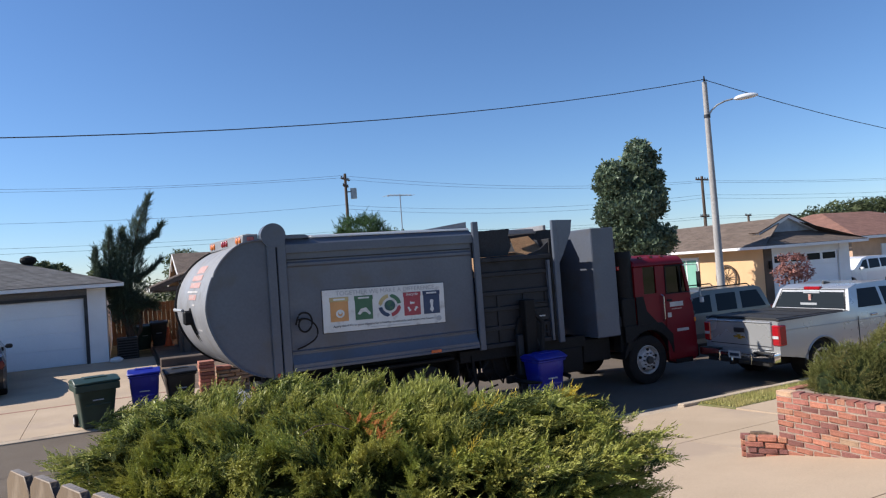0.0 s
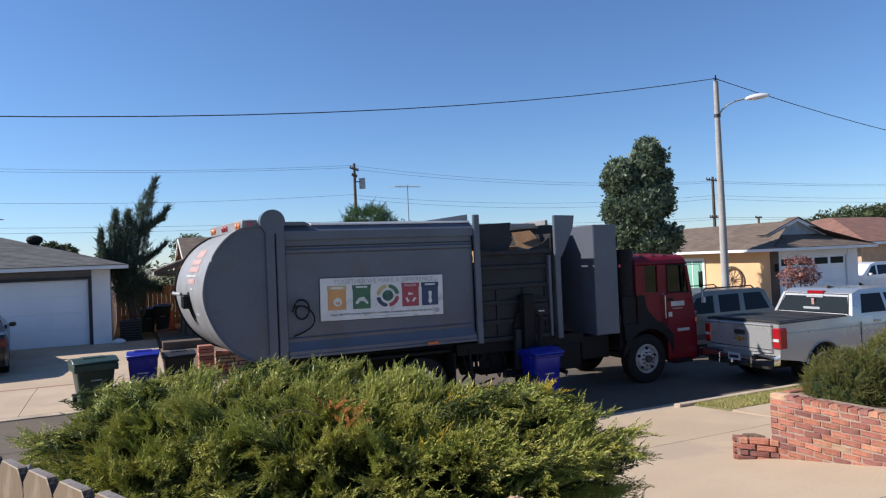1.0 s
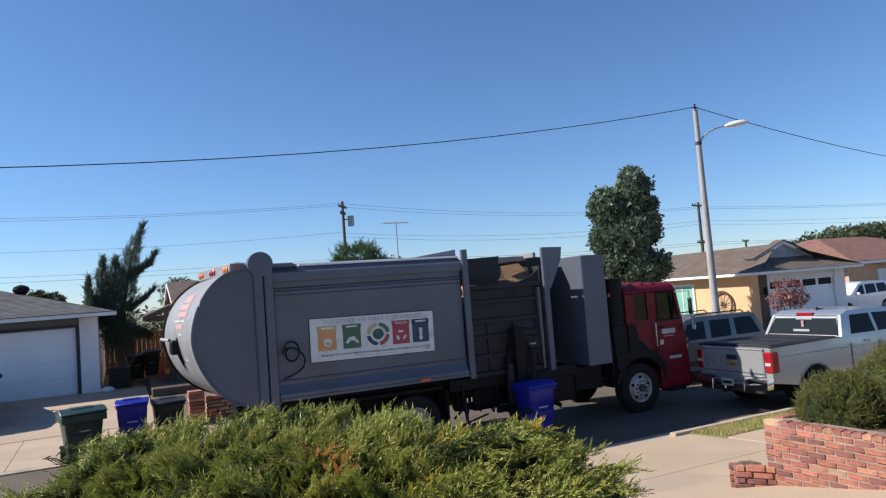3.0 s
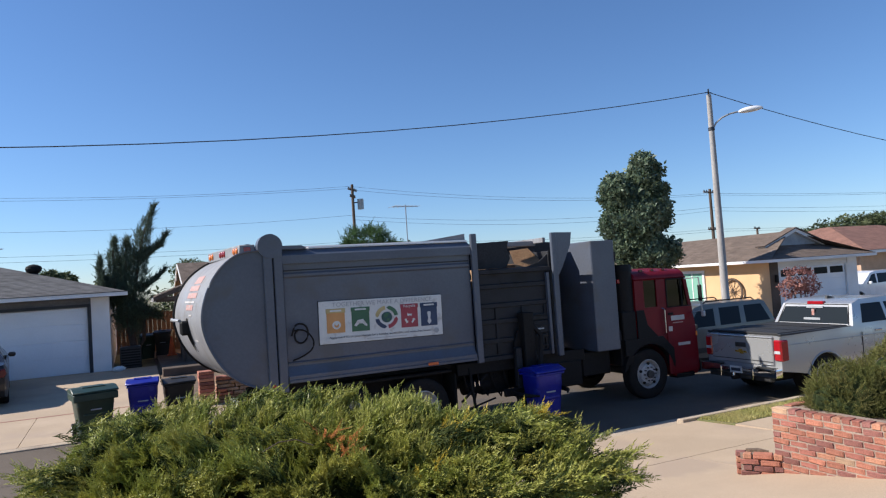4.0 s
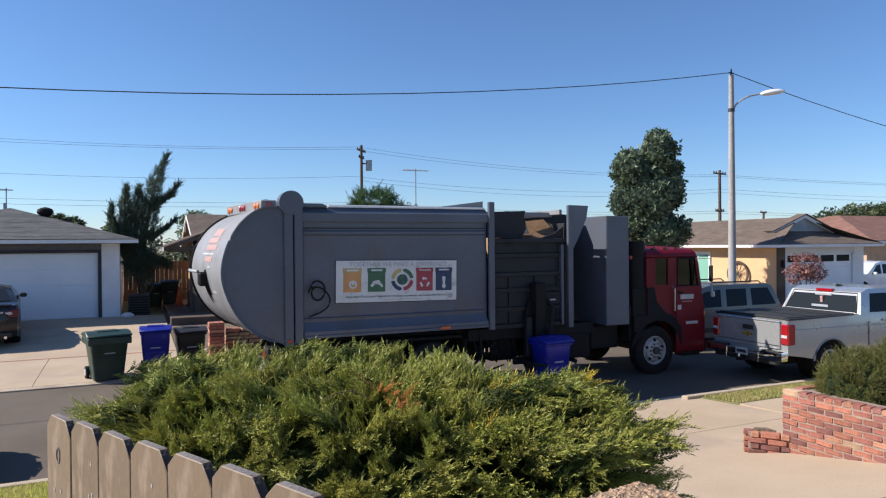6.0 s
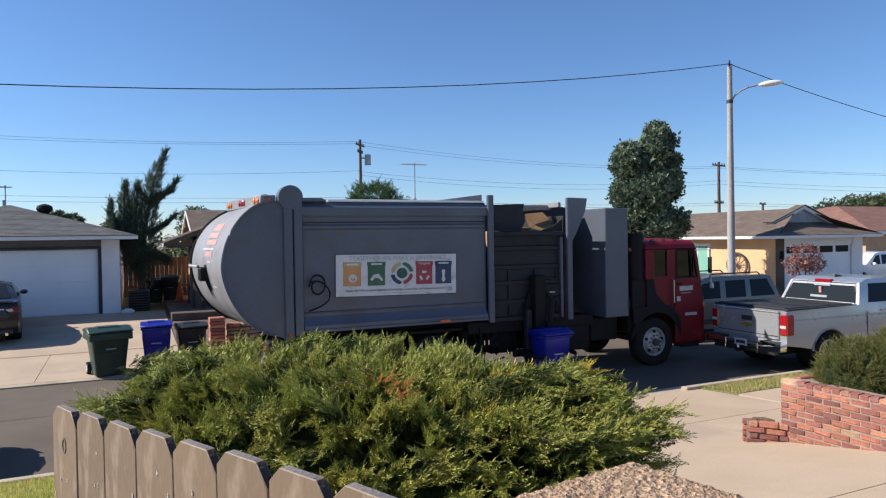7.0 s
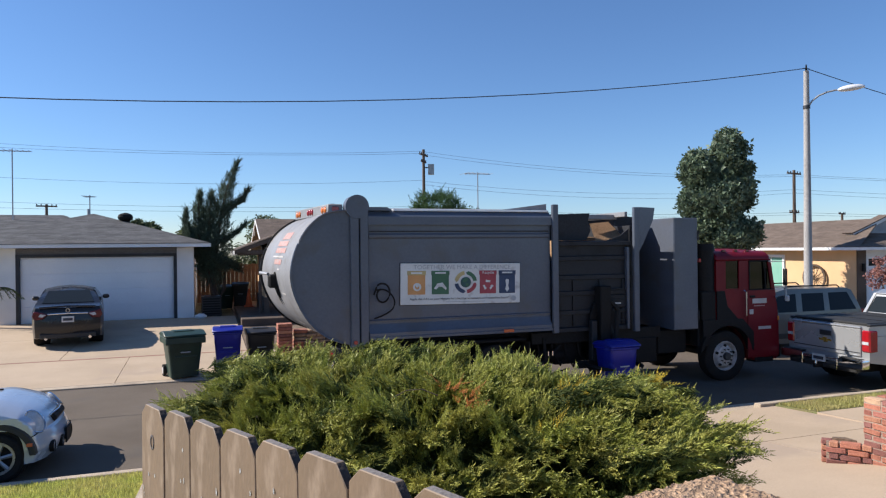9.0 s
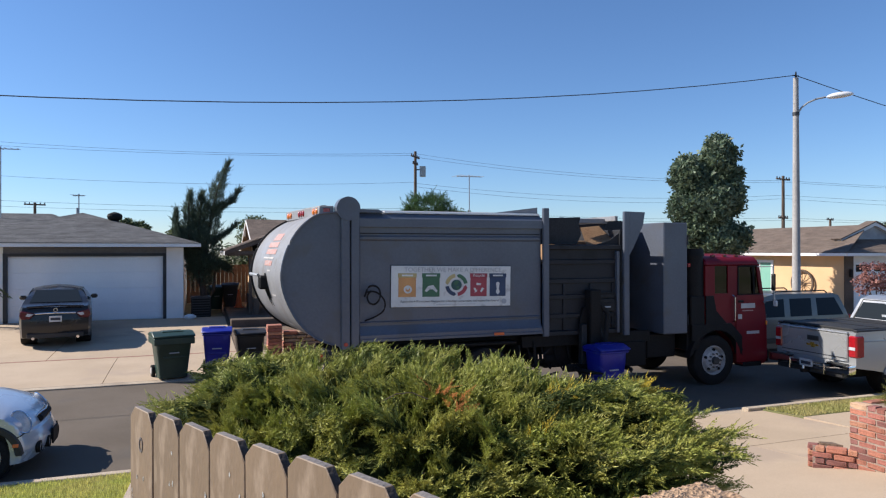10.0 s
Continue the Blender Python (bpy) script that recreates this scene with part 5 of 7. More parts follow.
part("side_skirt", prism([(9.86, 1.2), (9.86, 1.86), (10.05, 1.86), (10.12, 1.55), (10.42, 1.25), (10.42, 1.2)], "y", 11.335, 11.359), M["black"], cab, "black lower rear corner of the cab")
part("wheel_arch", prism([(10.13 + math.cos(math.radians(a)) * r, 0.53 + math.sin(math.radians(a)) * r) for r, rr in ((0.7, range(172, 7, -12)), (0.62, range(8, 173, 12))) for a in rr], "y", 11.33, 11.5), M["black"], cab)
part("inner_arch", box((9.5, 11.75, 0.75), (10.78, 13.4, 1.25)), M["black"], cab)
part("fender_panel", prism([(9.5, 0.95), (9.5, 1.28), (10.5, 1.28), (10.78, 1.0), (10.78, 0.6), (10.7, 0.85), (10.5, 1.1), (10.13, 1.19), (9.75, 1.1), (9.62, 0.95)], "y", 11.325, 11.352), M["black"], cab, "black wheel fender")
part("step", box((10.82, 11.33, 0.36), (11.3, 11.6, 0.45), 0.01), M["black"], cab)
part("windscreen", prism([(11.262, 2.47), (11.4, 1.71), (11.408, 1.71), (11.27, 2.47)], "y", 11.425, 13.675), M["glass_clear"], cab)
part("bumper", box((11.45, 11.4, 0.42), (11.56, 13.7, 0.7), 0.02), M["black"], cab)
part("head_lamp", rod((11.47, 11.7, 0.95), (11.5, 11.7, 0.95), 0.1), M["clear_lamp"], cab)
part("turn_lamp", box((11.44, 11.34, 1.2), (11.48, 11.4, 1.3), 0.01), M["amber"], cab)
mir = part("mirror_arm", tube([(11.2, 11.34, 2.45), (11.4, 11.12, 2.45), (11.42, 11.1, 1.75), (11.36, 11.33, 1.7)], 0.016), M["steel"], cab)
part("mirror", box((11.39, 11.06, 1.95), (11.43, 11.17, 2.3), 0.015), M["black"], mir)
part("mirror_lamp", box((11.43, 11.06, 1.62), (11.48, 11.16, 1.74), 0.015), M["clear_lamp"], mir)
stack = part("air_cleaner", rod((9.72, 11.57, 0.95), (9.72, 11.57, 2.68), 0.2, seg=24), M["black"], truck, "black air cleaner stack")
part("cap", rod((9.72, 11.57, 2.68), (9.72, 11.57, 2.83), 0.225, 0.2, seg=24), M["black"], stack)
part("exhaust_stack", rod((9.65, 12.6, 1.0), (9.65, 12.6, 2.9), 0.08, seg=16), M["black"], truck)
part("cab_back", box((9.78, 11.4, 1.0), (9.855, 13.72, 2.56), 0.01), M["black"], truck, "black rear bulkhead of the cab")
part("engine_cover", box((9.42, 11.95, 0.9), (9.84, 13.6, 2.2), 0.03), M["black"], truck)
part("tail_marker", box((9.5, 11.45, 2.45), (9.58, 11.55, 2.53), 0.01), M["red_lamp"], truck)
part("cab_guard", box((9.45, 11.42, 0.75), (9.85, 11.7, 1.3), 0.02), M["black"], truck)

# side-loading arm, lowered, with the grab round the bin
lift = part("lift_arm", box((7.05, 11.2, 0.32), (7.28, 11.42, 2.05), 0.015), M["black"], truck, "black side-loading lift arm")
part("carriage", prism([(6.9, 0.6), (7.55, 0.6), (7.5, 1.5), (7.3, 1.72), (7.0, 1.72), (6.92, 1.5)], "y", 11.36, 11.43, bevel=0.01), M["black"], lift, "grease-black arm carriage")
part("slide_rail", box((6.9, 11.28, 0.3), (7.02, 11.4, 1.4), 0.01), M["truck_dirty_shaded"], lift)
part("arm_link", tube([(7.15, 11.3, 1.95), (7.4, 11.18, 1.6), (7.3, 11.12, 1.0), (7.2, 11.1, 0.62)], 0.05), M["black"], lift)
part("hydraulic_ram", tube([(7.2, 11.28, 1.6), (7.42, 11.22, 0.75)], 0.035), M["truck_dirty_shaded"], lift)
part("foot_plate", prism([(6.86, 0.55), (7.5, 0.55), (7.36, 0.16), (7.0, 0.16)], "y", 11.3, 11.4), M["black"], lift)
part("grab_beam", box((6.6, 11.27, 0.52), (7.6, 11.35, 0.66), 0.015), M["black"], lift)
for s in (-1, 1):
    c = Vector((7.2, 10.98, 0.59))
    pts = [c + Vector((s * 0.44, 0.3, 0)), c + Vector((s * 0.5, 0.1, 0)), c + Vector((s * 0.44, -0.2, 0)), c + Vector((s * 0.3, -0.4, 0))]
    part("grab_finger", tube(pts, [0.045, 0.045, 0.04, 0.02], seg=6), M["black"], lift)

# ---- wheeled bins ----
def bin_cart(at, turn, mat, label, tall=1.06, wide=0.62, deep=0.68, group="carts along the far kerb", open_lid=0.0, text=True, collar=0.05, flare=0.02):
    b = thing("wheelie_bin", at, label, "bin", group, turn, local=True)
    bm = bmesh.new()
    w0, d0, w1, d1, h = wide * 0.4, deep * 0.36, wide * 0.5, deep * 0.47, tall * 0.9
    rings = []
    for z, k in ((0.03, 0), (0.05, 0.02), (0.3, 0.3), (h * 0.72, 0.8), (h * 0.725, 0.84), (h, 1.0)):
        w, d = w0 + (w1 - w0) * k, d0 + (d1 - d0) * k
        r = 0.07
        ringv = []
        for cx, cy, a0 in ((w - r, d - r, 0), (-w + r, d - r, 90), (-w + r, -d + r, 180), (w - r, -d + r, 270)):
            for a in (0, 30, 60, 90):
                ringv.append(bm.verts.new((cx + math.cos(math.radians(a0 + a)) * r, cy + math.sin(math.radians(a0 + a)) * r, z)))
        rings.append(ringv)
    for one, two in zip(rings, rings[1:]):
        for k in range(16):
            bm.faces.new((one[k], one[(k + 1) % 16], two[(k + 1) % 16], two[k]))
    bm.faces.new(rings[0][::-1])
    bm.faces.new(rings[-1])
    part("body", bm, mat, b)
    part("rim", box((-w1 - flare, -d1 - flare, h - collar), (w1 + flare, d1 + flare, h), 0.015), mat, b)
    lid = prism([(-d1 - 0.05, h + 0.004), (d1 + 0.03, h + 0.004), (d1 + 0.03, h + 0.05), (d1 * 0.5, h + 0.1), (-d1 * 0.4, h + 0.11), (-d1 - 0.05, h + 0.04)], "x", -w1 - flare - 0.015, w1 + flare + 0.015, bevel=0.014)
    if open_lid:
        lid.transform(Matrix.Translation((0, d1, h)) @ Matrix.Rotation(open_lid, 4, "X") @ Matrix.Translation((0, -d1, -h)))
    ld = part("lid", lid, mat, b)
    rib = box((-w1 * 0.6, -d1 * 0.5, h + 0.1), (w1 * 0.6, d1 * 0.4, h + 0.116), 0.006)
    if open_lid:
        rib.transform(Matrix.Translation((0, d1, h)) @ Matrix.Rotation(open_lid, 4, "X") @ Matrix.Translation((0, -d1, -h)))
    part("lid_rib", rib, mat, ld)
    part("handle", tube([(-w1 * 0.7, d1, h - 0.03), (-w1 * 0.7, d1 + 0.1, h), (w1 * 0.7, d1 + 0.1, h), (w1 * 0.7, d1, h - 0.03)], 0.017), mat, b)
    part("axle", rod((-w0 - 0.06, d0 + 0.02, 0.13), (w0 + 0.06, d0 + 0.02, 0.13), 0.014), M["black"], b)
    for s in (-1, 1):
        wl = part("wheel", rod((s * (w0 + 0.01), d0 + 0.03, 0.13), (s * (w0 + 0.075), d0 + 0.03, 0.13), 0.13, seg=24), M["rubber"], b)
        part("hub", rod((s * (w0 + 0.07), d0 + 0.03, 0.13), (s * (w0 + 0.083), d0 + 0.03, 0.13), 0.075, seg=18), M["rim"], wl)
    part("front_bar", box((-w0 * 0.8, -d0 - 0.06, h * 0.5), (w0 * 0.8, -d0 - 0.02, h * 0.55), 0.01), mat, b)
    if text:
        part("mark", box((-0.1, -deep * 0.43 - 0.022, h * 0.62), (0.1, -deep * 0.43 - 0.006, h * 0.645)), M["grey_ink"], b)
    return b


bin_cart((-0.42, 16.05, 0.055), 12, M["bin_green"], "dark green wheeled bin with closed lid by the kerb", 1.0, 0.72, 0.72, collar=0.15, flare=0.05)
bin_cart((0.53, 16.2, 0.06), -3, M["bin_blue"], "blue recycling bin with closed lid by the kerb", 1.03, 0.58, 0.6)
bin_cart((1.24, 16.35, 0.065), 4, M["bin_black"], "black-brown wheeled bin beside the blue one", 0.93, 0.6, 0.6)
bin_cart((7.22, 10.97, 0.012), 4, M["bin_blue"], "blue recycling bin held in the truck's grab", 1.05, 0.6, 0.54, "")
bin_cart((0.85, 29.6, 0.385), 20, M["bin_green"], "dark green wheeled bin in the side yard", 1.0, 0.6, 0.62, "carts in the side yard")
bin_cart((1.5, 29.5, 0.385), -10, M["bin_black"], "black wheeled bin in the side yard", 1.1, 0.62, 0.66, "carts in the side yard")
c = thing("traffic_cone", (1.75, 28.7, 0.53), "faded orange traffic cone in the side yard", "traffic cone")
part("base", box((1.57, 28.52, 0.52), (1.93, 28.88, 0.56), 0.01), M["cone"], c)
part("cone", rod((1.75, 28.7, 0.56), (1.75, 28.7, 1.25), 0.14, 0.03, seg=20), M["cone"], c)
a = thing("air_conditioner", (0.3, 26.9, 0.36), "dark boxy air conditioner beside the garage", "air conditioner")
part("case", box((-0.05, 26.55, 0.38), (0.65, 27.2, 1.12), 0.03), M["bin_black"], a)
for k in range(7):
    part("louvre", box((0.0, 26.53, 0.46 + k * 0.09), (0.6, 26.55, 0.51 + k * 0.09)), M["black"], a)
r = thing("rubble_sack", (-0.08, 25.95, 0.38), "crumpled white sack by the garage corner", "sack")
bm = bmesh.new()
bmesh.ops.create_icosphere(bm, subdivisions=3, radius=1)
for v in bm.verts:
    k = 1 + 0.25 * noise.noise(v.co * 2.2)
    v.co = Vector((-0.08 + v.co.x * 0.2 * k, 25.9 + v.co.y * 0.14 * k, 0.46 + v.co.z * 0.1 * k))
part("sack", bm, M["white_paint"], r)
# brick pier and stacked firewood behind the tail
p = thing("brick_pier", (1.95, 17.9, 0.1), "small red brick pier beside the driveway", "brick pier")
for k in range(10):
    part("course", box((1.78 + random.uniform(-0.01, 0.01), 17.7, 0.08 + k * 0.085), (2.14, 18.06, 0.155 + k * 0.085), 0.008), BRICKS[k % 4], p)
p = thing("firewood_stack", (2.7, 18.0, 0.11), "low stack of split firewood and bricks", "firewood")
wood = random.Random(9)
for k in range(7):
    x = 2.2
    while x < 3.15:
        w = wood.uniform(0.22, 0.42)
        b = box((x, 17.78 + wood.uniform(-0.04, 0.04), 0.1 + k * 0.092), (x + w, 18.2, 0.183 + k * 0.092), 0.016)
        for v in b.verts:
            v.co += Vector((wood.uniform(-1, 1), wood.uniform(-1, 1), wood.uniform(-0.4, 0.4))) * 0.014
        part("split_log", b, (M["log"], BRICKS[1], M["log"])[wood.randrange(3)], p)
        x += w + 0.02


# ---- cars ----
def shell(outline, half, cuts_x, cuts_z, warp, across=(0.6, 0.93)):
    """A side outline drawn out across the car, cut into a net and warped to its round shape."""
    bm = prism(outline, "y", -half, half)
    for x in cuts_x:
        bmesh.ops.bisect_plane(bm, geom=list(bm.verts) + list(bm.edges) + list(bm.faces), plane_co=(x, 0, 0), plane_no=(1, 0, 0))
    for z in cuts_z:
        bmesh.ops.bisect_plane(bm, geom=list(bm.verts) + list(bm.edges) + list(bm.faces), plane_co=(0, 0, z), plane_no=(0, 0, 1))
    for y in [0] + [s * half * k for k in across for s in (-1, 1)]:
        bmesh.ops.bisect_plane(bm, geom=list(bm.verts) + list(bm.edges) + list(bm.faces), plane_co=(0, y, 0), plane_no=(0, 1, 0))
    for v in bm.verts:
        v.co = warp(v.co.copy())
    bmesh.ops.recalc_face_normals(bm, faces=bm.faces)
    return bm


def arch_pts(x, r, z=0.0, zc=0.33):
    """Round the wheel opening, from front to back along the sill."""
    a0 = math.degrees(math.asin(max(-1, min(1, (z - zc) / r))))
    return [(x + math.cos(math.radians(a)) * r, zc + math.sin(math.radians(a)) * r) for a in np.linspace(180 - a0, a0, 11)]


def car_wheel(car, x, y, R, rim_mat, spokes=10, w=0.22):
    s = 1 if y < 0 else -1
    b = bmesh.new()
    prof = [(R * 0.66, 0.03), (R * 0.72, 0.0), (R * 0.9, 0.0), (R * 0.97, 0.02), (R, 0.05), (R, w - 0.05), (R * 0.95, w), (R * 0.6, w)]
    rings = [[b.verts.new((x + math.cos(2 * math.pi * k / 32) * r, y + s * d, R + math.sin(2 * math.pi * k / 32) * r)) for k in range(32)] for r, d in prof]
    for one, two in zip(rings, rings[1:]):
        for k in range(32):
            b.faces.new((one[k], one[(k + 1) % 32], two[(k + 1) % 32], two[k]))
    bmesh.ops.recalc_face_normals(b, faces=b.faces)
    wh = part("wheel", b, M["rubber"], car)
    rim = part("rim", ring((x, y + s * 0.04, R), "y", R * 0.68, R * 0.58, 0.06, seg=32), rim_mat, wh)
    part("brake_disc", rod((x, y + s * 0.1, R), (x, y + s * 0.08, R), R * 0.6, seg=24), M["black"], wh)
    for k in range(spokes):
        a = 2 * math.pi * k / spokes + 0.2
        p0 = Vector((x + math.cos(a) * R * 0.12, y + s * 0.02, R + math.sin(a) * R * 0.12))
        p1 = Vector((x + math.cos(a) * R * 0.6, y + s * 0.03, R + math.sin(a) * R * 0.6))
        part("spoke", tube([p0, p1], [0.02, 0.026], seg=5), rim_mat, wh)
    part("hub", rod((x, y + s * 0.05, R), (x, y + s * 0.005, R), R * 0.17, seg=14), rim_mat, wh)


def plate_bars(car, x, y, z, facing):
    pl = part("number_plate", box((x - 0.008 * (facing < 0), y - 0.155, z - 0.075), (x + 0.008 * (facing > 0), y + 0.155, z + 0.075), 0.003), M["plate"], car, "white number plate with plain bar")
    o = 0.012 * facing
    part("bar", box((x + o, y - 0.12, z - 0.035), (x + o * 0.6, y + 0.12, z + 0.03)), M["ink"], pl)


def side_pane(car, pts, half_at, mat, name="side_window", both=True):
    """A pane on the car's sides; half_at gives the car's half-width at a height."""
    for s in ((-1, 1) if both else (-1,)):
        b = bmesh.new()
        one = [b.verts.new((x, s * (half_at(x, z) + 0.004), z)) for x, z in pts]
        two = [b.verts.new((x, s * (half_at(x, z) - 0.02), z)) for x, z in pts]
        b.faces.new(one), b.faces.new(two)
        n = len(pts)
        for i in range(n):
            b.faces.new((one[i], one[(i + 1) % n], two[(i + 1) % n], two[i]))
        bmesh.ops.recalc_face_normals(b, faces=b.faces)
        part(name, b, mat, car)


# silver pickup: rear at x = 0, nose towards +x
pk = thing("pickup_truck", (11.63, 10.32, 0.004), "silver four-door pickup with black bed cover, parked", "pickup truck", turn=-2.6, local=True)
pk.scale = (1, 1, 0.945)
HW = 0.985


def pk_warp(p):
    k = 1.0
    if p.z > 1.22:
        k = 1 - 0.17 * min(1, (p.z - 1.22) / 0.66) ** 1.2
    if p.x < 0.25:
        k *= 1 - 0.03 * (1 - p.x / 0.25) ** 2
    if p.x > 4.9:
        k *= 1 - 0.14 * ((p.x - 4.9) / 0.9) ** 2
    y = p.y * k
    if abs(p.y) > HW * 0.97:
        y -= math.copysign(0.018 * abs((p.z - 0.85) / 0.4) ** 2, y) if p.z < 1.25 else 0
    return Vector((p.x, y, p.z))


outline = [(0.0, 0.62), (0.0, 1.3), (0.06, 1.33), (1.98, 1.36), (2.0, 1.36), (2.18, 1.82), (2.4, 1.9), (3.4, 1.92), (3.75, 1.84), (4.35, 1.38), (5.3, 1.3), (5.62, 1.2), (5.75, 1.0), (5.75, 0.6)]
outline += [(5.3, 0.5)] + arch_pts(4.75, 0.47, 0.5, 0.42)[::-1] + [(3.0, 0.46)] + arch_pts(1.15, 0.47, 0.5, 0.42)[::-1] + [(0.4, 0.56)]
part("body", shell(outline, HW, (0.25, 1.5, 2.5, 3.5, 4.9, 5.3), (0.75, 0.95, 1.12, 1.24, 1.45, 1.65, 1.8), pk_warp), M["silver"], pk, "silver metallic body")
part("bed_cover", box((0.05, -0.86, 1.335), (1.97, 0.86, 1.385), 0.015), M["tonneau"], pk, "black folded vinyl bed cover")
for x in (0.66, 1.3):
    part("cover_seam", box((x, -0.85, 1.384), (x + 0.03, 0.85, 1.392)), M["black"], pk)
for s in (-1, 1):
    part("bed_rail", box((0.02, s * 0.955, 1.325), (1.98, s * 0.865, 1.37), 0.012), M["plastic"], pk)
tg = part("tailgate", prism([(-0.79, 0.72), (0.79, 0.72), (0.79, 1.27), (-0.79, 1.27)], "x", -0.035, 0.01, bevel=0.014), M["silver"], pk, "silver tailgate")
part("top_edge", box((-0.05, -0.8, 1.275), (0.03, 0.8, 1.315), 0.015), M["silver"], tg)
part("crease", box((-0.042, -0.78, 0.79), (-0.034, 0.78, 0.805)), M["black_trim"], tg)
part("handle", box((-0.055, -0.15, 1.06), (-0.034, 0.13, 1.16), 0.01), M["plastic"], tg)
part("badge", prism([(-0.15, 0.945), (-0.05, 0.945), (-0.06, 0.915), (0.04, 0.915), (0.03, 0.945), (0.13, 0.945), (0.15, 0.985), (0.05, 0.985), (0.06, 1.015), (-0.04, 1.015), (-0.03, 0.985), (-0.13, 0.985)], "x", -0.048, -0.034), M["gold"], tg, "gold badge, a plain shape")
part("lettering", box((-0.039, 0.35, 0.735), (-0.034, 0.76, 0.76)), M["grey_ink"], tg)
part("lettering", box((-0.039, 0.5, 0.83), (-0.034, 0.76, 0.848)), M["grey_ink"], tg)
part("lettering", box((-0.039, -0.72, 0.735), (-0.034, -0.64, 0.757)), M["grey_ink"], tg)
for s in (-1, 1):
    tl = part("tail_lamp", box((-0.03, s * 0.985, 0.82), (0.18, s * 0.8, 1.25), 0.025), M["red_lamp"], pk, "tall red tail lamp")
    part("lamp_band", box((-0.036, s * 0.96, 0.97), (-0.028, s * 0.82, 1.03), 0.003), M["clear_lamp"], tl)
bp = part("bumper", prism([(-0.98, 0.5), (0.98, 0.5), (0.98, 0.68), (0.5, 0.68), (0.36, 0.64), (-0.36, 0.64), (-0.5, 0.68), (-0.98, 0.68)], "x", -0.2, -0.02, bevel=0.03, seg=2), M["chrome"], pk, "chrome step bumper")
part("step_pad", box((-0.19, -0.9, 0.675), (-0.06, -0.45, 0.69)), M["plastic"], bp)
part("step_pad", box((-0.19, 0.45, 0.675), (-0.06, 0.9, 0.69)), M["plastic"], bp)
part("valance", box((-0.15, -0.8, 0.4), (-0.03, 0.8, 0.52), 0.02), M["plastic"], bp)
for s in (-1, 1):
    part("corner_bar", box((-0.215, s * 0.43, 0.42), (-0.19, s * 0.4, 0.64), 0.005), M["chrome"], bp)
plate_bars(pk, -0.205, 0.0, 0.6, -1)
part("tow_hitch", box((-0.32, -0.04, 0.4), (-0.05, 0.04, 0.48), 0.01), M["black"], pk)
part("hitch_ball", rod((-0.27, 0, 0.48), (-0.27, 0, 0.55), 0.03, 0.022), M["chrome"], pk)
b = bmesh.new()
v = [b.verts.new(p) for p in ((2.0, -0.84, 1.4), (2.0, 0.84, 1.4), (2.168, 0.75, 1.785), (2.168, -0.75, 1.785), (2.02, -0.84, 1.39), (2.02, 0.84, 1.39), (2.19, 0.75, 1.785), (2.19, -0.75, 1.785))]
for f in ((0, 1, 2, 3), (7, 6, 5, 4), (0, 4, 5, 1), (1, 5, 6, 2), (2, 6, 7, 3), (3, 7, 4, 0)):
    b.faces.new([v[i] for i in f])
rw = part("rear_window", b, M["glass"], pk, "dark tinted rear window", smooth=None)
part("sticker", box((2.07, -0.03, 1.55), (2.1, 0.03, 1.7)), M["red_ink"], rw)
part("sticker", box((2.02, -0.2, 1.46), (2.04, 0.2, 1.51)), M["grey_ink"], rw)
part("sticker", box((2.13, -0.2, 1.72), (2.16, 0.2, 1.765)), M["grey_ink"], rw)
part("brake_lamp", box((2.15, -0.2, 1.795), (2.24, 0.2, 1.87), 0.012), M["red_lamp"], pk, "high red brake lamp")
pk_half = lambda x, z: HW * (1 - 0.17 * min(1, max(0, (z - 1.22) / 0.66)) ** 1.2)
side_pane(pk, [(2.28, 1.4), (3.02, 1.4), (3.0, 1.8), (2.42, 1.8)], pk_half, M["glass"])
side_pane(pk, [(3.12, 1.4), (4.16, 1.4), (3.72, 1.78), (3.1, 1.8)], pk_half, M["glass"])
for x in (2.62, 3.55):
    part("door_handle", box((x, -1.0, 1.2), (x + 0.18, -0.97, 1.24), 0.01), M["chrome"], pk)
for x in (2.2, 3.07, 4.2):
    part("door_gap", box((x, -0.992, 0.6), (x + 0.012, -0.984, 1.22)), M["black"], pk)
for s in (-1, 1):
    part("door_mirror", box((3.95, s * 1.22, 1.38), (4.1, s * 1.0, 1.6), 0.04), M["silver"], pk)
    for x in (1.15, 4.75):
        car_wheel(pk, x, s * 0.95, 0.4, M["alloy"], 6, 0.26)
        part("inner_arch", rod((x, s * 0.55, 0.45), (x, s * 0.9, 0.45), 0.46, seg=20), M["black"], pk)
part("body_crease", box((0.2, -0.994, 1.13), (4.6, -0.984, 1.145), 0.003), M["silver"], pk)
part("arch_lip", tube([(1.15 + math.cos(q) * 0.49, -0.985, 0.42 + math.sin(q) * 0.49) for q in np.linspace(0.1, 3.04, 15)], 0.018, seg=6), M["silver"], pk)
part("antenna_fin", prism([(2.5, 1.9), (2.75, 1.92), (2.52, 1.97)], "y", -0.02, 0.02), M["plastic"], pk)
part("window_frame", tube([(1.995, -0.86, 1.385), (2.175, -0.77, 1.8), (2.175, 0.77, 1.8), (1.995, 0.86, 1.385)], 0.014, seg=6), M["plastic"], pk)
part("underbody", box((0.1, -0.6, 0.36), (5.4, 0.6, 0.6), 0.02), M["black"], pk)
part("spare_tyre", rod((0.7, 0, 0.36), (0.7, 0, 0.58), 0.36, seg=20), M["rubber"], pk)

# grey sport-utility car across the street: nose towards -x
sv = thing("suv", (16.75, 14.55, 0.0), "grey-green estate SUV with roof rack, parked", "car", turn=180, local=True)
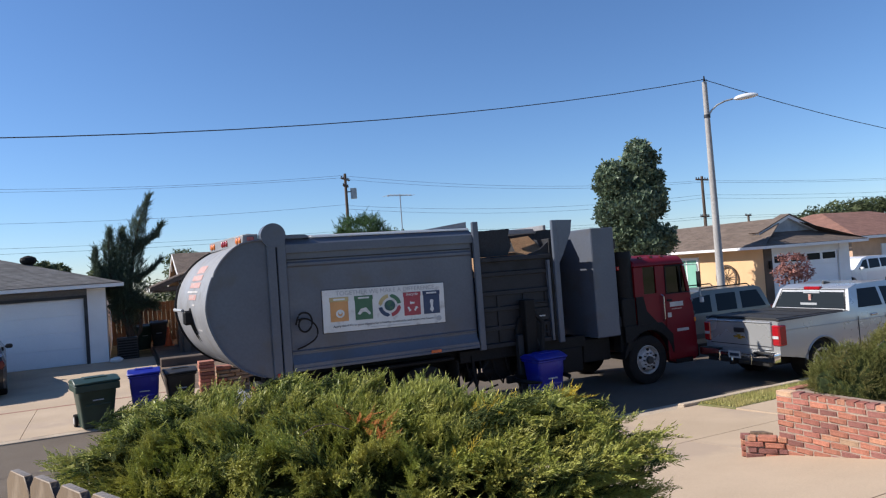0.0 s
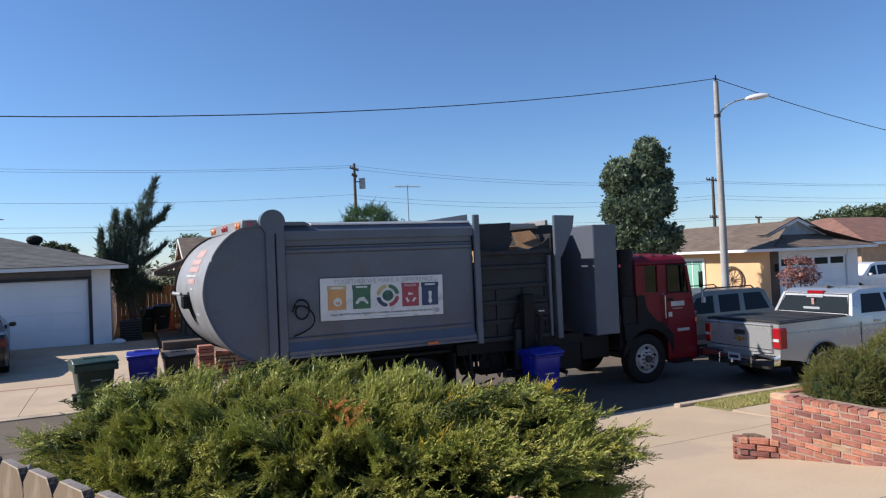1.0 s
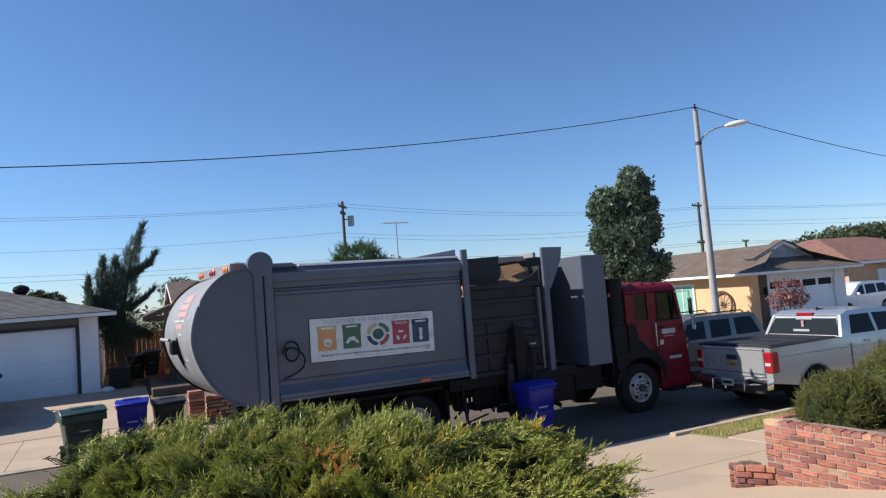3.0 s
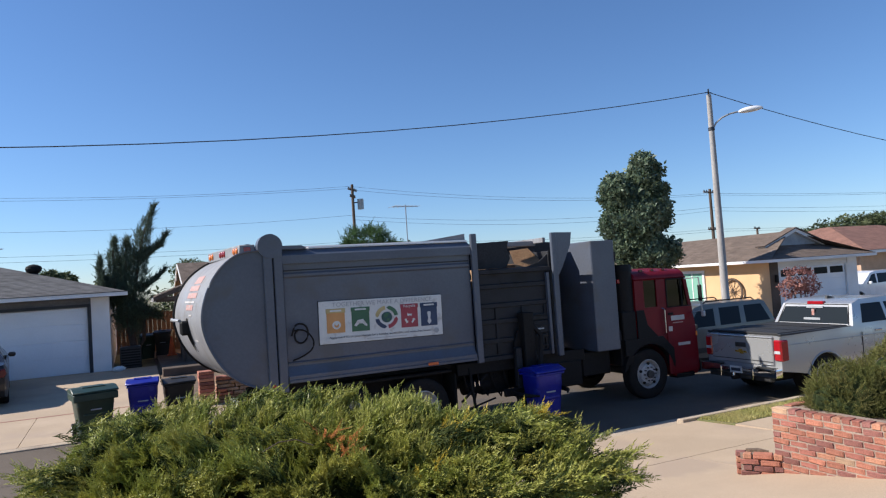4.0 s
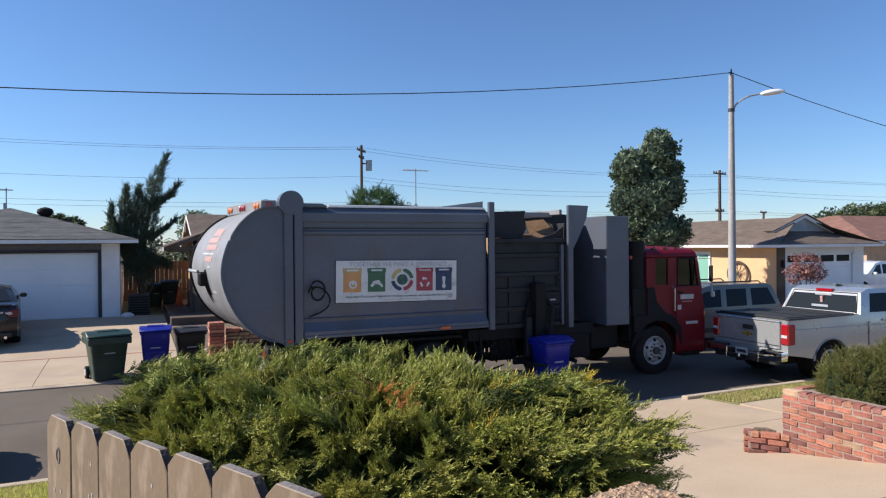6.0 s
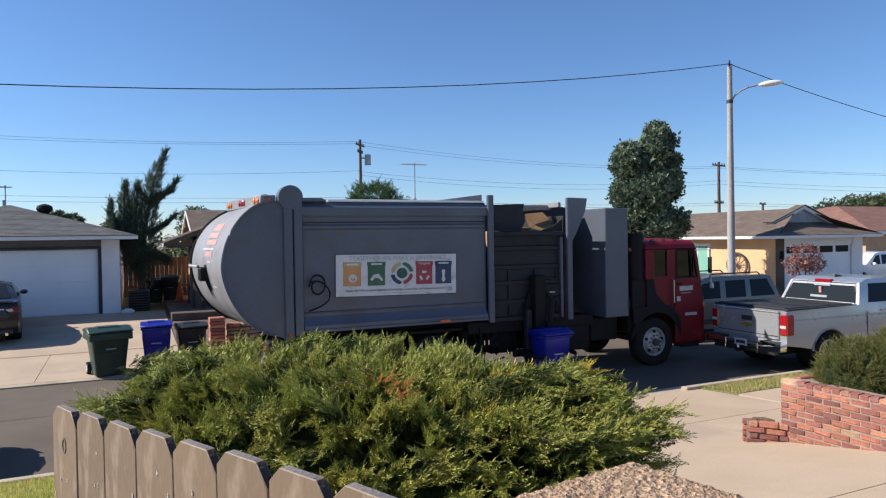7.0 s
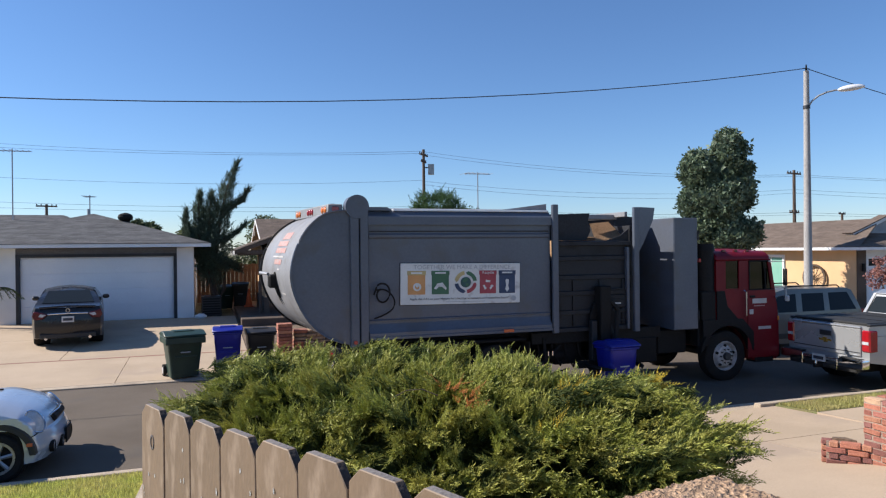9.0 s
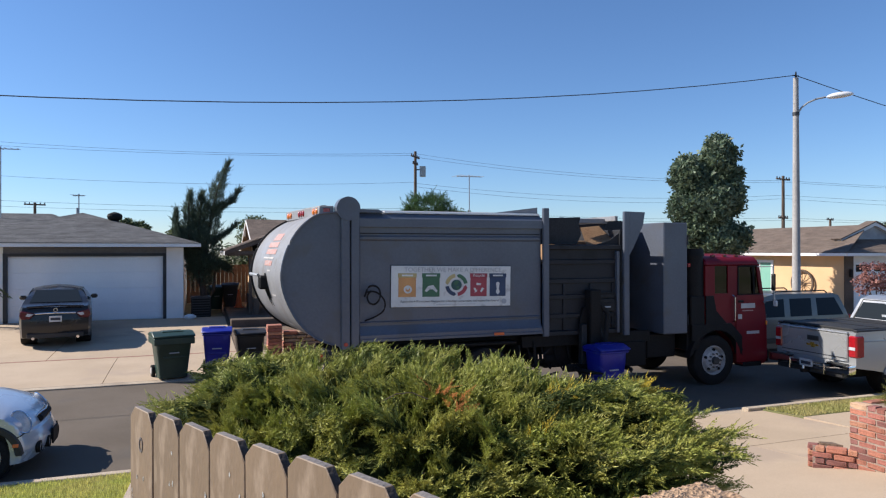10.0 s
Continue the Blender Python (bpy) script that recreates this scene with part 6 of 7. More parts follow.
SW = 0.93
sv.scale = (1, 1, 0.95)


def sv_warp(p):
    k = 1 - 0.16 * min(1, max(0, (p.z - 1.05) / 0.7)) ** 1.1
    if p.x < 0.3:
        k *= 1 - 0.06 * (1 - p.x / 0.3) ** 2
    if p.x > 4.1:
        k *= 1 - 0.12 * ((p.x - 4.1) / 0.75) ** 2
    return Vector((p.x, p.y * k, p.z))


outline = [(0.02, 0.45), (0.0, 0.95), (0.1, 1.08), (0.36, 1.66), (0.55, 1.72), (2.6, 1.73), (2.95, 1.66), (3.6, 1.12), (4.55, 1.0), (4.8, 0.85), (4.82, 0.4)]
outline += [(4.4, 0.3)] + arch_pts(3.95, 0.42, 0.3, 0.36)[::-1] + [(2.4, 0.28)] + arch_pts(0.95, 0.42, 0.3, 0.36)[::-1] + [(0.4, 0.32)]
part("body", shell(outline, SW, (0.3, 1.4, 2.4, 3.2, 4.1, 4.5), (0.55, 0.8, 1.05, 1.25, 1.45, 1.62), sv_warp), M["grey_car"], sv)
sv_half = lambda x, z: SW * (1 - 0.16 * min(1, max(0, (z - 1.05) / 0.7)) ** 1.1)
side_pane(sv, [(0.3, 1.12), (1.22, 1.12), (1.18, 1.6), (0.52, 1.6)], sv_half, M["glass"])
side_pane(sv, [(1.42, 1.12), (2.16, 1.12), (2.1, 1.6), (1.36, 1.6)], sv_half, M["glass"])
side_pane(sv, [(2.36, 1.12), (3.3, 1.12), (2.88, 1.56), (2.3, 1.6)], sv_half, M["glass"])
for x in (1.3, 2.22):
    part("door_handle", box((x, 0.94, 1.0), (x + 0.16, 0.9, 1.04), 0.01), M["plastic"], sv)
for s in (-1, 1):
    rail = part("roof_rail", tube([(0.6, s * 0.66, 1.72), (0.7, s * 0.66, 1.79), (2.4, s * 0.66, 1.79), (2.5, s * 0.66, 1.73)], 0.018), M["black"], sv)
    part("tail_lamp", box((-0.01, s * 0.9, 0.8), (0.1, s * 0.72, 1.12), 0.02), M["red_lamp"], sv)
    part("head_lamp", box((4.72, s * 0.8, 0.72), (4.83, s * 0.45, 0.88), 0.02), M["clear_lamp"], sv)
    part("door_mirror", box((3.1, s * 1.08, 1.1), (3.2, s * 0.9, 1.24), 0.03), M["plastic"], sv)
    for x in (0.95, 3.95):
        car_wheel(sv, x, s * 0.9, 0.36, M["alloy"], 7)
        part("inner_arch", rod((x, s * 0.5, 0.38), (x, s * 0.85, 0.38), 0.41, seg=20), M["black"], sv)
part("sill_trim", box((1.4, 0.9, 0.42), (3.5, 0.945, 0.56), 0.01), M["plastic"], sv)
part("windscreen", prism([(3.0, 1.62), (3.52, 1.16), (3.55, 1.17), (3.03, 1.64)], "y", -0.66, 0.66), M["glass"], sv)

# black saloon on the driveway, tail towards the street
sd = thing("sedan", (-3.42, 20.75, 0.2), "black four-door saloon parked before the garage", "car", turn=90, local=True)
sd.rotation_euler = Euler((0, math.radians(-2.15), math.radians(97.5)))
DW = 0.915
sd.scale = (1, 0.95, 1.05)


def sd_warp(p):
    k = 1 - 0.3 * min(1, max(0, (p.z - 0.92) / 0.52)) ** 1.15
    if p.x < 0.6:
        k *= 1 - 0.1 * (1 - p.x / 0.6) ** 2
    if p.x > 4.0:
        k *= 1 - 0.16 * ((p.x - 4.0) / 0.85) ** 2
    if p.z < 0.5:
        k *= 1 - 0.05 * ((0.5 - p.z) / 0.3)
    x = p.x + (0.09 * (abs(p.y) / DW) ** 2 if p.x < 0.3 else 0)
    return Vector((x, p.y * k, p.z - 0.07 * max(0, p.z - 1.25) / 0.2 * (p.y * k / 0.6) ** 2))


outline = [(0.06, 0.3), (0.0, 0.45), (0.0, 0.7), (0.05, 0.98), (0.1, 1.05), (0.55, 1.09), (1.35, 1.4), (1.7, 1.45), (2.4, 1.46), (2.8, 1.4), (3.6, 1.04), (4.5, 0.86), (4.8, 0.7), (4.85, 0.35)]
outline += [(4.4, 0.2)] + arch_pts(3.85, 0.36, 0.22, 0.33)[::-1] + [(2.5, 0.2)] + arch_pts(1.05, 0.36, 0.22, 0.33)[::-1] + [(0.4, 0.24)]
part("body", shell(outline, DW, (0.3, 0.6, 1.0, 2.0, 3.0, 4.0, 4.5), (0.4, 0.58, 0.75, 0.92, 1.05, 1.18, 1.3, 1.4), sd_warp), M["black_car"], sd)
part("trunk_lip", tube([(0.1, -0.7, 1.06), (0.06, 0, 1.09), (0.1, 0.7, 1.06)], 0.022), M["black_car"], sd)
b = bmesh.new()
v = [b.verts.new(p) for p in ((0.62, -0.66, 1.13), (0.62, 0.66, 1.13), (1.3, 0.54, 1.392), (1.3, -0.54, 1.392), (0.64, -0.66, 1.1), (0.64, 0.66, 1.1), (1.32, 0.54, 1.36), (1.32, -0.54, 1.36))]
for f in ((0, 1, 2, 3), (7, 6, 5, 4), (0, 4, 5, 1), (1, 5, 6, 2), (2, 6, 7, 3), (3, 7, 4, 0)):
    b.faces.new([v[i] for i in f])
part("rear_window", b, M["glass"], sd, smooth=None)
sd_half = lambda x, z: DW * (1 - 0.3 * min(1, max(0, (z - 0.92) / 0.52)) ** 1.15)
side_pane(sd, [(1.1, 1.08), (2.1, 1.05), (2.1, 1.37), (1.5, 1.37)], sd_half, M["glass"])
side_pane(sd, [(2.2, 1.05), (3.3, 1.05), (2.75, 1.35), (2.2, 1.38)], sd_half, M["glass"])
part("chrome_strip", tube([(0.005, -0.5, 0.9), (-0.02, 0, 0.915), (0.005, 0.5, 0.9)], 0.018), M["chrome"], sd, "chrome strip over the plate")
part("badge", ring((-0.01, 0, 0.985), "x", 0.055, 0.035, 0.02, seg=20), M["chrome"], sd)
plate_bars(sd, -0.012, 0.0, 0.76, -1)
for s in (-1, 1):
    tl = part("tail_lamp", prism([(s * 0.5, 0.9), (s * 0.84, 0.98), (s * 0.88, 0.86), (s * 0.82, 0.76), (s * 0.62, 0.78)], "x", 0.0, 0.14, bevel=0.012), M["dark_red_lamp"], sd, "dark red wrap-round tail lamp")
    part("clear_lens", prism([(s * 0.53, 0.89), (s * 0.68, 0.915), (s * 0.72, 0.85), (s * 0.63, 0.83)], "x", -0.008, 0.0), M["clear_lamp"], tl)
    part("door_mirror", box((3.0, s * 1.1, 0.98), (3.16, s * 0.9, 1.1), 0.04), M["black_car"], sd)
    part("exhaust_tip", rod((0.02, s * 0.55, 0.28), (0.14, s * 0.55, 0.28), 0.04), M["chrome"], sd)
    for x in (1.05, 3.85):
        car_wheel(sd, x, s * 0.9, 0.33, M["alloy"], 9)
        part("inner_arch", rod((x, s * 0.5, 0.35), (x, s * 0.84, 0.35), 0.35, seg=20), M["black"], sd)
part("lower_bumper", box((0.02, -0.7, 0.27), (0.1, 0.7, 0.4), 0.02), M["plastic"], sd)

# small pale hatchback at the near kerb, nose towards +x
mi = thing("hatchback", (-5.43, 10.5, 0.003), "small pale silver-blue hatchback with round headlamps, parked", "car", turn=0, local=True)
MW = 0.845


def mi_warp(p):
    side = abs(p.y) / MW
    k = 1 - 0.2 * min(1, max(0, (p.z - 0.88) / 0.55)) ** 1.2
    if p.x > 2.7:
        k *= 1 - 0.1 * ((p.x - 2.7) / 0.98) ** 2
    x = p.x - 0.2 * min(1, max(0, (p.x - 3.3) / 0.38)) * side ** 3
    z = p.z - (0.1 * side ** 3.5 * min(1, (p.x - 2.4) / 0.4) * min(1, max(0, (p.z - 0.6) / 0.3)) if p.x > 2.4 else 0)
    return Vector((x, p.y * k, z))


outline = [(0.0, 0.3), (0.0, 0.85), (0.3, 1.36), (0.6, 1.42), (2.0, 1.42)]
outline += smooth_line([(2.25, 1.34), (2.62, 0.98), (2.95, 0.95), (3.22, 0.87), (3.43, 0.77), (3.56, 0.66), (3.61, 0.56), (3.67, 0.46), (3.69, 0.34), (3.62, 0.2)], 4)
outline += [(3.45, 0.2)] + arch_pts(3.07, 0.36, 0.2, 0.29)[::-1] + [(1.8, 0.18)] + arch_pts(0.6, 0.36, 0.2, 0.31)[::-1] + [(0.1, 0.22)]
mi_body = shell(outline, MW, (0.3, 1.2, 2.0, 2.7, 2.85, 3.0, 3.1, 3.2, 3.3, 3.38, 3.45, 3.52, 3.6, 3.65), (0.3, 0.4, 0.5, 0.56, 0.62, 0.7, 0.78, 0.85, 0.91, 0.96, 1.15, 1.3), mi_warp, (0.2, 0.4, 0.55, 0.7, 0.82, 0.91, 0.97))
mi_skin = BVHTree.FromBMesh(mi_body)


def on_skin(p, n):
    """The point of the hatchback's skin met from outside along -n through p."""
    p, n = Vector(p), Vector(n).normalized()
    return mi_skin.ray_cast(p + n, -n)[0] or p


part("body", mi_body, M["blue_car"], mi, smooth=1.15)
for y in (-0.2, 0.2):
    part("washer_jet", box((2.86, y - 0.02, 0.945), (2.91, y + 0.02, 0.97), 0.006), M["black"], mi)
for s in (-1, 1):
    n = Vector((0.66, s * 0.5, 0.56)).normalized()
    lamp_at = Matrix.Translation(on_skin((3.4, s * 0.6, 0.64), n)) @ n.to_track_quat("X", "Z").to_matrix().to_4x4() @ Matrix.Translation((-0.02, 0, 0))
    b = bmesh.new()
    bmesh.ops.create_uvsphere(b, u_segments=24, v_segments=12, radius=1)
    b.transform(lamp_at @ Matrix.Diagonal((0.03, 0.12, 0.15, 1)))
    hl = part("head_lamp", b, M["clear_lamp"], mi, "large oval headlamp")
    brow = tube([lamp_at @ Vector((0.008, 0.126 * math.cos(q), 0.156 * math.sin(q))) for q in np.linspace(0, 2 * math.pi, 25)], 0.009, seg=6)
    part("lamp_ring", brow, M["chrome"], hl)
    for y in (0.53, 0.28):
        x = on_skin((3.5, s * y, 0.33), (1, 0, 0)).x
        part("fog_lamp", ring((x, s * y, 0.33), "x", 0.075, 0.055, 0.05, seg=24), M["black"], mi, "round black fog lamp surround")
        part("fog_lens", rod((x - 0.03, s * y, 0.33), (x + 0.015, s * y, 0.33), 0.055, seg=20), M["clear_lamp"], mi)
    part("wheel_arch", prism([(3.07 + math.cos(math.radians(a)) * r, 0.29 + math.sin(math.radians(a)) * r) for r, rr in ((0.43, range(178, 1, -11)), (0.35, range(2, 179, 11))) for a in rr], "y", s * 0.835, s * 0.68, bevel=0.012), M["plastic"], mi, "black plastic wheel-arch trim")
    part("indicator", box((3.39, s * 0.842, 0.41), (3.46, s * 0.8, 0.46), 0.01), M["lamp_orange"], mi)
    part("bumper_seam", tube([on_skin((3.3, s * y, z), (0.8, s * 0.6, 0)) for y, z in ((0.72, 0.5), (0.64, 0.53), (0.54, 0.55), (0.42, 0.56))], 0.009, seg=5), M["black"], mi)
    part("door_mirror", box((2.35, s * 1.0, 0.95), (2.48, s * 0.8, 1.1), 0.04), M["blue_car"], mi)
    for x in (0.6, 3.07):
        car_wheel(mi, x, s * 0.83, 0.295, M["alloy"], 6, 0.19)
        part("inner_arch", rod((x, s * 0.45, 0.33), (x, s * 0.78, 0.33), 0.35, seg=20), M["black"], mi)
part("grille", box((3.5, -0.3, 0.58), (3.62, 0.3, 0.68), 0.03), M["black"], mi)
part("grille_bar", tube([(3.56, -0.32, 0.685), (3.6, 0, 0.695), (3.56, 0.32, 0.685)], 0.012), M["chrome"], mi)
part("plate_holder", box((3.695, -0.16, 0.26), (3.72, 0.16, 0.46), 0.006), M["black"], mi, "black empty plate holder")
part("plate_bracket", box((3.62, -0.12, 0.3), (3.696, 0.12, 0.42), 0.006), M["black"], mi)
part("windscreen", prism([(2.27, 1.33), (2.6, 1.03), (2.63, 1.04), (2.3, 1.35)], "y", -0.6, 0.6), M["glass"], mi)
mi_half = lambda x, z: MW * (1 - 0.2 * min(1, max(0, (z - 0.88) / 0.55)) ** 1.2)
side_pane(mi, [(0.5, 0.96), (2.4, 0.96), (2.15, 1.32), (0.6, 1.34)], mi_half, M["glass"])

# white car on the far driveway, nose towards -x
wc = thing("white_car", (34.4, 21.5, 0.19), "white crossover parked on a driveway", "car", turn=180, local=True)
outline = [(0.02, 0.45), (0.0, 0.95), (0.15, 1.1), (0.5, 1.55), (0.9, 1.62), (2.4, 1.62), (2.8, 1.54), (3.5, 1.08), (4.35, 0.92), (4.58, 0.75), (4.6, 0.4)]
outline += [(4.2, 0.26)] + arch_pts(3.75, 0.4, 0.26, 0.34)[::-1] + [(2.4, 0.24)] + arch_pts(0.95, 0.4, 0.26, 0.34)[::-1] + [(0.4, 0.3)]
part("body", shell(outline, 0.9, (0.3, 1.4, 2.4, 3.2, 4.1, 4.35), (0.55, 0.8, 1.0, 1.2, 1.4, 1.55), sv_warp), M["white_car"], wc)
wc_half = lambda x, z: 0.9 * (1 - 0.16 * min(1, max(0, (z - 1.05) / 0.7)) ** 1.1)
side_pane(wc, [(0.6, 1.1), (1.5, 1.08), (1.5, 1.5), (0.85, 1.5)], wc_half, M["glass"])
side_pane(wc, [(1.6, 1.08), (2.4, 1.06), (2.35, 1.5), (1.6, 1.5)], wc_half, M["glass"])
side_pane(wc, [(2.5, 1.06), (3.2, 1.06), (2.75, 1.45), (2.48, 1.5)], wc_half, M["glass"])
for s in (-1, 1):
    part("head_lamp", box((4.35, s * 0.82, 0.72), (4.58, s * 0.5, 0.86), 0.02), M["clear_lamp"], wc)
    part("door_mirror", box((3.0, s * 1.05, 1.02), (3.12, s * 0.88, 1.16), 0.03), M["white_car"], wc)
    part("sill_trim", box((1.4, s * 0.87, 0.3), (3.3, s * 0.91, 0.42), 0.01), M["plastic"], wc)
    for x in (0.95, 3.75):
        car_wheel(wc, x, s * 0.87, 0.34, M["alloy"], 8)
        part("inner_arch", rod((x, s * 0.5, 0.36), (x, s * 0.82, 0.36), 0.39, seg=20), M["black"], wc)

# ---- plants ----
def needle(vs, fs, p, d, width):
    """A thin pointed blade of scale leaves."""
    p, d = Vector(p), Vector(d)
    n = len(vs)
    side = d.cross(Vector((math.sin(n * 1.7), math.cos(n * 2.3), 0.8))).normalized() * width * 0.95
    vs += [p, p + d * 0.4 + side, p + d, p + d * 0.4 - side]
    fs += [(n, n + 1, n + 2), (n, n + 2, n + 3)]


def spray_template(seed, pairs=8, twigs=2, bend=0.45, width=0.03, spread=0.36, open_way=0.8):
    """A feathery flattened juniper spray, 1 m long, growing along +z and arching towards +x."""
    rg = random.Random(seed)
    vs, fs = [], []
    for i in range(pairs):
        t = i / pairs
        p = Vector((bend * t * t, 0, t * 0.92))
        for s in (-1, 1):
            reach = spread * (1 - t * 0.8) * rg.uniform(0.7, 1.2)
            d = Vector((rg.uniform(-0.15, 0.25) + bend * t, s * open_way * rg.uniform(0.75, 1.25), rg.uniform(0.6, 0.9))).normalized() * reach
            needle(vs, fs, p, d, width)
            for k in range(twigs):
                q = p + d * rg.uniform(0.25, 0.75)
                needle(vs, fs, q, Vector((rg.uniform(-0.35, 0.45), s * rg.uniform(-0.1, 0.7), 0.8)).normalized() * reach * 0.5, width * 0.85)
    needle(vs, fs, (bend * 0.8, 0, 0.86), (bend * 0.3, 0, 0.24), width)
    return np.array(vs), np.array(fs)


def leaf_template(seed, count=7, size=0.5):
    """A clump of pointed, slightly folded leaves within about half a metre."""
    rg = random.Random(seed)
    vs, fs = [], []
    for i in range(count):
        a, e = rg.uniform(0, 6.28), rg.uniform(-0.9, 0.7)
        d = Vector((math.cos(a) * math.cos(e), math.sin(a) * math.cos(e), math.sin(e)))
        p = d * rg.uniform(0.02, 0.25)
        side = d.cross(Vector((0, 0, 1))).normalized() * size * 0.26
        tip = p + d * size + Vector((0, 0, -0.15 * size))
        mid = p + d * size * 0.45
        n = len(vs)
        vs += [p, mid + side + Vector((0, 0, 0.05)), tip, mid - side + Vector((0, 0, 0.05)), mid]
        fs += [(n, n + 1, n + 4), (n + 1, n + 2, n + 4), (n + 2, n + 3, n + 4), (n + 3, n, n + 4)]
    return np.array([tuple(v) for v in vs]), np.array(fs)


def scatter(name, templates, places, seed):
    """Joins one copy of a template at each place: (position, way, size, spin)."""
    rg = random.Random(seed)
    vs, fs, n = [], [], 0
    for pos, d, size, spin in places:
        tv, tf = templates[rg.randrange(len(templates))]
        q = Vector(d).to_track_quat("Z", "X").to_matrix() @ Matrix.Rotation(spin, 3, "Z")
        vs.append(tv @ (np.array(q) * size).T + np.array(pos))
        fs.append(tf + n)
        n += len(tv)
    vs, fs = np.concatenate(vs), np.concatenate(fs)
    me = bpy.data.meshes.new(name)
    me.vertices.add(len(vs))
    me.vertices.foreach_set("co", vs.astype(np.float32).ravel())
    me.loops.add(len(fs) * 3)
    me.loops.foreach_set("vertex_index", fs.astype(np.int32).ravel())
    me.polygons.add(len(fs))
    me.polygons.foreach_set("loop_start", np.arange(0, len(fs) * 3, 3, dtype=np.int32))
    me.update(calc_edges=True)
    return me


def leafy(name, me, mat, parent, label=""):
    root = parent
    while root.parent:
        root = root.parent
    me.transform(Matrix.Translation(-OFFSET[root]))
    me.materials.append(mat)
    ob = new(name, me)
    ob.parent = parent
    return tagged(ob, label)


SPRAYS = [spray_template(s) for s in range(6)]
FEATHERS = [spray_template(20 + s, 10, 3, 0.3, 0.02, 0.34, 0.5) for s in range(6)]
LEAVES = [leaf_template(s) for s in range(6)]

# the spreading juniper beside the fence
BU, BV = Vector((0.8, -0.6, 0)), Vector((0.6, 0.8, 0))
BC, BA, BB, BZ, BH = Vector((1.17, 3.6, 0)), 1.64, 0.88, 1.2, 0.85


def mound(a, r):
    """A point of the juniper's lumpy outer skin, for an angle and a part of the radius."""
    lump = 1 + 0.08 * noise.noise(Vector((math.cos(a) * 1.7, math.sin(a) * 1.7, 3.1)))
    p = BC + (BU * math.cos(a) * BA + BV * math.sin(a) * BB) * r * lump
    h = max(0.0, 1 - r ** (6 + 2 * max(0.0, math.cos(a)))) ** 0.5
    z = BZ + BH * h * (1 + 0.05 * noise.noise(Vector((p.x * 1.6, p.y * 1.6, 0.4))) + 0.1 * noise.noise(Vector((p.x * 3.4, p.y * 3.4, 1.4)))) + r * (TILT * math.cos(a) + LEAN * math.sin(a))
    u = r * math.cos(a)
    z += 0.05 * math.exp(-((u - 0.8) / 0.12) ** 2) - 0.075 * math.exp(-((u - 0.47) / 0.18) ** 2)
    return Vector((p.x, p.y, z))


TILT, LEAN = -0.05, 0.12
FENCE_A, FENCE_N = Vector((-0.141, 2.692, 0)), Vector((-0.917, -0.4, 0))
bush = thing("juniper_bush", (BC.x, BC.y, 1.1), "wide spreading green juniper with yellow-tipped feathery sprays", "bush")
rg = random.Random(11)
outer, inner = [], []
# boughs that arch outwards, each with a plume of short sprays to both sides
for i in range(1300):
    a = rg.uniform(0, 2 * math.pi)
    r = min(1.0, math.sqrt(rg.random()) * 1.05)
    tip = mound(a, r)
    if r > 0.86:
        low = 1 - rg.random() ** 0.6
        tip.z = BZ + (1 - 0.9 * low) * (mound(a, 0.82).z - BZ)
        tip -= Vector((tip.x - BC.x, tip.y - BC.y, 0)) * (0.15 if math.sin(a) < 0 and math.cos(a) > -0.6 else 0.0) * low
    out = (BU * math.cos(a) * 0.62 + BV * math.sin(a)) * (0.25 + 0.9 * r ** 2)
    d = (out + noise.noise_vector(tip * 2.2) * 0.9 + Vector((rg.gauss(0.15, 0.3), rg.gauss(-0.1, 0.3), 0.42 - 0.3 * r ** 4 + rg.gauss(0, 0.15)))).normalized()
    d.z = max(d.z, -0.1)
    clump = noise.noise(tip * 4.6 + Vector((5, 1, 2)))
    tip += Vector((0, 0, 0.13 * clump + 0.02))
    if clump < -0.3 and r < 0.86 and rg.random() < 0.7:
        continue
    if ((tip + d * 0.06) - FENCE_A).dot(FENCE_N) > -0.06:
        continue
    long = rg.uniform(0.2, 0.36)
    across = d.cross(Vector((rg.gauss(0, 0.3), rg.gauss(0, 0.3), 1))).normalized()
    lift = across.cross(d)
    for k in range(13):
        t = (k + rg.random()) / 13
        side = (-1 if k % 2 else 1) * (1 - 0.75 * t)
        p = tip - d * long * (1 - t) + lift * 0.1 * long * math.sin(t * 3.1)
        way = (d * 1.0 + across * side * rg.uniform(0.4, 0.8) + lift * rg.uniform(-0.1, 0.4)).normalized()
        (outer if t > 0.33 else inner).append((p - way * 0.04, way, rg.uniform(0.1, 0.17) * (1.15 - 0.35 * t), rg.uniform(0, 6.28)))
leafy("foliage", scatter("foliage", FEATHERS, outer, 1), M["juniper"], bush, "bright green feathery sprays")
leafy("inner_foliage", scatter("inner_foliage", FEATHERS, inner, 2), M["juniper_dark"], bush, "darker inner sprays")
# Solid filler under the sprays, with the shade between them in its colour.
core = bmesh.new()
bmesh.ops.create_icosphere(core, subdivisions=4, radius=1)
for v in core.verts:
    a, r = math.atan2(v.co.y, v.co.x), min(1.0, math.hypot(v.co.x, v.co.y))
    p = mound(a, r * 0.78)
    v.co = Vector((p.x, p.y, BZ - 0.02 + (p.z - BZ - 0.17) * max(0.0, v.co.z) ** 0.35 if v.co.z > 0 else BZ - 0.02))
part("shaded_core", core, M["juniper_dark"], bush, "solid core, inner shade put into its dark green")
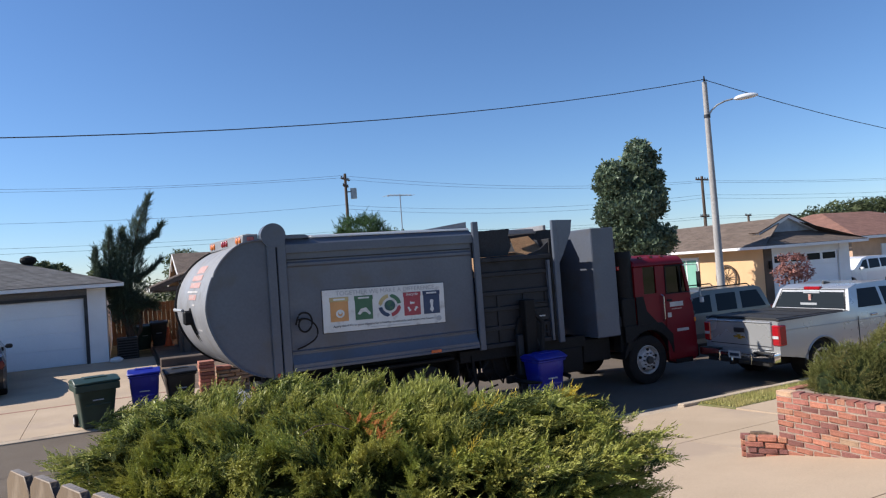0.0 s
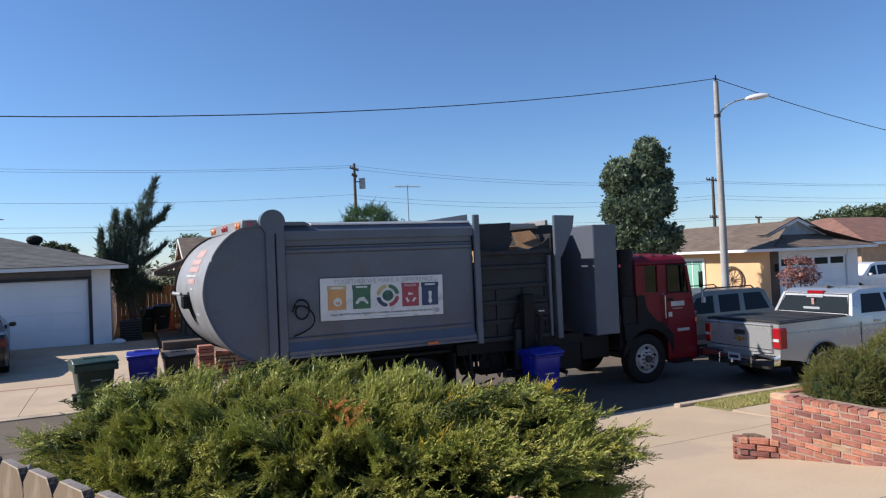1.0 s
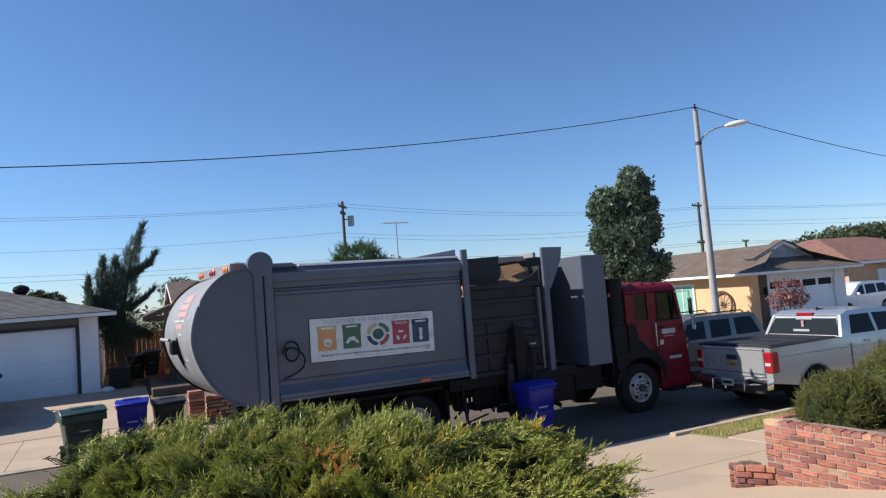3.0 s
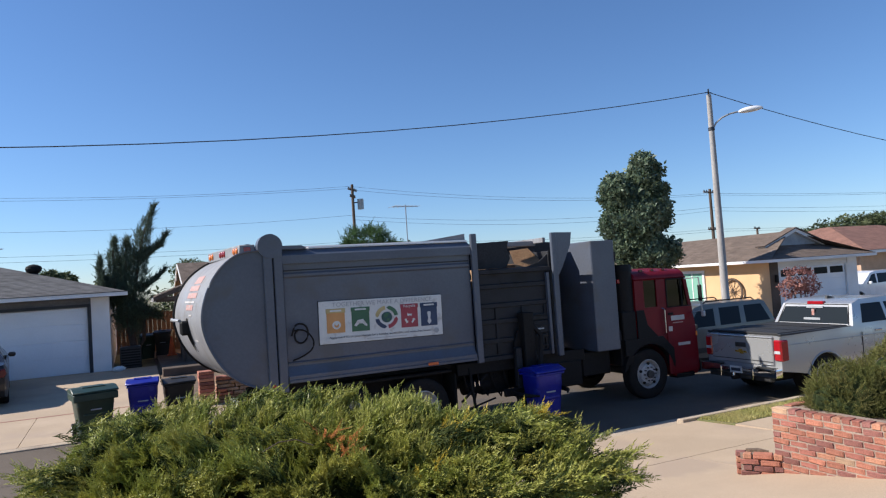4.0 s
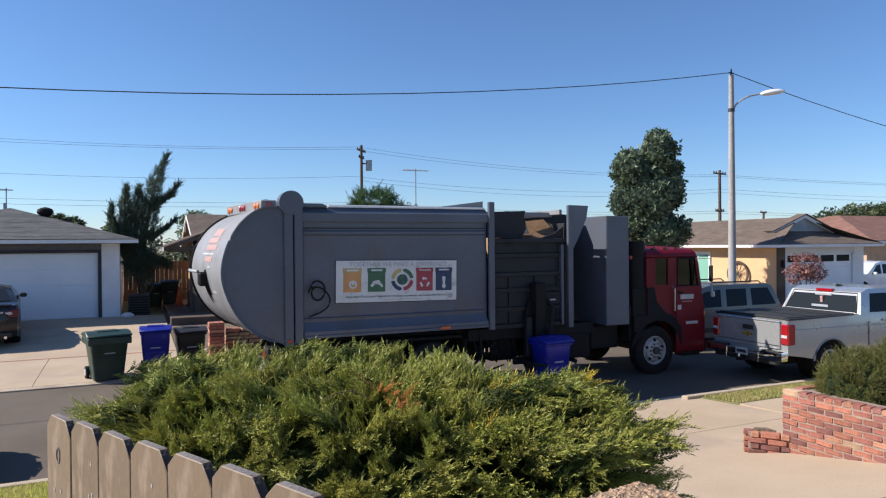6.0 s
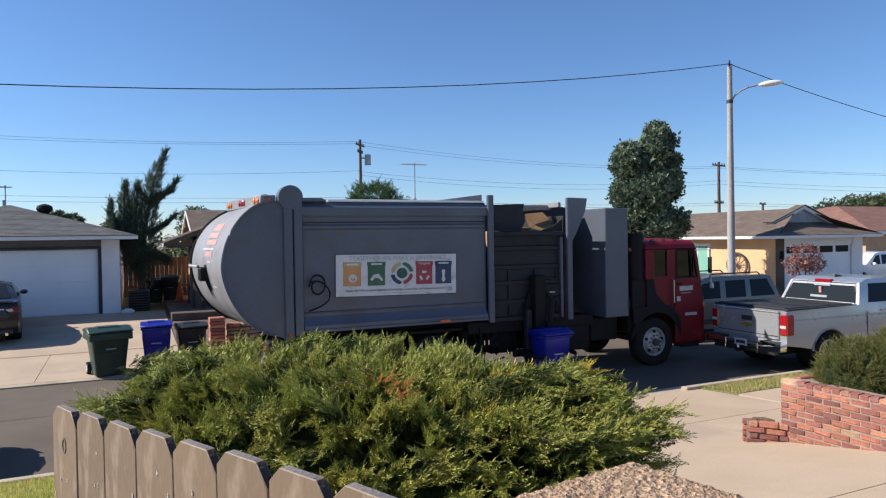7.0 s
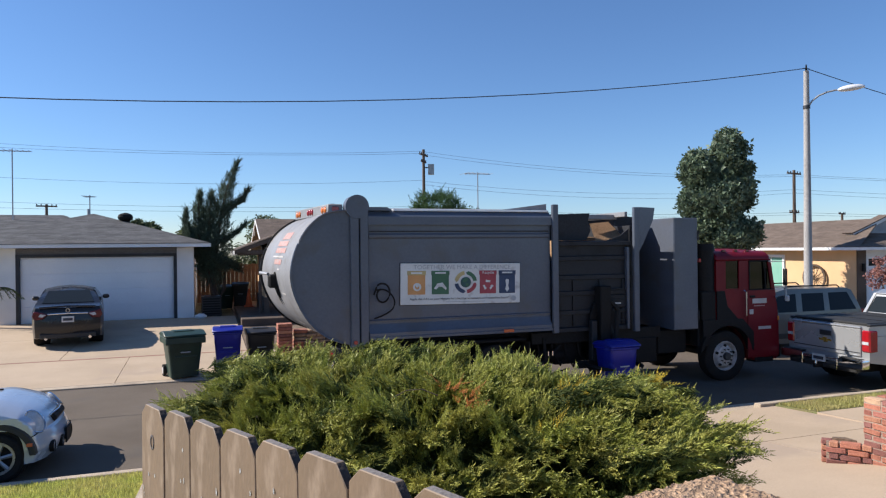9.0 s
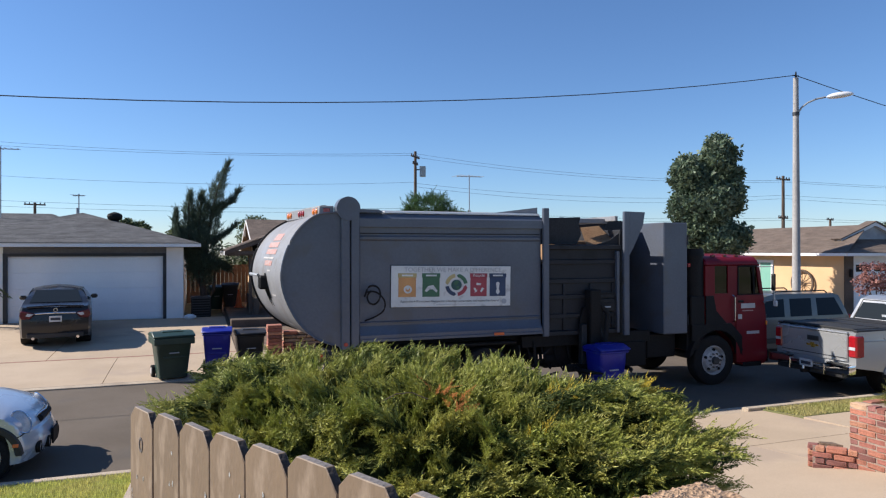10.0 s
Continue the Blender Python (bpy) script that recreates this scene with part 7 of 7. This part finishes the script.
for k in range(9):
    a = k * 0.7
    q = mound(a, 0.7)
    part("stem", tube([(BC.x, BC.y, 0.95), (BC + (q - BC) * 0.5).to_tuple()[:2] + (1.35,), (q.x, q.y, q.z - 0.1)], [0.03, 0.02, 0.006], seg=6), M["trunk"], bush)


def sprigs(name, spots, mat, label, count, size):
    made = []
    for x, y, z, spread in spots:
        for i in range(count):
            o = Vector((x + rg.gauss(0, spread) - BC.x, y + rg.gauss(0, spread) - BC.y, 0))
            u, w = o.dot(BU) / BA, o.dot(BV) / BB
            p = mound(math.atan2(w, u), min(0.97, math.hypot(u, w))) + Vector((0, 0, 0.035))
            d = Vector((rg.gauss(0.3, 0.5), rg.gauss(-0.4, 0.5), 0.7)).normalized()
            made.append((p, d, rg.uniform(0.6, 1.2) * size, rg.uniform(0, 6.28)))
    leafy(name, scatter(name, FEATHERS, made, 4), mat, bush, label)


sprigs("yellow_sprig", [(1.79, 3.16, 0, 0.05), (1.84, 3.22, 0, 0.05), (1.5, 2.9, 0, 0.04), (2.47, 3.34, 0, 0.05), (2.2, 3.1, 0, 0.04)], M["yellow_sprig"], "yellowing sprigs", 14, 0.13)
sprigs("dry_sprig", [(1.19, 3.37, 0, 0.035), (1.22, 3.28, 0, 0.035), (1.25, 3.22, 0, 0.03)], M["dry_sprig"], "dead dry orange sprigs", 5, 0.1)
part("dead_twig", tube([(0.88, 3.35, 2.06), (0.95, 3.32, 2.1), (1.03, 3.32, 2.1), (1.1, 3.28, 2.07)], 0.003, seg=5), M["pole_wood"], bush, "bare grey twig")


def shrub(name, c, radii, mat, label, count, size, seed, squash=0.55):
    """A lumpy rounded shrub on the ground, of many small sprays over a dense core."""
    c = Vector(c)
    s = thing(name, c, label, "bush")
    q = random.Random(seed)
    made = []
    for i in range(count):
        a, t = q.uniform(0, 6.28), q.uniform(-0.1, 1.0)
        n = Vector((math.cos(a) * math.sqrt(max(0, 1 - t * t)), math.sin(a) * math.sqrt(max(0, 1 - t * t)), t))
        k = 1 + 0.22 * noise.noise(n * 2.1 + Vector((seed, 0, 0)))
        p = c + Vector((n.x * radii[0], n.y * radii[1], max(0.0, n.z) * radii[2])) * k
        d = (n + Vector((q.gauss(0, 0.4), q.gauss(0, 0.4), squash))).normalized()
        made.append((p - d * size * 0.6, d, size * q.uniform(0.7, 1.3), q.uniform(0, 6.28)))
    leafy("foliage", scatter("foliage", SPRAYS, made, seed), mat, s)
    # Filler core; its dark green carries the shade inside the shrub.
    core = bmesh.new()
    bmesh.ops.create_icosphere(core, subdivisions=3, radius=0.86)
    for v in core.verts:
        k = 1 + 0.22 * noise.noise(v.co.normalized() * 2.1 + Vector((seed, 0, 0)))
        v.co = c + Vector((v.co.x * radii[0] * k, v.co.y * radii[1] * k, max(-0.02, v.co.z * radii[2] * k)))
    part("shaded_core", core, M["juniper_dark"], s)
    part("stem", rod((c.x, c.y, c.z - 0.08), (c.x, c.y, c.z + radii[2] * 0.6), 0.03, 0.01, seg=6), M["trunk"], s)
    return s


for at, rad, n, sd in (((7.58, 5.2, 1.02), (0.55, 0.45, 0.55), 1300, 21), ((8.26, 4.93, 1.02), (0.68, 0.6, 0.82), 1600, 22), ((8.14, 4.06, 1.02), (0.68, 0.62, 0.74), 1400, 23), ((9.0, 4.62, 1.02), (0.74, 0.62, 0.94), 1300, 28)):
    shrub("clipped_juniper", at, rad, M["juniper_dull"], "dense dull olive juniper behind the brick wall", n, 0.11, sd)
shrub("garden_shrub", (22.75, 20.6, 0.2), (0.4, 0.5, 0.75), M["far_leaf"], "green shrub under the wagon wheel", 160, 0.3, 24)
shrub("garden_shrub", (22.2, 24.6, 0.2), (0.6, 0.7, 0.9), M["plum_leaf"], "brownish shrub under the window", 160, 0.35, 25)
shrub("garden_shrub", (39.3, 22.2, 0.2), (1.0, 1.0, 1.5), M["far_leaf"], "green hedge shrub by the driveway", 220, 0.4, 26)
shrub("garden_shrub", (41.4, 22.2, 0.2), (0.9, 0.9, 1.2), M["far_leaf"], "green hedge shrub by the driveway", 200, 0.4, 27)


def tree(name, at, label, lobes, count, size, mat, templates, trunk_r, seed, droop=0.0):
    """Trunk and limbs, and a crown of many small clumps over uneven lobes ((centre), (radii))."""
    at = Vector(at)
    t = thing(name, at, label, "tree")
    q = random.Random(seed)
    top = max(c[2] for c, r in lobes)
    part("trunk", tube([at + Vector((0, 0, -0.1)), at + Vector((0.05, 0.02, (top - at.z) * 0.4)), Vector((sum(c[0] for c, r in lobes) / len(lobes), sum(c[1] for c, r in lobes) / len(lobes), top))], [trunk_r, trunk_r * 0.7, trunk_r * 0.15], seg=9), M["trunk"], t)
    made = []
    vol = [r[0] * r[1] + r[0] * r[2] for c, r in lobes]
    for (c, r), w in zip(lobes, vol):
        c = Vector(c)
        base = at + Vector((0, 0, (c.z - at.z) * 0.45))
        part("limb", tube([base, base.lerp(c, 0.6) + Vector((0, 0, 0.1)), c + Vector((0, 0, r[2] * 0.4))], [trunk_r * 0.45, trunk_r * 0.3, trunk_r * 0.08], seg=6), M["trunk"], t)
        for i in range(int(count * w / sum(vol))):
            n = Vector((q.gauss(0, 1), q.gauss(0, 1), q.gauss(0, 1))).normalized()
            k = (1 + 0.3 * noise.noise(n * 1.8 + c) + 0.15 * noise.noise(n * 5 + c)) * q.uniform(0.55, 1.04) ** 0.5
            p = c + Vector((n.x * r[0], n.y * r[1], n.z * r[2])) * k
            d = (n * 0.7 + Vector((q.gauss(0, 0.4), q.gauss(0, 0.4), 0.6 - droop))).normalized()
            made.append((p - d * size * 0.3, d, size * q.uniform(0.65, 1.3), q.uniform(0, 6.28)))
    leafy("crown", scatter("crown", templates, made, seed), mat, t)
    return t


tree("broadleaf_tree", (18.45, 20.95, 0.15), "tall dense dark green broadleaf tree behind the truck", [((17.7, 21.3, 5.6), (0.62, 0.7, 0.85)), ((18.75, 20.85, 6.25), (0.66, 0.7, 1.0)), ((18.3, 21.0, 4.3), (1.05, 1.0, 1.2)), ((17.5, 21.3, 4.4), (0.5, 0.6, 0.6)), ((17.8, 21.2, 3.5), (0.6, 0.7, 0.8)), ((19.05, 20.75, 4.75), (0.7, 0.75, 0.75)), ((19.1, 20.75, 5.5), (0.55, 0.6, 0.55)), ((18.6, 20.9, 3.1), (1.0, 1.0, 0.9)), ((19.4, 20.6, 3.2), (0.55, 0.6, 0.6)), ((18.3, 21.0, 5.3), (0.6, 0.6, 0.6))], 6200, 0.34, M["leaf"], LEAVES, 0.2, 31, 0.9)
tree("pine_tree", (14.6, 42.7, 0.4), "bushy green conifer over the far roofs", [((14.6, 42.7, 5.0), (1.7, 1.5, 1.6)), ((13.8, 42.9, 4.6), (1.1, 1.1, 1.0)), ((15.5, 42.4, 4.6), (1.2, 1.1, 1.0))], 1900, 0.55, M["pine"], SPRAYS, 0.2, 32)
tree("plum_tree", (22.35, 17.2, 0.1), "small purple-leaved plum tree before the garage", [((22.35, 17.2, 1.95), (0.62, 0.55, 0.5)), ((22.05, 17.4, 1.6), (0.4, 0.4, 0.35)), ((22.65, 17.1, 1.65), (0.4, 0.4, 0.35))], 330, 0.18, M["plum_leaf"], LEAVES, 0.05, 33)
tree("far_tree", (-3.4, 46, 0.4), "green treetop behind the garage roof", [((-3.0, 46, 4.25), (0.5, 0.6, 0.35)), ((-3.9, 46, 4.4), (0.55, 0.6, 0.4))], 320, 0.5, M["far_leaf"], LEAVES, 0.15, 34)
tree("far_tree", (-0.7, 48, 0.4), "green treetop behind the twisted juniper", [((-0.75, 48, 3.9), (0.75, 0.8, 0.6))], 360, 0.5, M["far_leaf"], LEAVES, 0.15, 35)
tree("far_tree", (19.5, 47, 0.4), "small treetop over the far roofs", [((18.6, 47, 5.0), (0.9, 0.9, 0.7))], 260, 0.5, M["far_leaf"], LEAVES, 0.12, 36)
tree("far_tree", (5.5, 50, 0.4), "green treetop beside the gabled house", [((4.2, 50, 4.0), (1.3, 1.2, 1.4))], 380, 0.5, M["far_leaf"], LEAVES, 0.12, 37)

# the twisted juniper tree by the garage
cy = thing("twisted_juniper_tree", (0.35, 27.3, 0.36), "dark twisted juniper tree leaning over the garage", "tree")
columns = [([(0.35, 27.3, 1.6), (0.55, 27.2, 3.2), (0.72, 27.1, 4.4), (0.95, 27.0, 5.3), (1.32, 27.0, 6.2)], (0.6, 0.62, 0.5, 0.3, 0.08)),
           ([(0.2, 27.3, 1.9), (0.2, 27.2, 3.4), (0.28, 27.1, 4.4), (0.34, 27.1, 5.0)], (0.5, 0.5, 0.34, 0.08)),
           ([(0.0, 27.3, 2.4), (-0.1, 27.2, 3.6), (-0.12, 27.2, 4.4), (-0.06, 27.1, 5.0)], (0.45, 0.4, 0.28, 0.08)),
           ([(-0.1, 27.3, 2.6), (-0.45, 27.2, 3.4), (-0.58, 27.2, 3.9), (-0.55, 27.2, 4.35)], (0.3, 0.26, 0.18, 0.06)),
           ([(0.7, 27.1, 4.2), (1.1, 27.0, 4.5), (1.4, 27.0, 4.7), (1.68, 27.0, 5.15)], (0.32, 0.24, 0.17, 0.05)),
           ([(0.6, 27.1, 3.1), (0.95, 27.0, 3.3), (1.25, 27.0, 3.5), (1.6, 27.0, 3.85)], (0.3, 0.16, 0.1, 0.04)),
           ([(0.5, 27.2, 2.4), (0.9, 27.0, 2.3), (1.3, 27.0, 2.1)], (0.5, 0.45, 0.2)),
           ([(0.4, 27.2, 2.6), (0.2, 27.2, 2.4), (-0.15, 27.2, 2.2)], (0.5, 0.4, 0.2))]
q = random.Random(41)
made = []
for line, rad in columns:
    pts = [Vector(p) for p in line]
    part("limb", tube(pts, [max(0.01, 0.09 - 0.02 * i) for i in range(len(pts))], seg=6), M["trunk"], cy)
    for (p0, p1), (r0, r1) in zip(zip(pts, pts[1:]), zip(rad, rad[1:])):
        for i in range(int(70 + 700 * (r0 + r1) / 2 * (p1 - p0).length)):
            t = q.random()
            n = Vector((q.gauss(0, 1), q.gauss(0, 1), q.gauss(0, 0.5))).normalized()
            p = p0.lerp(p1, t) + n * (r0 + (r1 - r0) * t) * 0.78 * q.uniform(0.5, 1.0) * (1 + 0.5 * noise.noise(p0.lerp(p1, t) * 2.4 + n))
            d = ((p1 - p0).normalized() * 0.9 + n * 0.5 + Vector((0, 0, 0.5))).normalized()
            made.append((p - d * 0.08, d, q.uniform(0.14, 0.3), q.uniform(0, 6.28)))
leafy("crown", scatter("crown", SPRAYS, made, 5), M["cypress"], cy)
part("trunk", tube([(0.33, 27.3, 0.3), (0.42, 27.3, 1.1), (0.3, 27.3, 1.9), (0.5, 27.2, 2.8)], [0.16, 0.13, 0.12, 0.09], seg=9), M["trunk"], cy)
part("trunk", tube([(0.33, 27.3, 0.5), (0.75, 27.3, 1.3), (0.8, 27.2, 2.0)], [0.1, 0.07, 0.05], seg=7), M["trunk"], cy)

# palm fronds beside the garage
pm = thing("small_palm", (-6.35, 25.6, 0.35), "small palm beside the garage door", "palm")
part("trunk", tube([(-6.35, 25.6, 0.2), (-6.3, 25.6, 1.0), (-6.33, 25.6, 1.6)], [0.1, 0.09, 0.07]), M["trunk"], pm)
for k in range(11):
    a = k * 0.571
    d = Vector((math.cos(a), math.sin(a) * 0.6, 0))
    b = bmesh.new()
    spine = [Vector((-6.33, 25.6, 1.6)) + d * 0.75 * t + Vector((0, 0, 0.5 * t - 0.75 * t * t)) for t in np.linspace(0, 1, 9)]
    tube(spine, [0.012] * 9, b, 4)
    side = d.cross(Vector((0, 0, 1)))
    for i, p in enumerate(spine[1:]):
        for s in (-1, 1):
            v = [b.verts.new(p), b.verts.new(p + d * 0.06), b.verts.new(p + side * s * 0.24 * (1 - i / 11) + d * 0.12 - Vector((0, 0, 0.1)))]
            b.faces.new(v)
    part("frond", b, M["far_leaf"], pm, smooth=None)

# wooded rise in the distance
q = random.Random(51)
made = []
for i in range(10000):
    x = q.uniform(70, 140)
    top = 2.6 + 4.4 * min(1, max(0, (x - 72) / 16)) + 1.3 * noise.noise(Vector((x * 0.16, 0, 0)))
    made.append((Vector((x, 66 - (x - 70) * 0.35 + q.uniform(-4, 4), 0.3 + q.random() ** 0.6 * top)), Vector((q.gauss(0, 0.5), q.gauss(-0.3, 0.5), 0.7)).normalized(), q.uniform(0.6, 1.2), q.uniform(0, 6.28)))
me = scatter("distant_woods", LEAVES, made, 6)
me.materials.append(M["far_leaf"])
tagged(new("distant_woods", me), "hazy green wooded rise in the distance", "woods", kind="stuff")
made = []
for i in range(1800):
    x = q.uniform(-90, 60)
    made.append((Vector((x, 92 + q.uniform(-3, 3), 0.3 + q.random() * (3.0 + 1.5 * noise.noise(Vector((x * 0.12, 3, 0)))))), Vector((q.gauss(0, 0.5), -0.2, 0.7)).normalized(), q.uniform(1.0, 2.2), q.uniform(0, 6.28)))
me = scatter("distant_trees", LEAVES, made, 7)
me.materials.append(M["far_leaf"])
tagged(new("distant_trees", me), "low line of distant green trees", "woods", kind="stuff")

# ---- near fence, porch pier, brick wall ----
fence = thing("picket_fence", (0.15, 1.92, 1.3), "brown painted dog-eared picket fence with worn edges", "fence")
F0, FD = Vector((-0.141, 2.692, 0)), Vector((0.0852, -0.1955, 0))
FN = Vector((FD.y, -FD.x, 0)).normalized()
PW = FD.length * 0.965
shape = [(-PW / 2, -0.95), (PW / 2, -0.95), (PW / 2, -0.052), (PW / 2 - 0.042, 0.0), (-PW / 2 + 0.04, 0.0), (-PW / 2, -0.036)]
turn = math.degrees(math.atan2(FD.y, FD.x))
bm = prism(shape, "y", -0.0125, 0.0125)
bm.normal_update()
for f_ in bm.faces:
    if f_.normal.z > 0.3:
        # Sloped clip faces get the end colour with shade painted in.
        f_.material_index = 1 if f_.normal.z > 0.95 else 2
bmesh.ops.bevel(bm, geom=[e for e in bm.edges], offset=0.0022, segments=1, affect="EDGES")
picket_mesh = mesh("picket", bm, (M["picket"], M["picket_end"], M["picket_cut_shade"]), 0.5)
rg = random.Random(61)
for k in range(0, 9):
    p = F0 + FD * k
    ob = new("picket", picket_mesh)
    ob.parent = fence
    ob.matrix_basis = Matrix.Translation(-OFFSET[fence]) @ pose(p.x, p.y, 2.251 + 0.011 * k + rg.uniform(-0.004, 0.004), rg.uniform(-0.6, 0.6), rg.uniform(-0.8, 0.8), turn + rg.uniform(-1, 1))
    ob.scale = (1, 1, 1.0 + rg.uniform(-0.01, 0.01))
for z in (1.5, 2.0):
    a, b = F0 - FD * 0.4 - FN * 0.0135, F0 + FD * 8.3 - FN * 0.0135
    r = bmesh.new()
    lo = [a, b, b - FN * 0.04, a - FN * 0.04]
    one, two = [r.verts.new(v + Vector((0, 0, z))) for v in lo], [r.verts.new(v + Vector((0, 0, z + 0.09))) for v in lo]
    r.faces.new(one), r.faces.new(two)
    for i in range(4):
        r.faces.new((one[i], one[(i + 1) % 4], two[(i + 1) % 4], two[i]))
    bmesh.ops.recalc_face_normals(r, faces=r.faces)
    part("rail", r, M["picket"], fence)
for k in (0, 8):
    p = F0 + FD * k - FN * 0.12
    part("post", box((p.x - 0.045, p.y - 0.045, 1.05), (p.x + 0.045, p.y + 0.045, 2.15), 0.006), M["picket"], fence)
knot = F0 + FN * 0.0135 + FD * 0.0
chip = random.Random(5)
for k in range(9):
    for i in range(4):
        at_ = F0 + FD * (k + chip.uniform(-0.4, 0.4)) + FN * 0.0138
        b = bmesh.new()
        n_ = 7
        ring_ = [b.verts.new((math.cos(q * 6.283 / n_) * chip.uniform(0.002, 0.005), 0, math.sin(q * 6.283 / n_) * chip.uniform(0.004, 0.014))) for q in range(n_)]
        b.faces.new(ring_)
        b.transform(Matrix.Translation((at_.x, at_.y, 2.19 + 0.011 * k - chip.uniform(0.0, 0.3))) @ pose(0, 0, 0, 0, 0, turn))
        bmesh.ops.solidify(b, geom=list(b.faces), thickness=0.0008)
        part("paint_chip", b, M["sign_white"], fence, "pale bare chip in the paint")
kb = ring((0, 0, 0), "y", 0.02, 0.015, 0.003, seg=18)
kb.transform(Matrix.Translation((knot.x, knot.y, 2.13)) @ pose(0, 0, 0, 0, 0, turn) @ Matrix.Diagonal((0.8, 1, 1.3, 1)))
part("knot", kb, M["picket_end"], fence)

setting("porch_floor", box((-3, -4, 1.0), (2.3, 1.19, 1.352), 0.01), M["concrete"], "concrete porch floor", "porch")
bm = bmesh.new()
bmesh.ops.create_grid(bm, x_segments=70, y_segments=70, size=0.5)
ext = bmesh.ops.extrude_face_region(bm, geom=list(bm.faces))["geom"]
top = [v for v in ext if isinstance(v, bmesh.types.BMVert)]
bmesh.ops.translate(bm, verts=top, vec=(0, 0, 1))
for v in bm.verts:
    if v.co.z > 0.5:
        edge = max(abs(v.co.x), abs(v.co.y)) / 0.5
        x, y = v.co.x, v.co.y
        v.co.z = 2.372 + 0.006 * noise.noise(Vector((x * 34, y * 34, 0))) + 0.004 * noise.noise(Vector((x * 80, y * 80, 2))) - 0.03 * max(0, edge - 0.9) * 10 * max(0, edge - 0.9)
        v.co.x, v.co.y = 0.71 + (x * 0.985 - y * 0.174) * 0.48, 0.86 + (x * 0.174 + y * 0.985) * 0.48
    else:
        x, y = v.co.x, v.co.y
        v.co = Vector((0.71 + (x * 0.985 - y * 0.174) * 0.48, 0.86 + (x * 0.174 + y * 0.985) * 0.48, 1.345))
pier = thing("stucco_pier", (0.66, 0.9, 1.352), "rough tan pebble-dashed stucco porch pier", "pier")
part("pier", bm, M["stucco"], pier)

# red brick retaining wall beside the driveway
wall = thing("brick_wall", (5.7, 3.8, 0.9), "low weathered red brick garden wall with dusty mortar", "brick wall")
COURSE = 0.0545
part("mortar", prism([(1.4, 1.1), (4.6, 0.7), (4.6, 1.425), (1.4, 1.425)], "x", 5.582, 5.78), M["mortar"], wall)
part("mortar", prism([(5.79, 4.42), (9.9, 4.42), (9.9, 4.59), (5.79, 4.59)], "z", 0.5, 1.42), M["mortar"], wall)
part("mortar", prism([(5.585, 4.55), (5.385, 4.82), (5.46, 4.89), (5.585, 4.8)], "z", 0.6, 1.005), M["mortar"], wall)
part("soil_fill", box((5.785, 1.4, 0.9), (9.9, 4.415, 1.375), 0.01), M["soil"], wall, "dark soil behind the wall")
part("soil_fill", prism([(5.57, 4.66), (5.46, 4.81), (5.48, 4.84), (5.575, 4.78)], "z", 0.99, 1.03), M["soil"], wall)
blocks = []
for i in range(10):
    rb = random.Random(70 + i)
    b = box((-0.08, -0.045, -0.0228), (0.08, 0.045, 0.0228), 0.006)
    for v in b.verts:
        v.co += Vector((rb.uniform(-1, 1), rb.uniform(-1, 1), rb.uniform(-1, 1))) * 0.0035
    blocks.append(mesh("brick", b, BRICKS[(0, 1, 2, 1, 0, 2, 3, 1, 0, 4)[i]], 0.5))
half = []
for i in range(6):
    rb = random.Random(90 + i)
    b = box((-0.037, -0.045, -0.0228), (0.037, 0.045, 0.0228), 0.006)
    for v in b.verts:
        v.co += Vector((rb.uniform(-1, 1), rb.uniform(-1, 1), rb.uniform(-1, 1))) * 0.0035
    half.append(mesh("brick", b, BRICKS[(0, 2, 1, 2, 0, 3)[i]], 0.5))
rg = random.Random(77)


def lay(me, x, y, z, turn):
    ob = new("brick", me)
    ob.parent = wall
    ob.matrix_basis = Matrix.Translation(-OFFSET[wall]) @ pose(x + rg.uniform(-0.004, 0.004), y, z + rg.uniform(-0.002, 0.002), rg.uniform(-1, 1), rg.uniform(-1, 1), turn + rg.uniform(-1.2, 1.2))


for c in range(14):
    z = 1.414 - c * COURSE
    if c == 0:
        y = 4.6 - 0.08
        lay(blocks[9], 5.62, y, z, 90)
        y -= 0.128
        while y > 2.4:
            lay(half[rg.randrange(6)], 5.62, y, z, 90)
            y -= 0.084
        continue
    y = 4.6 - (0.08 if c % 2 else 0.038)
    if c % 2 == 0:
        lay(half[rg.randrange(6)], 5.62, y, z, 90)
        y -= 0.127
    else:
        lay(blocks[rg.randrange(10)], 5.62, y, z, 90)
        y -= 0.17
    while y > 2.4:
        if z > zg(y) - 0.08:
            lay(blocks[rg.randrange(10)], 5.62, y, z, 90)
        y -= 0.17
for c in range(6):
    z = 0.988 - c * COURSE
    for k, t in enumerate((0.25, 0.75) if c % 2 else (0.04, 0.42, 0.8)):
        p = Vector((5.575, 4.53, 0)).lerp(Vector((5.38, 4.81, 0)), t)
        lay((half if c % 2 == 0 and k != 1 else blocks)[rg.randrange(6)], p.x + 0.02, p.y + 0.03, z, 124.8)
    lay(half[rg.randrange(6)], 5.44, 4.86, z, 40)
for k in range(14):
    lay(blocks[rg.randrange(10)], 5.82 + k * 0.17, 4.56, 1.414, 0)
# laid out at four fifths of its size from the porch corner
WALL_BY, WALL_FROM = 1.24, Vector((0.2, 0.13, 2.8))
wall.location = WALL_FROM + (OFFSET[wall] - WALL_FROM) * WALL_BY
wall.scale = (WALL_BY,) * 3
